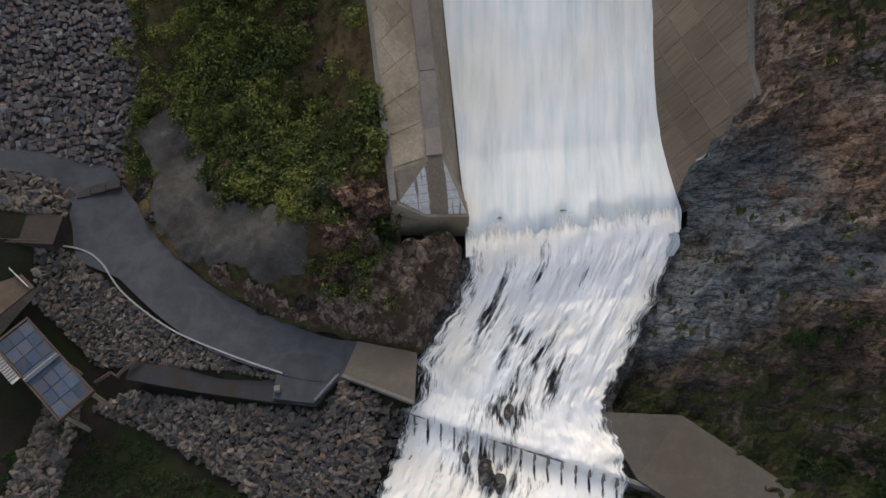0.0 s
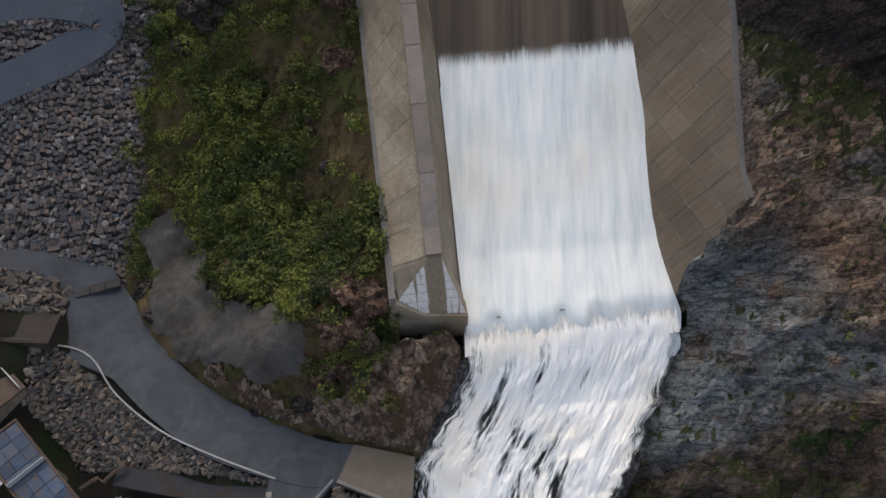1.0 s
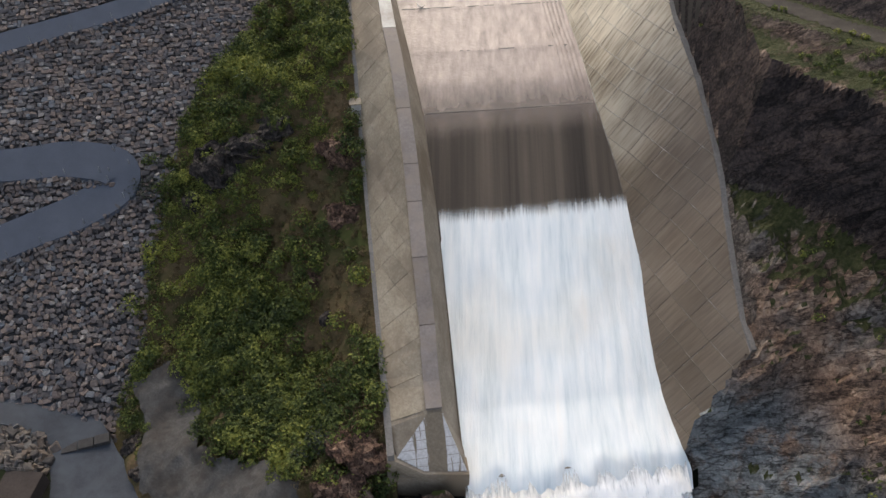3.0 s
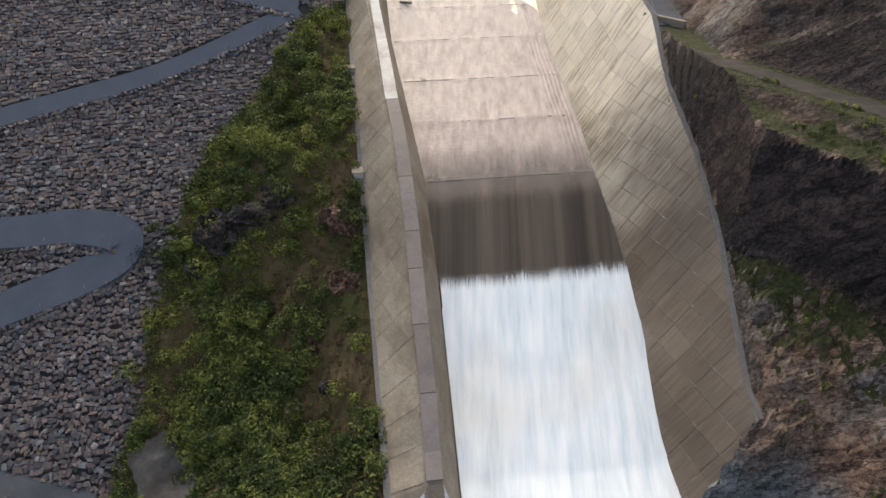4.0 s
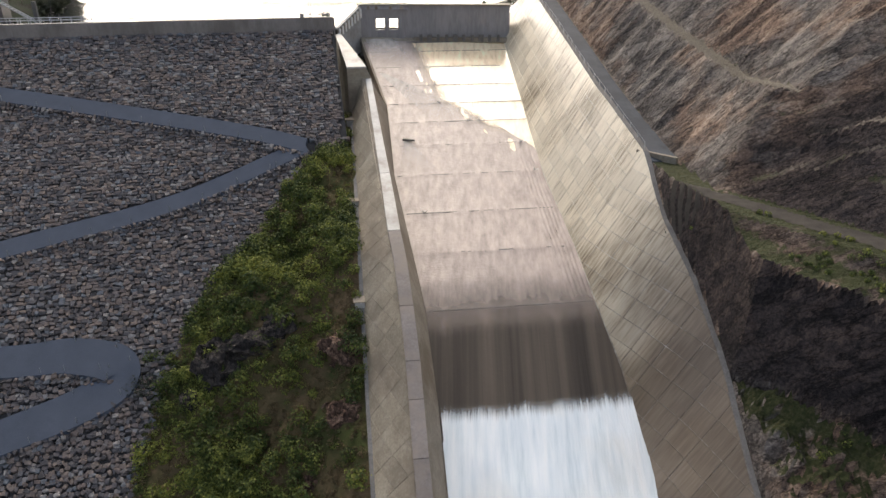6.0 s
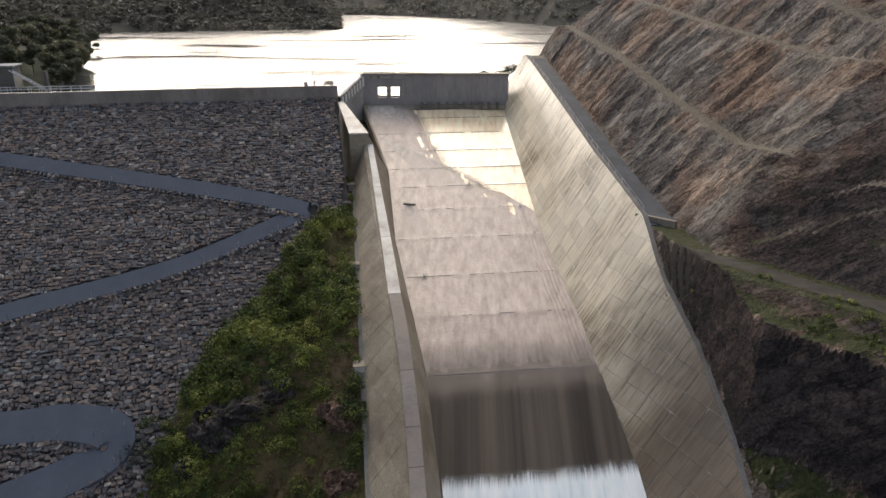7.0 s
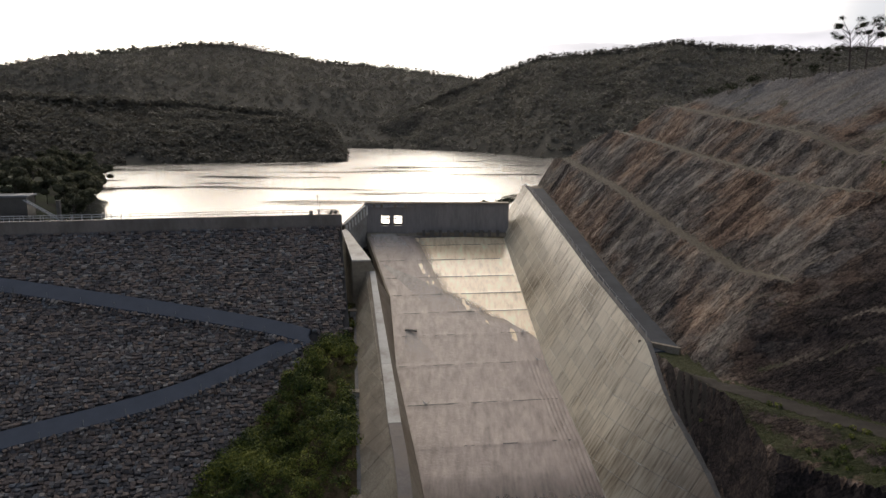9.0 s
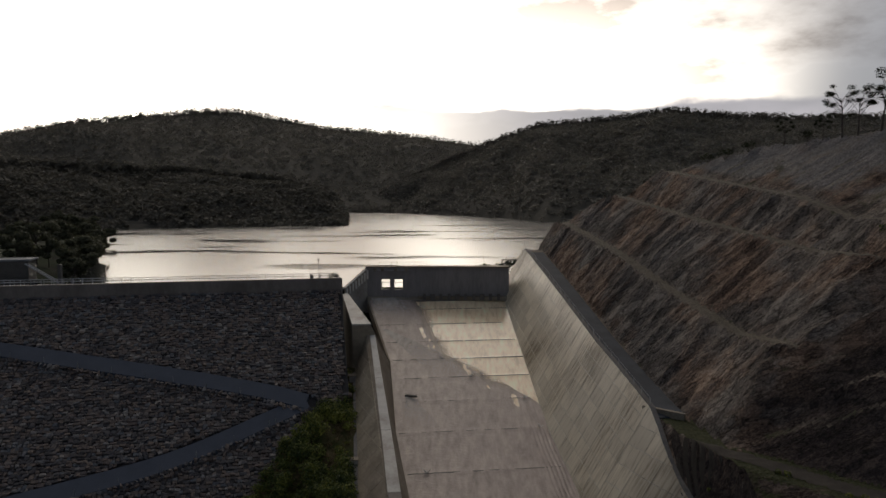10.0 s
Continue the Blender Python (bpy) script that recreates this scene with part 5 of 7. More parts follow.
def right_hill(x, y):
    s, n = sn(x, y)
    m = M_U[0] * x + M_U[1] * y
    w = n - 28.0
    foot = np.interp(s, [60, 103, 141], [64.6, 75.2, 84.5])
    crag = 0.5 * (1 - 2 * np.abs(fbm(s * 0.75 + n * 0.38, n * 0.13 - s * 0.05, 2.4, 2, 0.6))) + 0.25 * fbm(x, y, 5, 5, 0.6)
    rise, face = cut_profile(w, s)
    cut1 = foot + rise + crag * face
    cut2 = 65 + np.maximum(0, (m - 92.5)) * 1.15 + crag * np.clip((m - 92) / 3, 0, 1)
    upper = np.minimum(cut1, cut2)
    end = np.interp(n, END_N, END_S)
    upper = upper - np.maximum(0, s - end) * np.interp(n, [34, 44], [2.6, 0.9])
    lower = np.interp(m, [20, 30, 36, 42, 48, 54, 62, 70, 78, 80.3, 84, 86, 93], [2, 3, 5, 9, 15, 23, 36, 43, 46.5, 62, 63.2, 64.8, 65])
    lower = lower + (0.9 * (1 - 2 * np.abs(fbm(x * 0.7 + y * 0.3, y, 4.5, 5, 0.62))) + 1.1 * fbm(x, y, 8, 5, 0.6) + 0.45 * fbm(x, y * 1.4, 1.6, 3)) * np.interp(m, [76, 79.5, 81.5, 86], [1, 0.6, 0.2, 0.1])
    z = np.where(m < 91, np.minimum(lower, 70), upper)
    z = np.where((s > 58) & (n < 29.5), np.minimum(foot, z + 40), z)
    wall_n = floor_right(s) + LEAN_RIGHT * right_h(np.maximum(s, 0.2))
    near = floor_z(s) + right_h(np.maximum(s, 0.2)) - 0.6
    hug = np.clip((n - wall_n - 0.5) / 5.0, 0, 1)
    z = np.where((s > 3) & (s < 62), np.minimum(z, near + 60 * hug ** 1.5), z)
    return np.where(s < 0.7, np.minimum(z, right_shore(x, y)), z)


def right_keep(x, y):
    s, n = sn(x, y)
    wall_n = floor_right(s) + LEAN_RIGHT * right_h(np.maximum(s, 0.2)) + 0.3
    return np.where(s > 0.5, n > wall_n, x > fall_right(y) - 3) & (y < 230) & ~((s > 147) & (n < 42)) & ~((s > -4) & (n < floor_right(s) + 0.7))


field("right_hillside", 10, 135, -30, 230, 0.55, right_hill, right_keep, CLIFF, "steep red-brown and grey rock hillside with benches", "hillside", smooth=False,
      shift=lambda x, y: (0.5 * fbm(x, y + 40, 2.5, 3) * ((M_U[0] * x + M_U[1] * y) < 82) * (sn(x, y)[1] > 34), 0.5 * fbm(x + 70, y, 2.5, 3) * ((M_U[0] * x + M_U[1] * y) < 82) * (sn(x, y)[1] > 34)))

# ---------------------------------------------------------------- lower bank and river
EDGE_X = [-110, -62, -53, -43.5, -36.4, -28.4, -20.7, -13.4, -4, 5]
EDGE_Y = [52, 47, 46.6, 40, 35, 31.4, 28.6, 27, 25, 25]


def bank(x, y):
    e = np.interp(x, EDGE_X, EDGE_Y)
    z = np.interp(x, [-82, -63, -58, -52, -46], [19.4, 17.4, 16.4, 13.7, 12.4]) - 0.55 * np.maximum(0, e - y)
    z = np.maximum(z, 4.2 + 0.4 * fbm(x, y, 6, 3)) + 0.15 * fbm(x, y, 3, 3) * (e > y)
    return np.minimum(z, left_shore(x, y))


field("river_bank", -112, 6, -40, 66, 1.0, bank, lambda x, y: (y < np.interp(x, TOE_X, TOE_Y) + 1.5) & (y < 66) & (x < fall_left(y) + 3), DARK_SOIL, "dark grassy and gravelly river bank below the dam", "bank")


# where the rock bed stands high and the water runs thin: x, y, half width, half length, amount
THIN = [(1.9, 38, 0.8, 3.4, 1.0), (0.2, 35.3, 0.9, 2.6, 0.9), (-2.6, 28.5, 1.1, 2.6, 0.9), (6.1, 36.2, 0.8, 2.6, 1.1), (7.4, 39.5, 0.6, 1.8, 0.9), (12.8, 40.6, 0.7, 1.7, 1.0),
        (18.6, 40.3, 0.7, 1.6, 0.6), (10.4, 33.9, 1.0, 1.2, 1.0), (12.3, 31.4, 1.2, 2.4, 1.1), (8.2, 31, 1.0, 1.7, 0.9), (14.6, 29.3, 1.0, 2.0, 1.0), (9.0, 25.2, 1.8, 1.9, 1.1),
        (7.0, 24.6, 1.8, 1.2, 0.9), (5.5, 17.9, 2.6, 2.0, 1.1), (25.0, 31.7, 0.8, 4.0, 0.9), (22.6, 27, 0.5, 3.0, 0.7), (1.0, 19.0, 1.0, 1.4, 0.6)]


def cascade(name, lift, rock, mat, label, step=0.28, cols=220):
    """Water (or its rock bed) from the chute's lip down to the river, laid out along its flow lines."""
    ys = np.arange(-40, 48.9, step)
    u = np.linspace(0, 1, cols + 1)
    Y0, Uu = np.meshgrid(ys, u, indexing="ij")
    l, r = fall_left(Y0) - (1.0 if rock else 0), fall_right(Y0) + (1.0 if rock else 0)
    wob = 0.6 * fbm(Y0 * 0.8, Uu * 3, 1.2, 4) * np.clip((44 - Y0) / 6, 0, 1) * (np.abs(Uu - 0.5) > 0.42)
    X = l + (r - l) * Uu + (0 if rock else wob)
    k = np.clip((45 - Y0) / 6, 0, 1)
    calm = np.where(Y0 < sill_y(X) - 3, 0.6, 1.0)
    lump = (1.25 * fbm(X, Y0, 4.5, 4) + 0.3) * k * calm
    drop = 1.7 * np.clip((sill_y(X) - Y0) / 0.9, 0, 1)
    strands = (0.13 * fbm(Uu * 40, Y0 * 0.3, 1.0, 4, 0.65) + 0.22 * fbm(Uu * 14 + 7, Y0 * 0.45, 1.0, 4, 0.65)) * np.clip((48.2 - Y0) / 7, 0, 1)
    Z = fall_z(Y0) - drop + lift - (3.2 if rock else 0.25) * np.clip((Y0 - 44) / 3, 0, 1) + (lump - 0.6 if rock else 0.42 * lump + strands)
    Y = Y0 + 0.139 * (X - 16.3) * np.clip((Y0 - 30) / 14, 0, 1)
    v = np.stack([X, Y, Z], -1).reshape(-1, 3)
    idx = np.arange(v.shape[0]).reshape(X.shape)
    f = np.stack([idx[:-1, :-1], idx[:-1, 1:], idx[1:, 1:], idx[1:, :-1]], -1).reshape(-1, 4)
    me = mesh_of(name, v.tolist(), f.tolist(), mat, not rock)
    uv = me.uv_layers.new(name="flow")
    flow = np.stack([Uu * 30, Y0 * 1.3], -1).reshape(-1, 2)
    loops = np.empty(len(me.loops), int)
    me.loops.foreach_get("vertex_index", loops)
    uv.data.foreach_set("uv", flow[loops].ravel())
    if not rock:
        thin = 0 * X
        for px, py, rx, ry, amount in THIN:
            du, dv = X - px, Y - py
            c_, s_ = math.cos(0.42), math.sin(0.42)
            e = ((du * c_ - dv * s_) / rx) ** 2 + ((du * s_ + dv * c_) / ry) ** 2
            thin = np.maximum(thin, 0.8 * amount * np.exp(-e / 3.4))
        thin = thin * (0.95 + 0.75 * fbm(Uu * 46, Y0 * 0.35, 1.0, 3, 0.7))
        for k_ in range(17):
            px = -5.5 + k_ * 1.75
            e = ((X - px) / 0.15) ** 2 + ((Y - sill_y(px) + 1.9) / 1.3) ** 2
            thin = np.maximum(thin, 1.3 * np.exp(-e * e))
        edge = np.minimum(Uu, 1 - Uu) * (r - l)
        thin = np.maximum(thin, (1.25 - edge / (1.5 + 0.9 * fbm(Uu * 20 + 3, Y0 * 0.9, 1.0, 3))) * (Y0 < 44))
        me.attributes.new("onset", "FLOAT", "POINT").data.foreach_set("value", np.clip((48.6 - Y0) / 4.2, 0, 1).ravel())
        at_ = me.attributes.new("thinness", "FLOAT", "POINT")
        at_.data.foreach_set("value", np.clip(thin, 0, 1.4).ravel())
    return tagged(new(name, me), label, "river bed" if rock else "water", kind="structure")


WET_ROCK = crag_material("wet_dark_rock", (0.022, 0.022, 0.024), (0.07, 0.067, 0.064), (0.16, 0.15, 0.14), 0.9, rough=0.45)
cascade("river_bed", -0.6, True, WET_ROCK, "wet dark rock bed under the falling water", 0.45, 90)
cascade("falling_water", 0.35, False, FOAM_FALL, "broken white water falling over dark rocks")


# ---------------------------------------------------------------- roads
def ribbon(name, pts, widths, mat, label, category, thick=0.25, rise=0.06, group="", kind="structure", n_sub=8, fall=0.0):
    """A road along a smooth line of points."""
    P = [Vector(p) for p in pts]
    line, wid = [], []
    for i in range(len(P) - 1):
        p0, p1, p2, p3 = P[max(i - 1, 0)], P[i], P[i + 1], P[min(i + 2, len(P) - 1)]
        for k in range(n_sub):
            t = k / n_sub
            line.append(0.5 * ((2 * p1) + (p2 - p0) * t + (2 * p0 - 5 * p1 + 4 * p2 - p3) * t * t + (3 * p1 - p0 - 3 * p2 + p3) * t ** 3))
            wid.append(widths[i] * (1 - t) + widths[i + 1] * t)
    line.append(P[-1])
    wid.append(widths[-1])
    rings = []
    for i, p in enumerate(line):
        d = (line[min(i + 1, len(line) - 1)] - line[max(i - 1, 0)])
        d.z = 0
        d.normalize()
        side = Vector((d.y, -d.x, 0)) * wid[i] / 2
        side.z = -fall * (side.x * CN[0] + side.y * CN[1])          # cross fall towards the dam's foot
        rings.append([tuple(p - side + Vector((0, 0, rise))), tuple(p + side + Vector((0, 0, rise))), tuple(p + side - Vector((0, 0, thick))), tuple(p - side - Vector((0, 0, thick)))])
    road = solid(name, *loft(rings), mat)
    road.data.polygons.foreach_set("use_smooth", [True] * len(road.data.polygons))
    road.data.set_sharp_from_angle(angle=radians(40))
    return tagged(road, label, category, group, kind), line, wid


LOWER = [(-82, 58.5, 20.0), (-70, 59.6, 18.6), (-63.7, 59.9, 17.8), (-58.4, 59.7, 17.0), (-53.0, 56.0, 15.0), (-48.6, 50.2, 13.6), (-42.5, 45.3, 13.0), (-35.5, 39.4, 13.0), (-28.5, 35.1, 13.0),
         (-21, 32.2, 13.0), (-15.5, 30.7, 13.0), (-10.7, 30.6, 13.0)]
ribbon("lower_road", LOWER, [5.6, 5.6, 5.6, 6.2, 10.4, 11.6, 7.4, 7.4, 7.4, 6.8, 6, 5], ASPHALT, "smooth grey asphalt access road below the dam", "road")
ribbon("upper_dam_road", [dam_at(a, d, 0.6) for a, d in ((-60, 0.5), (-20, 8.5), (7.4, 14.2), (38, 20.9), (55, 25.0), (63, 27.6))], [3.1] * 6, DAM_ROAD,
       "narrow grey road climbing the dam face", "road", 0.7, fall=0.6)
ribbon("middle_dam_road", [dam_at(a, d, 0.6) for a, d in ((63, 27.6), (56, 30.6), (38.4, 37.2), (11.3, 43.0), (-30, 52), (-70, 60))], [3.1] * 6, DAM_ROAD,
       "narrow grey road crossing the dam face", "road", 0.7, fall=0.6)
ribbon("switchback_road", [dam_at(a, d, 0.6) for a, d in ((-70, 53), (-20, 57.5), (13.6, 59.7), (24, 59.8), (31, 61.5), (31.5, 64), (26, 66.8), (15, 69.8), (-20, 79), (-60, 90))],
       [4.2, 4.2, 4.6, 5.2, 5.6, 5.6, 5.2, 4.8, 4.6, 4.6], DAM_ROAD, "grey switchback road looping on the dam face", "road", 0.7, fall=0.6)


# ---------------------------------------------------------------- stone facing of the dam
UPPER_AD = [(-60, 0.5), (-20, 8.5), (7.4, 14.2), (38, 20.9), (55, 25.0), (63, 27.6)]
MIDDLE_AD = [(63, 27.6), (56, 30.6), (38.4, 37.2), (11.3, 43.0), (-30, 52), (-70, 60)]
SWITCH_AD = [(-70, 53), (-20, 57.5), (13.6, 59.7), (24, 59.8), (31, 61.5), (31.5, 64), (26, 66.8), (15, 69.8), (-20, 79), (-60, 90)]


def line_distance(a, d, pts):
    best = np.full(a.shape, 1e9)
    for (a0, d0), (a1, d1) in zip(pts[:-1], pts[1:]):
        va, vd = a1 - a0, d1 - d0
        t = np.clip(((a - a0) * va + (d - d0) * vd) / (va * va + vd * vd), 0, 1)
        best = np.minimum(best, np.hypot(a - a0 - t * va, d - d0 - t * vd))
    return best


_bb = bmesh.new()
bmesh.ops.create_cube(_bb, size=2.0)
bmesh.ops.bevel(_bb, geom=list(_bb.edges), offset=0.24, segments=1, affect="EDGES")
bmesh.ops.triangulate(_bb, faces=list(_bb.faces))
BLOCK_V = np.array([v.co[:] for v in _bb.verts])
BLOCK_F = np.array([[v.index for v in f.verts] for f in _bb.faces])
_bb.free()


def stones(name, centres, sizes, axes, mat, parent, rs, kind="stuff", jitter=0.16, crooked=0.32):
    """Joined blocks of stone: centres (n,3), sizes (n,3), axes (n,3,3) with rows for the three edges."""
    n = len(centres)
    v = BLOCK_V[None] + rs.uniform(-jitter, jitter, (n, len(BLOCK_V), 3)) * 0.5
    skew = rs.uniform(-crooked, crooked, (n, 3, 3))
    v = v + np.einsum("nvk,nkj->nvj", np.broadcast_to(BLOCK_V[None], v.shape), skew) + rs.uniform(-crooked, crooked, (n, 1, 3)) * (BLOCK_V[:, [1]] * BLOCK_V[:, [0]])[None]
    v = v * 0.86
    v = v * (sizes * 0.5)[:, None, :]
    v = np.einsum("nvk,nkj->nvj", v, axes) + centres[:, None]
    f = BLOCK_F[None] + (np.arange(n) * len(BLOCK_V))[:, None, None]
    me = bpy.data.meshes.new(name)
    me.from_pydata(v.reshape(-1, 3).tolist(), [], f.reshape(-1, 3).tolist())
    me.materials.append(mat)
    ob = new(name, me)
    if parent:
        ob.parent = parent
        ob.matrix_parent_inverse = Matrix.Translation(-parent.location)
    ob["kind"] = kind
    return ob


def spun(e1, e2, e3, angle):
    c, s = np.cos(angle)[:, None], np.sin(angle)[:, None]
    return np.stack([e1 * c + e2 * s, -e1 * s + e2 * c, np.broadcast_to(e3, e1.shape)], 1)


rs = np.random.default_rng(11)
rows_a, rows_d, sz = [], [], []
slope_len = math.hypot(1, 1 / SLOPE)
d = 1.6
while d < 96:
    low = np.clip((d - 30) / 50, 0, 1)
    pitch = 0.55 + 0.05 * low
    a = -8.0 + rs.random()
    while a < 74:
        w = rs.uniform(0.55, 1.35) * (0.9 - 0.12 * low)
        rows_a.append(a + w / 2)
        rows_d.append(d + rs.normal(0, 0.05 + 0.16 * low))
        sz.append((w * rs.uniform(1.02, 1.18), pitch * slope_len * rs.uniform(0.98, 1.22), rs.uniform(0.6, 0.9)))
        a += w * 0.98
    d += pitch
A, D, S = np.array(rows_a), np.array(rows_d), np.array(sz)
side = A - np.interp(D, HILL_D, HILL_A)
ok = (side < np.where(D < 26, -0.4, 1.5)) & (line_distance(A, D, UPPER_AD) > 1.75) & (line_distance(A, D, MIDDLE_AD) > 1.75) & (line_distance(A, D, SWITCH_AD) > 2.45)
A, D, S = A[ok], D[ok], S[ok]
roadzone = np.minimum(np.minimum(line_distance(A, D, UPPER_AD), line_distance(A, D, MIDDLE_AD)), line_distance(A, D, SWITCH_AD))
cen = np.array([dam_at(a, d_, 0.0) for a, d_ in zip(A, D)])
up = np.array([CN[0] * 0.568, CN[1] * 0.568, 0.823])
along = np.array([CD[0], CD[1], 0.0])
down = np.cross(up, along)
lowness = np.clip((D - 30) / 50, 0, 1)
ang = rs.normal(0, 1, len(A)) * (0.035 + 0.34 * lowness ** 1.5)
tilt = rs.normal(0, 0.10, (len(A), 3))
e3 = up + tilt
e3 /= np.linalg.norm(e3, axis=1, keepdims=True)
e1 = along - e3 * (e3 @ along)[:, None]
e1 /= np.linalg.norm(e1, axis=1, keepdims=True)
e2 = np.cross(e3, e1)
axes = spun(e1, e2, e3, ang)
axes[:, 2] = e3
cen = cen + up * rs.uniform(-0.12, 0.12, (len(A), 1))
near = (D > 84) & (A > 12) & (A < 33)
near &= np.cumsum(near) <= 300
stones("stone_facing", cen[~near], S[~near], axes[~near], STONE, dam, rs, jitter=0.12, crooked=0.17)
shared = []
for k in range(8):
    v = (BLOCK_V + BLOCK_V @ rs.uniform(-0.3, 0.3, (3, 3)) + rs.uniform(-0.1, 0.1, BLOCK_V.shape)) * 0.44
    shared.append(mesh_of("stone", v.tolist(), BLOCK_F.tolist(), STONE_ONE))


def stone_pieces(centres, sizes, axs, parent):
    for c, s, ax in zip(centres, sizes, axs):
        ob = new("stone", shared[random.randrange(8)])
        m = Matrix((ax[0] * s[0], ax[1] * s[1], ax[2] * s[2])).transposed().to_4x4()
        m.translation = Vector(c)
        ob.parent = parent
        ob.matrix_basis = m
        ob.matrix_parent_inverse = Matrix.Translation(-parent.location)


NEAR_STONES = (cen[near], S[near], axes[near], dam)

# stones along the outer edges of the dam roads
ea, ed = [], []
for pts, off in ((UPPER_AD, 2.0), (MIDDLE_AD, 2.0), (SWITCH_AD, 2.8)):
    for (a0, d0), (a1, d1) in zip(pts[:-1], pts[1:]):
        L = math.hypot(a1 - a0, d1 - d0)
        na, nd = -(d1 - d0) / L, (a1 - a0) / L
        if nd < 0:
            na, nd = -na, -nd
        if nd < 0.3:
            continue
        for t in np.arange(0, 1, 0.8 / L):
            for k, lift in ((-0.2, 0.05), (0.35, -0.2)):
                ea.append((a0 + (a1 - a0) * t + na * (off + k) + rs.normal(0, 0.08), d0 + (d1 - d0) * t + nd * (off + k), lift))
ea = [p for p in ea if -10 < p[0] < 66 and p[0] - np.interp(p[1], HILL_D, HILL_A) < 1]
ec = np.array([dam_at(a, d_, 0.4 + l) for a, d_, l in ea])
n = len(ec)
stones("road_edge_stones", ec, rs.uniform(0.55, 1.0, (n, 3)), spun(np.tile(along, (n, 1)), np.tile(down, (n, 1)), up, rs.normal(0, 0.4, n)), STONE, dam, rs)


# ---------------------------------------------------------------- riprap below the lower road
def riprap(name, label, area, count, size, seed, height=bank, sink=0.0):
    r2 = np.random.default_rng(seed)
    x0, x1, y0, y1 = area[0]
    pts = []
    step = size * 0.64
    gx, gy = np.meshgrid(np.arange(x0, x1, step), np.arange(y0, y1, step))
    x, y = gx.ravel() + r2.normal(0, step * 0.28, gx.size), gy.ravel() + r2.normal(0, step * 0.28, gx.size)
    ok = area[1](x, y)
    x, y = x[ok], y[ok]
    z = height(x, y)
    n = len(x)
    c = np.stack([x, y, z + size * 0.1 - sink], 1)
    s = r2.uniform(0.65, 1.35, (n, 1)) * size * r2.uniform(0.75, 1.2, (n, 3))
    q1 = r2.normal(0, 1, (n, 3))
    q1 /= np.linalg.norm(q1, axis=1, keepdims=True)
    q2 = np.cross(q1, r2.normal(0, 1, (n, 3)))
    q2 /= np.linalg.norm(q2, axis=1, keepdims=True)
    ax = np.stack([q1, q2, np.cross(q1, q2)], 1)
    t = thing(name, label, "riprap", kind="structure")
    stones("rocks", c, s, ax, STONE_TAN, t, r2)
    return t


edge_y = lambda x: np.interp(x, EDGE_X, EDGE_Y)
riprap("upper_bank_riprap", "sloping bank of loose grey and tan boulders below the road", ((-56, -42, 30, 48), lambda x, y: (y < edge_y(x) - 0.2) & (y > 31.5 + 0.0 * x) & (y > 31 + (-x - 47) * 0.9)),
       0, 0.74, 21)
riprap("roadside_riprap", "strip of tan boulders between the road and the ramp", ((-43, -20, 26, 41), lambda x, y: (y < edge_y(x) - 0.2) & (y > np.interp(x, [-43, -33, -21], [31.9, 30.4, 28.3]))),
       0, 0.62, 22)
riprap("river_riprap", "long dark bank of broken boulders above the river", ((-48, -3, 8, 30), lambda x, y: (y < np.interp(x, [-48, -43, -33, -22, -16, -13, -4], [27, 28.4, 26.6, 25, 24.6, 27.6, 24.6]))
                                                                             & (y > np.interp(x, [-48, -40, -30, -24, -10, -3], [26, 23.5, 18, 14.5, 13.5, 18])) & (x < fall_left(y) - 0.3)), 0, 0.78, 23)
riprap("corner_riprap", "heap of dark boulders beside the grass", ((-62, -50, 8, 28), lambda x, y: (np.abs(x + 52.5 + 0.2 * (20 - y)) < 4.0)), 0, 0.9, 24)
riprap("culvert_riprap", "boulders piled above the culvert beside the road", ((-68, -53.5, 51.5, 58), lambda x, y: y < 57.2 - np.maximum(0, x + 59) * 0.3), 0, 0.95, 25)


# ---------------------------------------------------------------- scrub on the hillside
GREY_EDGE = [(-44.4, 63.8), (-40.1, 66.0), (-34.7, 61.0), (-32.5, 52.2), (-23.9, 48.6), (-16.6, 43.8), (-17.0, 40.4), (-23.3, 39.6), (-28.9, 42.4), (-36.5, 45.8), (-40.2, 48.6), (-41.4, 59.0)]


def grey_keep(x, y):
    """The sprayed concrete: a lobed patch above the road."""
    x, y = x + 0.7 * fbm(x, y, 3.0, 3), y + 0.7 * fbm(x + 50, y, 3.0, 3)
    inside = np.zeros(np.shape(x), bool)
    for (x0, y0), (x1, y1) in zip(GREY_EDGE, GREY_EDGE[1:] + GREY_EDGE[:1]):
        inside ^= ((y0 > y) != (y1 > y)) & (x < (x1 - x0) * (y - y0) / (y1 - y0) + x0)
    return inside


rs = np.random.default_rng(5)
N = 30000
x, y = rs.uniform(-56, 4, N), rs.uniform(30, 146, N)
a_, d_ = dam_ad(x, y)
s_, n_ = sn(x, y)
side = a_ - np.interp(d_, HILL_D, HILL_A)
toe = y - np.interp(x, TOE_X, TOE_Y)
thick = fbm(x, y, 11, 3)
crag_zone = np.clip((toe - 4) / 10, 0, 1)
ok = (side > 0.2) & (n_ < -23.2) & (toe > 3) & (rs.random(N) < (0.72 + 0.28 * (thick > -0.1)) * (0.3 + 0.7 * crag_zone))
ok &= (fbm(x + 90, y, 13, 3) > -0.25) | (rs.random(N) < 0.5)
ok &= ~grey_keep(x, y)                                               # sprayed concrete is bare
x, y, thick = x[ok], y[ok], thick[ok]
z = left_hill(x, y)
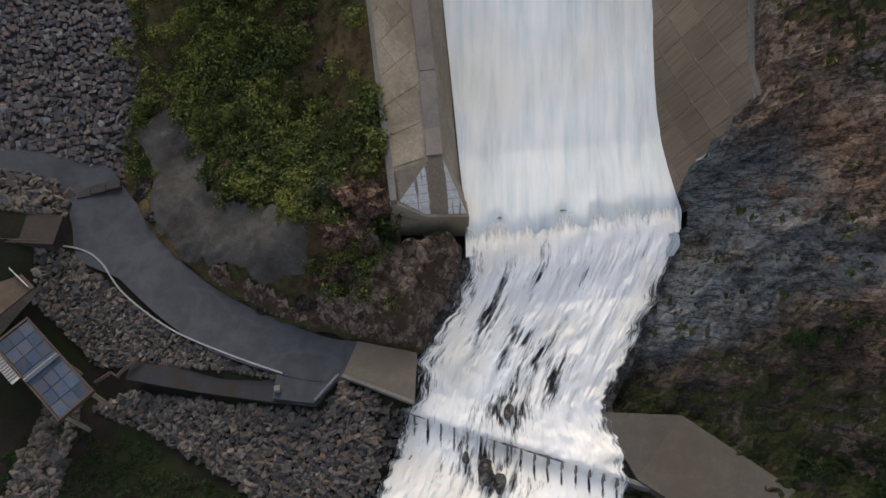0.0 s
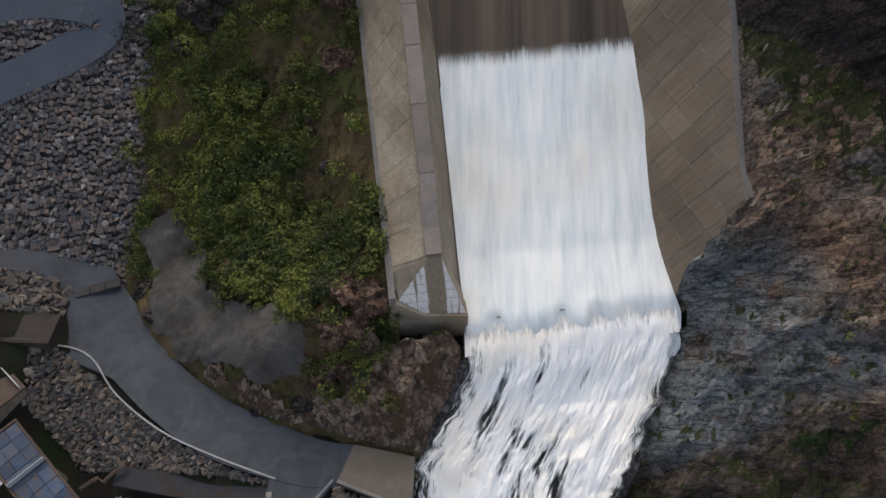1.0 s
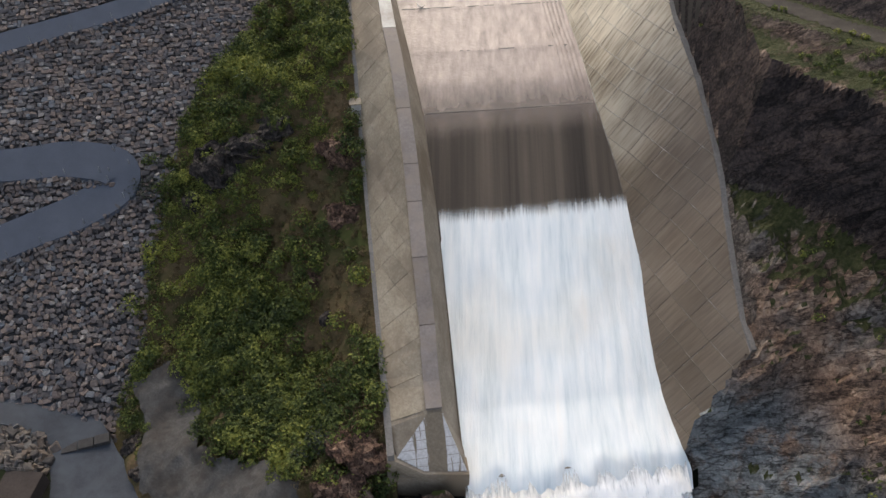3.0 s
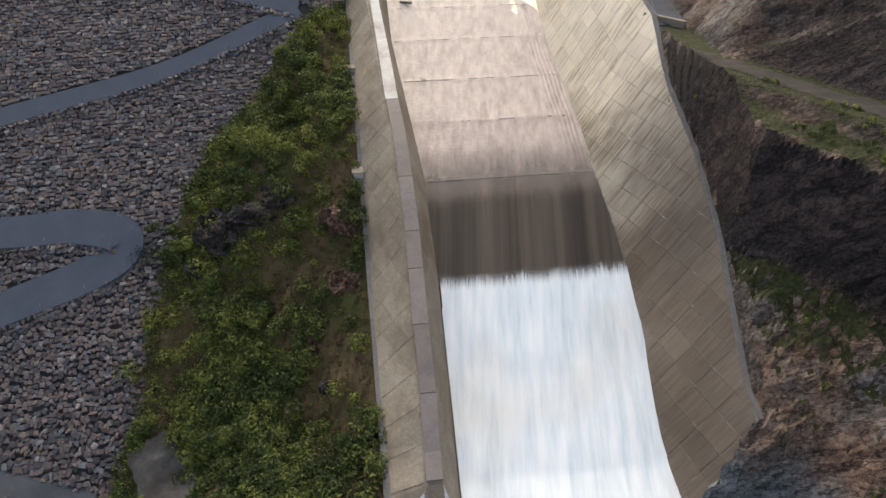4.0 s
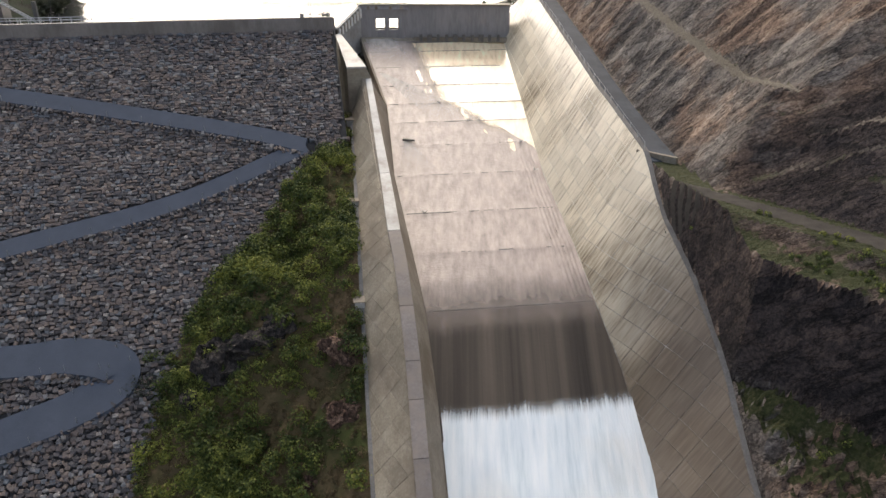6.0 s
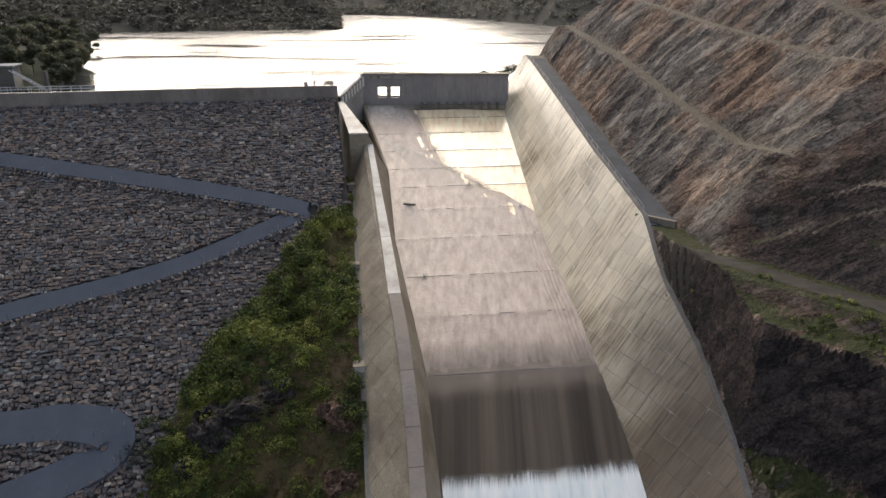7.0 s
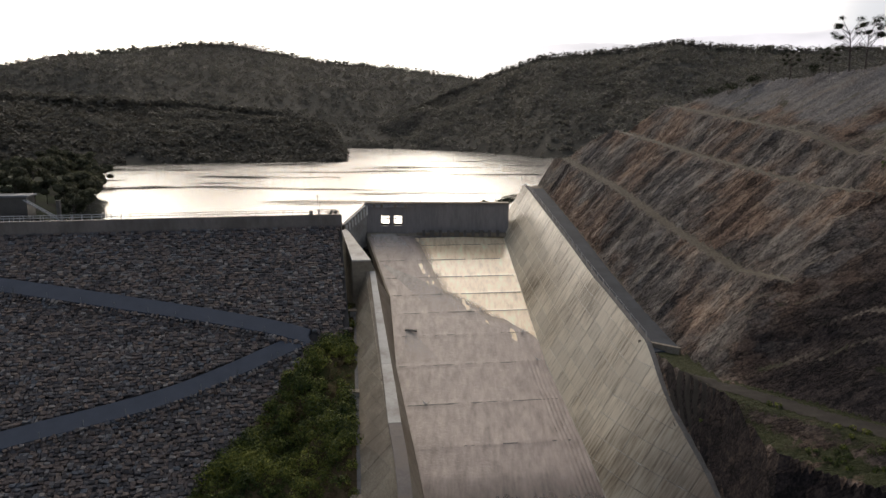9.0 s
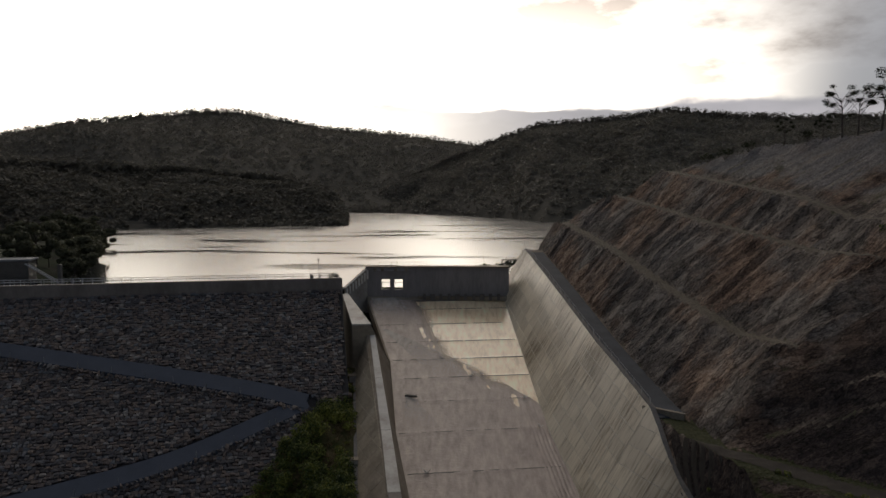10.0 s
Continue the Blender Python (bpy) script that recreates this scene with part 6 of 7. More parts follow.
rad = rs.uniform(0.35, 1.05, len(x)) * (0.8 + 0.5 * (thick > 0.2))
cen = np.stack([x, y, z + rad * 0.45], 1)
bare = fbm(x + 90, y, 13, 3)
dry = (rs.random(len(x)) + 0.95 * bare) < 0.36
big = rs.random(len(x)) < np.where(thick > 0.05, 0.2, 0.05)
rad = np.where(big, rs.uniform(0.95, 1.9, len(x)), rad)
cen[:, 2] = z + rad * np.where(big, 0.75, 0.4)
leaves("green_scrub", cen[~dry & ~big], rad[~dry & ~big], 42, 0.168, LEAF, rs, "dense low green scrub covering the hillside", "scrub")
leaves("hill_bushes", cen[big], rad[big], 150, 0.168, LEAF, rs, "large rounded green bushes on the hillside", "bushes")
leaves("dry_scrub", cen[dry & ~big], rad[dry & ~big] * 0.85, 36, 0.152, LEAF_DRY, rs, "dry brown heath and dead scrub on the hillside", "scrub")



# ---------------------------------------------------------------- sprayed concrete and rock outcrops
field("sprayed_concrete", -50, -14, 34, 72, 0.22, lambda x, y: sum(left_hill(x + dx, y + dy) for dx, dy in ((0, 0), (2, 0), (-2, 0), (0, 2), (0, -2), (1.4, 1.4), (-1.4, 1.4), (1.4, -1.4), (-1.4, -1.4))) / 9 + 0.75 + 0.55 * np.abs(fbm(x, y * 0.6, 5, 3)) + 0.12 * fbm(x, y, 1.1, 2), grey_keep, SHOTCRETE,
      "smooth grey sprayed concrete over the rock slope", "slope facing")


def outcrop(centre, size, count, seed, mat, label, squash=0.7):
    """One cracked, ridged rock that stands out of the slope."""
    r2 = np.random.default_rng(seed)
    bm = bmesh.new()
    dims = size * r2.uniform(0.75, 1.2, 3) * np.array([1, 0.9, squash])
    m = Matrix.Translation(centre) @ Euler(r2.uniform(-0.5, 0.5, 3)).to_matrix().to_4x4() @ Matrix.Diagonal((*dims, 1))
    r = bmesh.ops.create_icosphere(bm, subdivisions=4, radius=1.0, matrix=m)
    mid = Vector(centre)
    for v in r["verts"]:
        q_ = v.co.copy()
        ridge_ = abs(noise.noise(q_ * 0.55 + Vector((seed, 0, 0)))) * 1.3 + abs(noise.noise(q_ * 1.4)) * 0.6
        q_ = q_ + Vector(noise.cell_vector(q_ * (1.6 / size))) * size * 0.2
        v.co = q_ + (q_ - mid).normalized() * size * 0.42 * (0.45 - ridge_) + Vector(noise.noise_vector(q_ * 3.1)) * size * 0.05
    me = bpy.data.meshes.new("rock_outcrop")
    bm.to_mesh(me)
    bm.free()
    me.materials.append(mat)
    return tagged(new("rock_outcrop", me), label, "rock", "rock outcrops on the hillside")


CRAG = crag_material("brown_crag_rock", (0.045, 0.032, 0.025), (0.12, 0.086, 0.066), (0.25, 0.19, 0.15), 0.75, (0.06, 0.04, 0.024))


def crag_height(x, y):
    ledge = left_hill(x, y) + 0.35 + 0.9 * np.abs(fbm(x * 0.8 + y * 0.5, y - x * 0.3, 3.0, 4, 0.6)) + 0.3 * fbm(x, y, 1.2, 3)
    return np.minimum(ledge, left_shore(x, y) + 0.3)


def crag_keep(x, y):
    toe = y - np.interp(x, TOE_X, TOE_Y)
    s, n = sn(x, y)
    rim = 1.2 * fbm(x, y, 4, 3)
    a = (x > -12 + 2 * rim) & (toe > 0.6 + 0.4 * rim) & (toe < 11 + 2 * rim + 4.5 * (x > -6))
    b_ = (x <= -12) & (toe > 0.8) & (toe < 3.2 + 1.5 * rim) & (x > -40)
    return (a | b_) & left_keep(x, y) & (s < 1.2) & ~grey_keep(x, y)


field("rock_crag", -42, 6, 30, 50, 0.4, crag_height, crag_keep, CRAG, "broken brown rock face under the chute wall", "rock face", smooth=False)
ROCK_RED = crag_material("red_outcrop_rock", (0.03, 0.019, 0.014), (0.095, 0.056, 0.04), (0.20, 0.135, 0.098), 1.1)
ROCK_GREY = crag_material("grey_outcrop_rock", (0.012, 0.011, 0.011), (0.034, 0.029, 0.027), (0.085, 0.07, 0.06), 1.1)
for k, (cx, cy, size, count, mat) in enumerate([(-10.2, 47.6, 3.6, 7, ROCK_RED), (-12.5, 44.0, 3.0, 6, ROCK_RED), (-15.5, 40.2, 2.4, 6, ROCK_RED),                                                                                                   (-34.5, 89.5, 5.2, 7, ROCK_GREY), (-30.5, 92.0, 3.8, 5, ROCK_GREY), (-26.5, 94.5, 3.2, 5, ROCK_GREY),
                                                 (-15.2, 87.0, 3.4, 6, ROCK_RED), (-14.6, 80.0, 3.0, 5, ROCK_RED), (-18.5, 73.5, 1.8, 5, ROCK_RED), (-38.5, 86.5, 2.2, 5, ROCK_GREY),
                                                 (-43.5, 56.0, 2.0, 6, ROCK_GREY), (-41.5, 51.5, 1.6, 5, ROCK_GREY), (-16.0, 67.0, 1.4, 4, ROCK_GREY), (-22.0, 62.0, 1.3, 4, ROCK_RED), (-12.8, 40.6, 2.0, 5, ROCK_RED), (-18.0, 37.6, 1.6, 5, ROCK_GREY), (-24.5, 38.0, 1.2, 5, ROCK_GREY), (-8.4, 34.0, 1.3, 4, ROCK_RED)]):
    zc = float(left_hill(np.array(cx), np.array(cy)))
    outcrop((cx, cy, zc - size * 0.38), size, count, 100 + k, mat, "rough red-brown outcrop of broken rock in scrub" if mat is ROCK_RED else "dark grey outcrop of cracked rock on the slope")


# shrubs that stand out singly
def shrub(cx, cy, cz, r, mat, label, seed, per=260, leaf=0.17):
    t = thing("shrub", label, "shrub", "single shrubs", at=(cx, cy, cz))
    r2 = np.random.default_rng(seed)
    bm = bmesh.new()
    tips = []
    for k in range(6):
        a = k * 1.05 + r2.random()
        tip = Vector((cx + math.cos(a) * r * 0.6, cy + math.sin(a) * r * 0.6, cz + r * r2.uniform(0.8, 1.2)))
        rod(bm, (cx, cy, cz - 0.3), tip, 0.06, 5, 0.02)
        tips.append(tip)
    part("stem", bm, BARK, t)
    cs = np.array([t_[:] for t_ in tips] + [(cx, cy, cz + r)])
    leaves("foliage", cs, np.full(len(cs), r * 0.62), per // 7, leaf, mat, r2, parent=t)
    return t


LEAF_GREY = leaf_material("grey_green_leaf", (0.02, 0.026, 0.018), (0.045, 0.055, 0.04), (0.085, 0.098, 0.075))
for k, (cx, cy, r, mat, label) in enumerate([(-14.4, 48.4, 1.9, LEAF_GREY, "rounded grey-green shrub on the rocky slope"), (-10.6, 60.4, 1.8, LEAF, "bright green leafy shrub beside the wall"),
                                             (-11.0, 55.5, 1.7, LEAF, "bright green leafy shrub beside the wall"), (-17.0, 47.6, 1.4, LEAF_GREY, "small grey-green shrub above the rock"),
                                             (-47.0, 88.5, 2.2, LEAF_GREY, "grey-green shrub at the road's bend"), (-46.5, 93.0, 1.6, LEAF, "shrub at the edge of the stones"),
                                             (-36.0, 60.5, 1.6, LEAF, "bright green shrub above the grey slope"), (-32.5, 54.5, 1.5, LEAF, "bright green shrub above the grey slope"),
                                             (-20.5, 45.5, 1.0, LEAF, "small green shrub among sprayed concrete"), (-46.0, 73.0, 2.0, LEAF, "dark green shrub beside the stone facing")]):
    shrub(cx, cy, float(left_hill(np.array(cx), np.array(cy))), r, mat, label, 300 + k)
rs = np.random.default_rng(77)


def right_scrub(n, box_, cond, rad, seed, name, label, mat):
    r2 = np.random.default_rng(seed)
    x, y = r2.uniform(box_[0], box_[1], n), r2.uniform(box_[2], box_[3], n)
    s, nn = sn(x, y)
    m = M_U[0] * x + M_U[1] * y
    ok = cond(x, y, s, nn, m) & right_keep(x, y) & (fbm(x, y, 9, 3) > -0.1)
    x, y = x[ok], y[ok]
    r = r2.uniform(*rad, len(x))
    leaves(name, np.stack([x, y, right_hill(x, y) + r * 0.4], 1), r, 44, 0.19, mat, r2, label, "scrub")


right_scrub(1500, (28, 100, -10, 75), lambda x, y, s, n, m: (m > 50) & (m < 78) & (n > 27), (0.3, 0.8), 41, "slope_scrub", "low dark green scrub on the rock slope", LEAF)
right_scrub(6800, (36, 90, 0, 34), lambda x, y, s, n, m: (m > 38) & (m < 66) & (y < 31) & (x > 43 - 0.2 * (y - 15)), (0.25, 0.75), 42, "bank_scrub", "dark green scrub on the lower bank", LEAF_BANK)
right_scrub(3200, (30, 95, 20, 100), lambda x, y, s, n, m: (m > 81.5) & (m < 88.3) & (y < 96), (0.25, 0.6), 43, "bench_scrub", "low green tussocks along the grassy bench", LEAF)
right_scrub(500, (45, 110, 60, 150), lambda x, y, s, n, m: (m > 96) & (n > 50) & (s < 60), (0.4, 1.1), 44, "hill_scrub", "dark scrub on the upper rock slope", LEAF)


r2 = np.random.default_rng(61)                       # grass on the soil by the river
gx_, gy_ = r2.uniform(-68, -22, 3000), r2.uniform(6, 26, 3000)
gk = (fbm(gx_, gy_, 7, 3) > 0.12) & (gy_ < np.interp(gx_, [-68, -48, -40, -30, -24], [30, 24, 22, 16.5, 13]))
gx_, gy_ = gx_[gk], gy_[gk]
leaves("bank_grass", np.stack([gx_, gy_, bank(gx_, gy_) + 0.15], 1), r2.uniform(0.25, 0.6, len(gx_)), 30, 0.16, LEAF_BANK, r2, "patches of dark green grass on the soil by the river", "grass")


# ---------------------------------------------------------------- trees
def eucalypt(cx, cy, cz, h, seed, label, spread=0.32, mat=None, group="gum trees on the hilltop", per=170, leaf=0.17, clump=(0.05, 0.105), limbs=15):
    """A slender gum: bare leaning trunk, forked limbs, open crown of separate leaf clumps."""
    r2 = np.random.default_rng(seed)
    t = thing("gum_tree", label, "tree", group, at=(cx, cy, cz))
    bm = bmesh.new()
    lean = Vector((r2.normal(0, 0.06), r2.normal(0, 0.06), 1))
    p = Vector((cx, cy, cz - 0.4))
    trunk = [p + lean * h * k / 4 + Vector((r2.normal(0, 0.1), r2.normal(0, 0.1), 0)) * (k > 0) for k in range(4)]
    r0 = 0.022 * h
    for k in range(3):
        rod(bm, trunk[k], trunk[k + 1], r0 * (1 - 0.25 * k), 7, r0 * (0.75 - 0.25 * k))
    part("trunk", bm, BARK, t)
    tips = []
    for k in range(limbs):
        a = r2.uniform(0, 6.3)
        b0 = trunk[2].lerp(trunk[3], r2.uniform(-0.6, 1.0))
        tip = b0 + Vector((math.cos(a) * h * spread * r2.uniform(0.5, 1), math.sin(a) * h * spread * r2.uniform(0.5, 1), h * r2.uniform(0.1, 0.32)))
        bm = bmesh.new()
        rod(bm, b0, tip, r0 * 0.34, 5, r0 * 0.12)
        part("limb", bm, BARK, t)
        tips.append(tip)
    cs = np.array([q_[:] for q_ in tips])
    leaves("crown", cs, r2.uniform(*clump, len(cs)) * h, per, leaf, mat or LEAF_DARK, r2, parent=t, flat=0.6)
    return t


for k, (cx, cy, h) in enumerate([(70.5, 149.5, 6.5), (76.5, 138.0, 10.5), (78.0, 135.5, 9.0), (80.0, 131.5, 11.0), (82.5, 128.5, 9.5), (85.0, 126.0, 12.0), (74.5, 141.5, 5.0), (90, 122, 11)]):
    eucalypt(cx, cy, float(right_hill(np.array(cx), np.array(cy))), h, 500 + k, "slender open-crowned gum tree on the hilltop skyline", per=90, leaf=0.15)
for k, (cx, cy) in enumerate([(62.5, 160.0), (66.0, 156.0), (73.0, 144.5), (60.0, 164.0)]):
    shrub(cx, cy, float(right_hill(np.array(cx), np.array(cy))), 1.6, LEAF_DARK, "dark round bush on the hilltop skyline", 540 + k)

# wooded shore behind the dam
def shore_z(x, y):
    return 74.5 + 6.0 * np.clip((-101 - x - 0.42 * (y - 186)) / 22, 0, 1) + 0.6 * fbm(x, y, 9, 3)


field("lake_shore", -260, -95, 184, 330, 4.0, shore_z, lambda x, y: x < -97 - 0.35 * (y - 186), GRASS, "low wooded lake shore behind the dam", "shore")
r2 = np.random.default_rng(31)
for k in range(34):
    cy = 192 + 4.4 * k * (0.55 + 0.3 * (k % 3))
    cx = -101 - 0.42 * (cy - 186) - r2.uniform(0, 22) * (k % 3 > 0) - 2 * (k % 2)
    eucalypt(cx, cy, float(shore_z(np.array(cx), np.array(cy))), r2.uniform(8, 13), 600 + k, "dark dense gum tree on the lake shore", 0.34, LEAF_SHORE, "trees on the lake shore", 230, 0.33, (0.13, 0.22), 10)
for k, (cx, cy, r) in enumerate([(17.0, 219, 2.4), (20.0, 222, 3.2), (23.5, 220, 2.8), (11.8, 224, 1.8), (26.5, 216, 3.2)]):
    shrub(cx, cy, 75.4, r, LEAF_DARK, "dark bush at the water's edge", 640 + k, 320, 0.24)


# ---------------------------------------------------------------- weir details
bm = bmesh.new()
box(bm, -14.9, WY - 0.35, 80.2, 10.4, 0.7, 0.5, bevel=0.04)
part("lintel", bm, WEIR_GREY, weir)
for cx in (-19.4, -17.4, -13.9, -11.2):
    bm = bmesh.new()
    box(bm, cx, WY - 0.5, 80.55, 0.7, 0.7, 0.8, bevel=0.05)
    part("bracket", bm, CONCRETE, weir, "grey concrete bracket")
for cx, sx in ((-16.7, 2.4), (-13.35, 2.3)):
    bm = bmesh.new()
    box(bm, cx, WY + 0.6, 77.05, sx, 0.12, 0.14)
    part("gate_bar", bm, METAL, weir)
for k in range(9):
    bm = bmesh.new()
    x0 = -7.6 + k * 2.55
    box(bm, x0, WY + 0.38, 76.6, 0.28, 0.3, 8.2)
    part("rib", bm, WEIR_GREY, weir)
bm = bmesh.new()
box(bm, 3.4, WY - 0.4, 72.9, 23.5, 1.2, 1.2, bevel=0.1)
part("toe_step", bm, CONCRETE, weir, "stained concrete step at the weir's foot")
for k in range(10):
    bm = bmesh.new()
    box(bm, -6.4 + k * 2.15, WY - 1.05, 73.4, 0.75 + 0.5 * (k % 3 == 1), 0.5, 1.7, bevel=0.06)
    part("baffle", bm, CONCRETE_DARK, weir, "dark wet baffle block")


def railing(name, label, pts, post_step, height, rails, mat, r_post=0.05, r_rail=0.035, group=""):
    """A handrail of posts and rails along a line of points."""
    t = thing(name, label, "railing", group, at=pts[0])
    cum, L = [0.0], 0.0
    for a, b in zip(pts[:-1], pts[1:]):
        L += (Vector(b) - Vector(a)).length
        cum.append(L)
    count = max(1, int(L / post_step))

    def along_line(u):
        k = max(i for i, q_ in enumerate(cum[:-1]) if q_ <= u + 1e-6)
        f = (u - cum[k]) / (cum[k + 1] - cum[k])
        return Vector(pts[k]).lerp(Vector(pts[k + 1]), min(1, f))
    bm = bmesh.new()
    rod(bm, (0, 0, 0), (0, 0, height), r_post, 6)
    me = bpy.data.meshes.new("post")
    bm.to_mesh(me)
    bm.free()
    me.materials.append(mat)
    for k in range(count + 1):
        ob = new("post", me)
        ob.parent = t
        ob.location = along_line(L * k / count) - Vector(t.location)
    for f in rails:
        bm = bmesh.new()
        for a, b in zip(pts[:-1], pts[1:]):
            rod(bm, Vector(a) + Vector((0, 0, height * f)), Vector(b) + Vector((0, 0, height * f)), r_rail, 5)
        part("rail", bm, mat, t)
    return t


railing("deck_railing", "thin metal railing along the weir deck", [(-18.2, WY + 0.2, 81.3), (-5.8, WY + 0.2, 81.3)], 1.5, 1.2, (1.0,), CONCRETE_DARK, 0.09, 0.05)
railing("crest_railing", "pale steel post-and-rail barrier along the dam crest", [q(a, 0.55, 81.0) for a in (-40, 0, 40, 70.5)], 2.0, 1.15, (1.0, 0.55), METAL, 0.07, 0.06)
railing("back_railing", "pale steel post-and-rail barrier along the dam crest", [q(a, -7.0, 80.2) for a in (-40, 0, 40, 70.5)], 2.0, 1.15, (1.0, 0.55), METAL, 0.07, 0.06)
right_line = [at(s, float(floor_right(s) + LEAN_RIGHT * right_h(s)) + 0.35, float(floor_z(s) + right_h(s))) for s in (61, 77, 90, 103, 120, 139)]
railing("chute_railing", "low dark posts along the chute wall top", right_line, 3.2, 0.9, (1.0,), METAL, 0.05, 0.02)

# wall with slots between the block wall and the weir
slot_wall = thing("slotted_wall", "pale concrete wall with a row of slots beside the weir", "wall", kind="structure")
A0, A1 = Vector(at(131.5, -24.6, 0)), Vector((-21.2, WY + 0.4, 0))
nrm = Vector((-(A1 - A0).y, (A1 - A0).x, 0)).normalized()


def wall_piece(name, u0, u1, zl0, zl1, zh0, zh1, mat, th=0.8, label=""):
    a, b = A0.lerp(A1, u0), A0.lerp(A1, u1)
    v = []
    for p_, zl, zh in ((a, zl0, zh0), (b, zl1, zh1)):
        for off in (0, th):
            for z_ in (zl, zh):
                v.append(tuple(p_ + nrm * off + Vector((0, 0, z_))))
    solid(name, v, [(0, 1, 3, 2), (4, 6, 7, 5), (0, 4, 5, 1), (2, 3, 7, 6), (0, 2, 6, 4), (1, 5, 7, 3)], mat, slot_wall, label)


# light at the slots is painted on the fins as near-white concrete
FIN_LIGHT = surface("light_whitened_concrete", [(0.3, (0.62, 0.6, 0.56)), (0.7, (0.78, 0.76, 0.72))], 0.5, 4.0, 0.6)
wt = lambda u: 76.6 + 4.4 * u
wall_piece("lower_wall", 0, 1, 68, 70, 74.6, wt(1) - 2.4, CONCRETE_PALE)
wall_piece("back_panel", 0, 1, 74.5, wt(1) - 2.45, wt(0) - 0.3, wt(1) - 0.3, CONCRETE, 0.3)
wall_piece("top_beam", 0, 1, wt(0) - 0.35, wt(1) - 0.35, wt(0), wt(1), CONCRETE_PALE, 0.9)
for k in range(8):
    u0 = k / 8 + 0.035
    lo = 74.4 + (wt(1) - 2.4 - 74.6) * u0
    wall_piece("fin", u0, u0 + 0.05, lo, lo, wt(u0) - 0.3, wt(u0) - 0.3, FIN_LIGHT, -0.3, "fin between the slots, their light painted on as white")

# mast, cabinet and bush on the crest
mast = thing("light_mast", "slim grey twin-pole mast on the dam crest", "mast", at=q(66.2, -1.0, 80.2))
for off, hh in ((0.0, 5.0), (0.5, 3.8)):
    bm = bmesh.new()
    rod(bm, q(66.2 + off, -1.0, 80.2), q(66.2 + off, -1.0, 80.2 + hh), 0.07, 6)
    part("pole", bm, METAL, mast)
bm = bmesh.new()
x_, y_, z_ = q(66.2, -1.0, 85.2)
box(bm, x_, y_, z_, 0.5, 0.3, 0.35, bevel=0.04)
part("lamp_head", bm, METAL, mast)
cab = thing("control_cabinet", "dark grey control cabinet beside the crest barrier", "cabinet", at=q(64.6, -0.6, 80.2))
bm = bmesh.new()
x_, y_, z_ = q(64.6, -0.6, 81.0)
box(bm, x_, y_, z_, 0.9, 0.6, 1.6, 11.7, 0.04)
part("body", bm, CONCRETE_DARK, cab)
x_, y_, z_ = q(69.8, -3.0, 80.2)
shrub(x_, y_, z_, 1.1, LEAF_DARK, "small dark bush at the end of the crest", 700)

# intake house on the shore
house = thing("intake_house", "grey intake house with white roof and sloping gangway", "building", at=(-117, 186, 76))
bm = bmesh.new()
box(bm, -117.0, 187, 79.0, 8.5, 6, 7.0, 12, 0.05)
part("body", bm, CONCRETE_DARK, house)
bm = bmesh.new()
box(bm, -117.0, 187, 82.75, 9.5, 7, 0.5, 12, 0.08)
part("roof", bm, WHITE_PAINT, house, "flat white roof")
bm = bmesh.new()
for off in (-0.6, 0.6):
    rod(bm, (-112.5, 184.5 + off, 81.8), (-103.5, 184.5 + off, 76.6), 0.16, 5)
for k in range(12):
    f = k / 11
    rod(bm, (-112.5 + 9 * f, 183.9, 81.8 - 5.2 * f), (-112.5 + 9 * f, 185.1, 81.8 - 5.2 * f), 0.08, 5)
part("gangway", bm, METAL, house, "sloping steel gangway")
bm = bmesh.new()
box(bm, -103.8, 185, 78.6, 0.9, 0.9, 6.0, 0, 0.05)
part("post", bm, CONCRETE_DARK, house)

# chute road, kerb wall and path on the right
rp = [at(s, float(floor_right(s) + LEAN_RIGHT * right_h(s)) + 3.0, float(np.interp(s, [60, 103, 141], [64.6, 75.2, 84.5])) + 0.12) for s in (58, 70, 85, 100, 120, 140)]
ribbon("chute_road", rp, [4.6] * 6, ASPHALT, "narrow dark asphalt road behind the chute wall", "road", 0.4)
PATH_GRAVEL = surface("pale_gravel_path", [(0.3, (0.03, 0.027, 0.024)), (0.7, (0.07, 0.062, 0.053))], 0.6, 6.0, 0.95)
field("bench_path", 33, 100, 10, 110, 0.5, lambda x, y: right_hill(x, y) + 0.06, lambda x, y: np.abs(M_U[0] * x + M_U[1] * y - 89.6 - 0.5 * fbm(x, y, 9, 2)) < 1.2, PATH_GRAVEL,
      "pale gravel track along the rock bench", "path")
kw = thing("kerb_wall", "low tan concrete wall at the end of the chute road", "wall")
bm = bmesh.new()
box(bm, 34.4, 110.2, 65.1, 7.0, 0.7, 1.3, -40, 0.06)
part("body", bm, CONCRETE, kw)

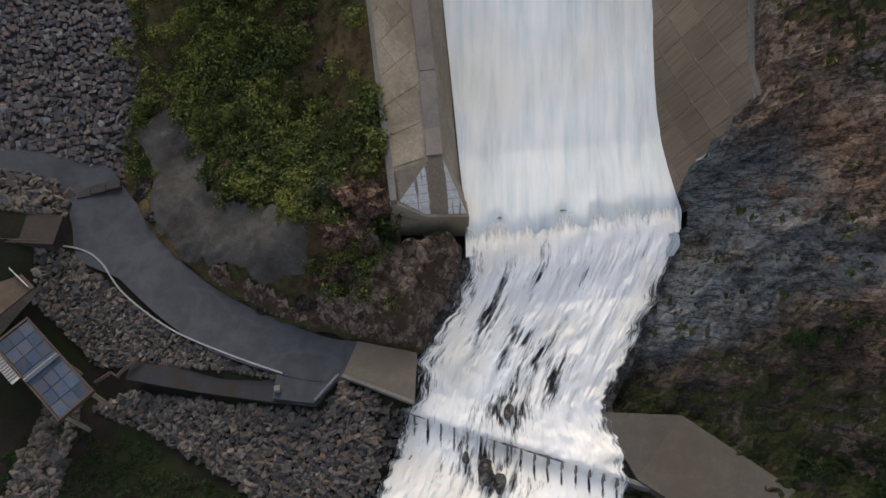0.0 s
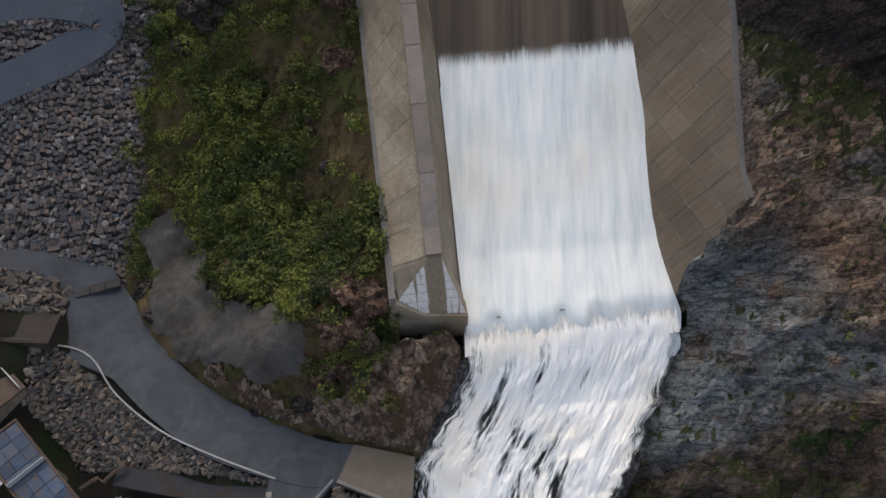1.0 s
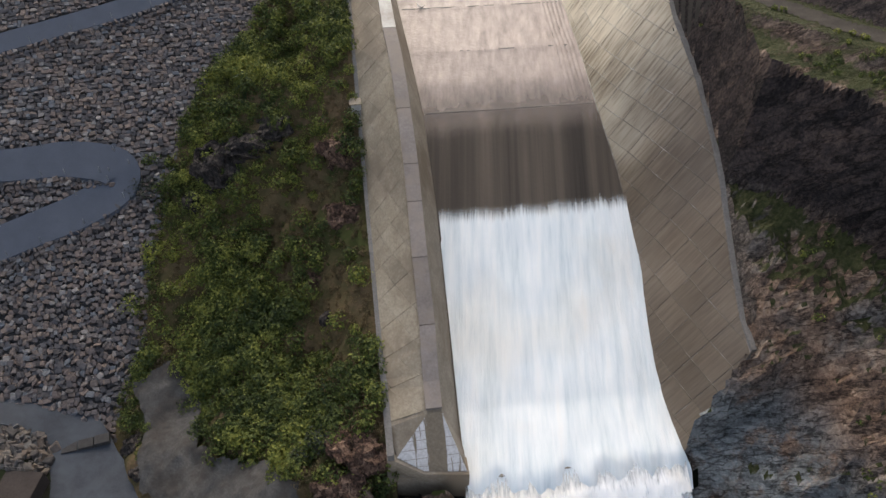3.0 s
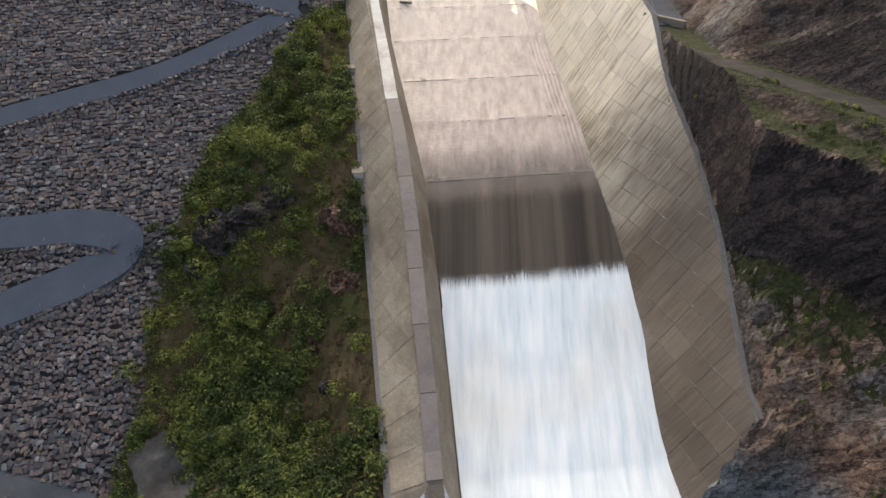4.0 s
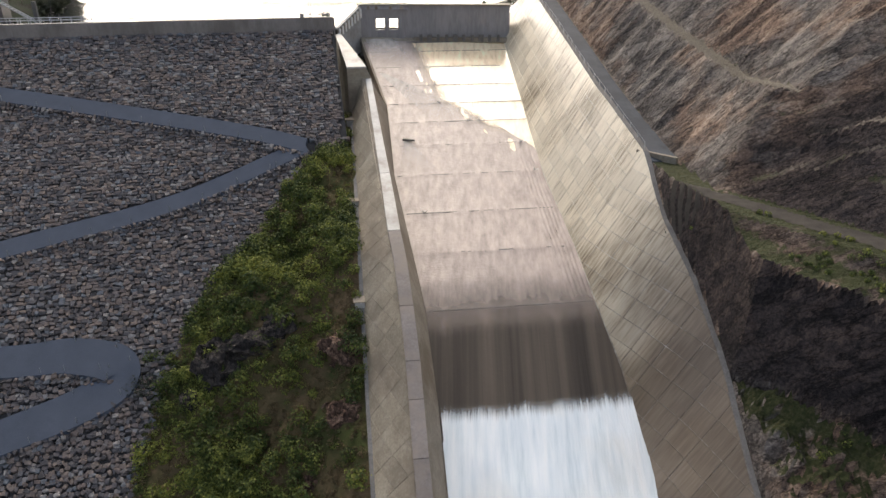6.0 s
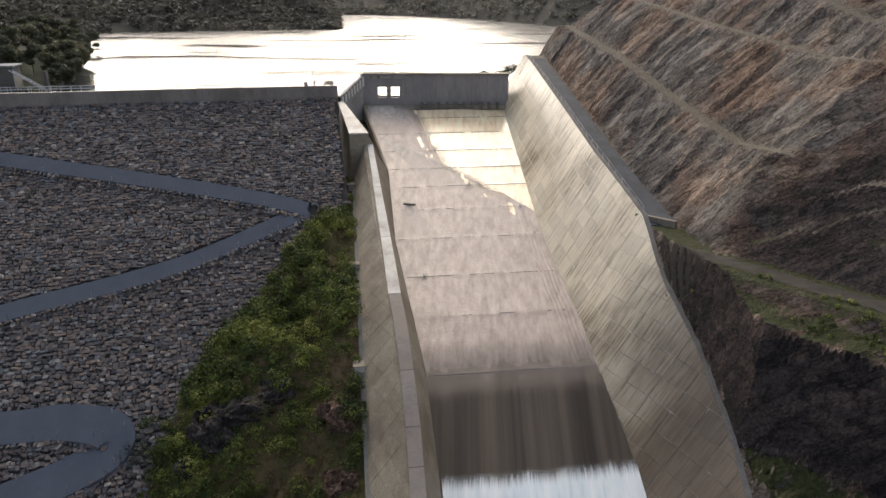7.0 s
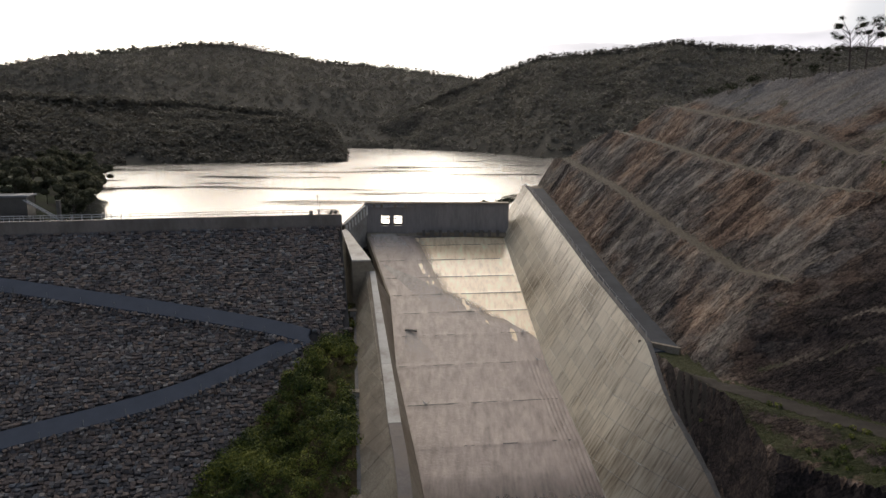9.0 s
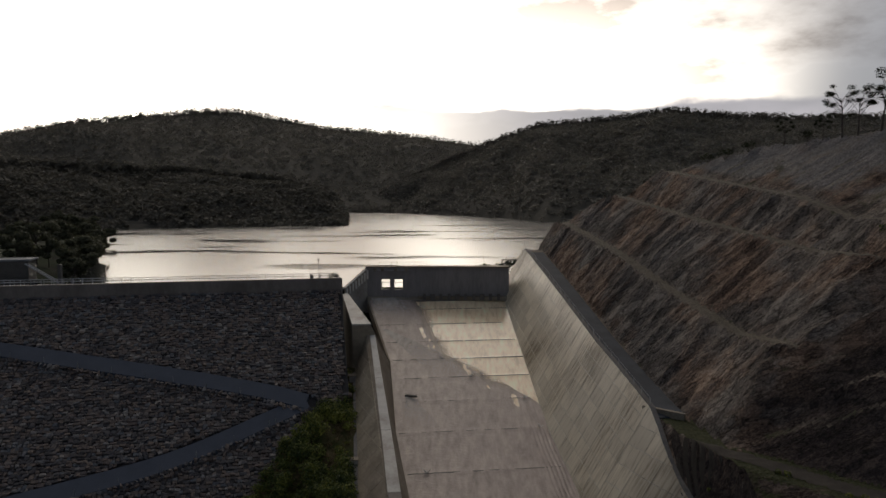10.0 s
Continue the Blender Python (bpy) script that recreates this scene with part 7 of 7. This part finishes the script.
# drain outlets that stand out of the left wall's footing
def drain_outlet(s_, w):
    z_ = float(left_base_z(s_))
    x, y, _ = at(s_, -22.9, 0)
    t = thing("drain_outlet", "pale concrete drain outlet box at the wall's foot", "outlet", "drain outlets", at=(x, y, z_ - 1.0))
    bm = bmesh.new()
    box(bm, x, y, z_ - 0.2, 1.5, w, 1.7, HEAD_DEG, 0.06)
    part("box", bm, CONCRETE_PALE, t)
    bm = bmesh.new()
    box(bm, x - 0.1, y, z_ + 0.72, 1.8, w + 0.25, 0.14, HEAD_DEG, 0.03)
    part("cover", bm, CONCRETE, t, "weathered concrete cover slab")
    bm = bmesh.new()
    a_ = Vector(at(s_, -23.55, z_ - 0.3))
    rod(bm, a_, Vector(at(s_, -24.1, z_ - 0.4)), 0.32, 10)
    part("pipe", bm, CONCRETE_DARK, t, "dark pipe mouth")


for s_, w in ((49.5, 1.8), (71.5, 1.4), (100.0, 1.6)):
    drain_outlet(s_, w)

# ---------------------------------------------------------------- on the chute: log, splashes
log = thing("driftwood_log", "dark driftwood log stuck on the chute", "log", at=(-7.7, 138.6, 59.2))
bm = bmesh.new()
rod(bm, (-8.8, 139.1, 59.5), (-6.4, 138.3, 59.55), 0.32, 7, 0.2)
rod(bm, (-7.4, 138.6, 59.5), (-6.4, 139.1, 59.75), 0.07, 5, 0.03)
part("trunk", bm, CONCRETE_DARK, log)

# ---------------------------------------------------------------- below the dam: road edge, pad, walls
def curb(name, label, pts, w, h, mat, category="kerb", kind="structure"):
    rings = []
    P = [Vector(p_) for p_ in pts]
    for i, p_ in enumerate(P):
        dd = P[min(i + 1, len(P) - 1)] - P[max(i - 1, 0)]
        dd.z = 0
        dd.normalize()
        sd = Vector((dd.y, -dd.x, 0)) * w / 2
        rings.append([tuple(p_ - sd), tuple(p_ - sd + Vector((0, 0, h))), tuple(p_ + sd + Vector((0, 0, h))), tuple(p_ + sd)])
    return tagged(solid(name, *loft(rings), mat), label, category, kind=kind)


def smooth_line(pts, sub=8):
    P = [Vector(p_) for p_ in pts]
    out = []
    for i in range(len(P) - 1):
        p0, p1, p2, p3 = P[max(i - 1, 0)], P[i], P[i + 1], P[min(i + 2, len(P) - 1)]
        for k in range(sub):
            t_ = k / sub
            out.append(0.5 * ((2 * p1) + (p2 - p0) * t_ + (2 * p0 - 5 * p1 + 4 * p2 - p3) * t_ * t_ + (3 * p1 - p0 - 3 * p2 + p3) * t_ ** 3))
    return out + [P[-1]]


curb("road_kerb", "pale painted kerb along the lower road", smooth_line([(-53.4, 46.9, 14.1), (-50.5, 46.5, 13.55), (-47.7, 44.8, 13.2), (-43.6, 40.1, 13.0), (-36.4, 35.0, 13.0), (-28.4, 31.5, 13.0), (-20.7, 28.8, 13.0)]), 0.22, 0.18, WHITE_PAINT)
pad = [(-11.2, 33.2), (-3.4, 31.6), (-3.6, 25.0), (-12.9, 28.5)]
solid_pad = solid("concrete_pad", [(x_, y_, z_) for z_ in (11.5, 13.12) for x_, y_ in pad], [(3, 2, 1, 0), (4, 5, 6, 7), (0, 1, 5, 4), (1, 2, 6, 5), (2, 3, 7, 6), (3, 0, 4, 7)], APRON_GREY)
tagged(solid_pad, "worn tan concrete pad at the end of the road", "pavement", kind="structure")
curb("pad_wall", "low concrete wall along the pad's river side", [(-12.9, 28.4, 12.6), (-8.4, 26.7, 12.6), (-3.6, 24.9, 12.6)], 0.4, 0.95, FOOTING, "wall")
railing("white_barrier", "short white steel barrier at the road's end", [(-16.1, 25.2, 12.9), (-13.4, 28.5, 12.9)], 1.4, 0.8, (1.0, 0.6), WHITE_PAINT, 0.06, 0.09)
mk = thing("marker_block", "small square grey concrete marker block", "block", at=(-21.0, 26.6, 12.97))
bm = bmesh.new()
box(bm, -21.0, 26.6, 13.4, 0.75, 0.75, 0.86, 8, 0.06)
part("body", bm, FOOTING, mk)
RAMP_BROWN = surface("worn_brown_ramp", [(0.3, (0.020, 0.023, 0.031)), (0.7, (0.038, 0.041, 0.05))], 0.4, 6.0, 0.85, stain=(0.03, 0.025, 0.021), stain_scale=0.3)
ribbon("ramp", [(-42.0, 30.1, 9.9), (-37, 29.4, 10.2), (-32, 28.5, 10.5), (-26, 27.5, 11.2), (-20.5, 26.9, 12.2), (-16.8, 27.6, 12.9)], [2.2, 2.8, 2.8, 2.8, 3.4, 4.0],
       RAMP_BROWN, "worn brown-grey ramp down towards the platform", "road", 0.5, 0.08)

spur = [(-21.4, 29.0), (-12.9, 28.6), (-16.3, 24.9), (-21.6, 25.5)]
tagged(solid("road_spur", [(x_, y_, z_) for z_ in (11.2, 12.98) for x_, y_ in spur], [(3, 2, 1, 0), (4, 5, 6, 7), (0, 1, 5, 4), (1, 2, 6, 5), (2, 3, 7, 6), (3, 0, 4, 7)], ASPHALT),
       "grey asphalt spur joining the road and the ramp", "road", kind="structure")

# platform with blue sheet panels
plat = thing("service_platform", "raised brown platform decked with faded blue sheets", "platform", at=(-51.7, 29.5, 6))
pm = Matrix.Translation((-51.75, 29.55, 13.0)) @ Matrix.Rotation(math.atan2(9.9, -11.1), 4, "Z")


def plat_box(name, cx, cy, cz, sx, sy, sz, mat, parent=None, bevel=0.03, label=""):
    bm = bmesh.new()
    box(bm, cx, cy, cz, sx, sy, sz, 0, bevel)
    bm.transform(pm)
    return part(name, bm, mat, parent or plat, label)


deck_frame = plat_box("deck_frame", 0, 0, -0.25, 15, 4.9, 0.35, TIMBER)
for i in range(7):
    for j in range(3):
        plat_box("deck_sheet", -6.24 + i * 2.08, -1.56 + j * 1.56, 0.0, 2.02, 1.5, 0.12, ROOF_BLUE, deck_frame)
for sx in (-7.45, 7.45):
    plat_box("end_beam", sx, 0, -0.1, 0.35, 5.3, 0.7, TIMBER)
for sy in (-2.5, 2.5):
    plat_box("edge_beam", 0, sy, -0.1, 15.2, 0.25, 0.6, TIMBER)
plat_box("cross_rail", -0.2, 0, 0.55, 0.12, 4.9, 0.9, METAL, label="pale steel cross rail")
for sx, sy in itertools.product((-6.6, 0, 6.6), (-2.0, 2.0)):
    plat_box("column", sx, sy, -4.6, 0.5, 0.5, 8.6, CONCRETE)
stair = plat_box("stair_frame", 4.2, 3.35, -0.2, 6.2, 1.2, 0.12, METAL, label="pale steel stair")
for k in range(12):
    plat_box("tread", 1.6 + k * 0.48, 3.35, -0.05, 0.22, 1.1, 0.06, FOOTING, stair)
vh = thing("valve_house", "brown concrete valve house with railed roof", "building", at=(-64, 41, 8))
bm = bmesh.new()
box(bm, -62.0, 41.0, 9.4, 10, 7.5, 8.4, -40, 0.08)
part("body", bm, CONCRETE, vh)
bm = bmesh.new()
box(bm, -62.0, 41.0, 13.75, 10.4, 7.9, 0.35, -40, 0.05)
part("roof", bm, TIMBER, vh, "brown flat roof slab")
bm = bmesh.new()
for o1 in (-3.4, 3.4):
    box(bm, -62.0 + o1 * 0.64, 41.0 + o1 * 0.77, 14.3, 10, 0.12, 0.7, -40)
part("roof_rail", bm, METAL, vh)
railing("walkway_railing", "bent pale pipe railing beside the ramp", [(-45.6, 28.2, 10.2), (-43.8, 29.6, 10.2), (-42.9, 29.0, 10.2), (-42.3, 29.9, 10.2), (-40.6, 31.4, 10.2)], 1.5, 1.0, (1.0, 0.5), TIMBER, 0.08, 0.12)

grate = thing("road_drain", "dark steel drain grating set across the asphalt road", "grating", at=(-50.0, 55.9, 15.0))
for k in range(3):
    bm = bmesh.new()
    box(bm, -52.0 + 2.05 * k, 55.25 + 0.66 * k, 14.5 + 0.12 * k, 2.0, 1.5, 0.7, 17.6, 0.03)
    part("panel", bm, BEDDING, grate)
CULVERT_BROWN = surface("damp_brown_deck", [(0.3, (0.028, 0.023, 0.021)), (0.7, (0.055, 0.046, 0.042))], 0.5, 4.0, 0.85)
# dark culvert deck with fences
cul = thing("culvert", "dark concrete culvert crossing with wire fence posts", "culvert", kind="structure")
bm = bmesh.new()
box(bm, -61.5, 48.6, 14.4, 17, 4.6, 4.0, -3, 0.05)
part("deck", bm, CULVERT_BROWN, cul)
railing("culvert_fence", "dark wire fence along the culvert", [(-70, 51.3, 16.4), (-54.0, 50.6, 15.6)], 1.7, 1.4, (1.0, 0.5), CONCRETE_DARK, 0.06, 0.03, "culvert fences")
railing("culvert_fence", "dark wire fence along the culvert", [(-70, 46.4, 16.4), (-53.6, 46.6, 14.8)], 1.7, 1.4, (1.0, 0.5), CONCRETE_DARK, 0.06, 0.03, "culvert fences")

for k_, (cx, cy, r_) in enumerate([(5.6, 18.0, 1.5), (7.4, 16.6, 1.2), (3.0, 19.6, 0.7), (8.8, 25.0, 0.9)]):
    bm = bmesh.new()
    rr = bmesh.ops.create_icosphere(bm, subdivisions=3, radius=r_, matrix=Matrix.Translation((cx, cy, float(fall_z(cy)) - (1.3 if cy < sill_y(cx) else 0) + 0.35)) @ Matrix.Diagonal((0.7, 1.25, 0.75, 1)))
    for v_ in rr["verts"]:
        v_.co += Vector(noise.noise_vector(v_.co * 0.8)) * r_ * 0.45
    me = bpy.data.meshes.new("river_rock")
    bm.to_mesh(me)
    bm.free()
    me.materials.append(WET_ROCK)
    tagged(new("river_rock", me), "wet black rock standing in the white water", "rock", "rocks in the falls")

# sill across the river
sill = thing("river_sill", "low concrete sill with splitter teeth across the river", "sill")
sv = []
SX = np.linspace(-7.6, 30.0, 12)
solid("sill_beam", *loft([[(x_, sill_y(x_) - 0.35, 4.0), (x_, sill_y(x_) - 0.35, float(fall_z(sill_y(x_))) - 0.15), (x_, sill_y(x_) + 0.25, float(fall_z(sill_y(x_))) - 0.15), (x_, sill_y(x_) + 0.25, 4.0)] for x_ in SX]), FOOTING, sill)
for k in range(17):
    x_ = -5.5 + k * 1.75
    bm = bmesh.new()
    y_ = sill_y(x_) - 0.75
    box(bm, x_, y_, float(fall_z(y_)) - 0.55, 0.22, 0.9, 1.9, 0, 0.04)
    part("tooth", bm, CONCRETE_DARK, sill)
ap = [(20.5, 25.2, 8.0), (31.4, 24.6, 8.6), (43.5, 15.2, 9.4), (50, 8, 9.8), (40, 6, 8.0), (25, 16.9, 6.6)]
apron = solid("river_apron", [(x_, y_, z_ - 3.5) for x_, y_, z_ in ap] + ap, [tuple(range(5, -1, -1)), tuple(range(6, 12))] + [(i, (i + 1) % 6, 6 + (i + 1) % 6, 6 + i) for i in range(6)], APRON_GREY)
tagged(apron, "flat tan concrete apron beside the river", "pavement", kind="structure")


# ---------------------------------------------------------------- guide posts on the dam roads
gp = thing("guide_post", "slim white roadside guide post", "post", "guide posts", at=dam_at(0, 0, 0))
bm = bmesh.new()
box(bm, gp.location.x, gp.location.y, gp.location.z + 0.5, 0.12, 0.12, 1.1, 0, 0.02)
part("shaft", bm, WHITE_PAINT, gp)
spots = []
for pts, off in ((UPPER_AD, 1.4), (MIDDLE_AD, 1.4), (SWITCH_AD, 2.2), (SWITCH_AD, -2.2)):
    for (a0, d0), (a1, d1) in zip(pts[:-1], pts[1:]):
        L = math.hypot(a1 - a0, d1 - d0)
        na, nd = -(d1 - d0) / L, (a1 - a0) / L
        if nd < 0:
            na, nd = -na, -nd
        for t_ in np.arange(0.3, L, 6.5):
            aa = a0 + (a1 - a0) * t_ / L
            if -6 < aa < 60:
                spots.append((aa + na * off, d0 + (d1 - d0) * t_ / L + nd * off, off))
first = True
for aa, dd, off in spots:
    p_ = Vector(dam_at(aa, dd - off * 0.0, 0.6)) + Vector((0, 0, 0.09 * off))
    if first:
        gp.location = p_
        gp.children[0].matrix_parent_inverse = Matrix.Identity(4)
        gp.children[0].data.transform(Matrix.Translation(-Vector(dam_at(0, 0, 0))))
        first = False
    else:
        copy_thing(gp, Matrix.Translation(p_))

for args in [PANELS_LEFT] + PANELS_RIGHT:
    panels(*args)
stone_pieces(*NEAR_STONES)
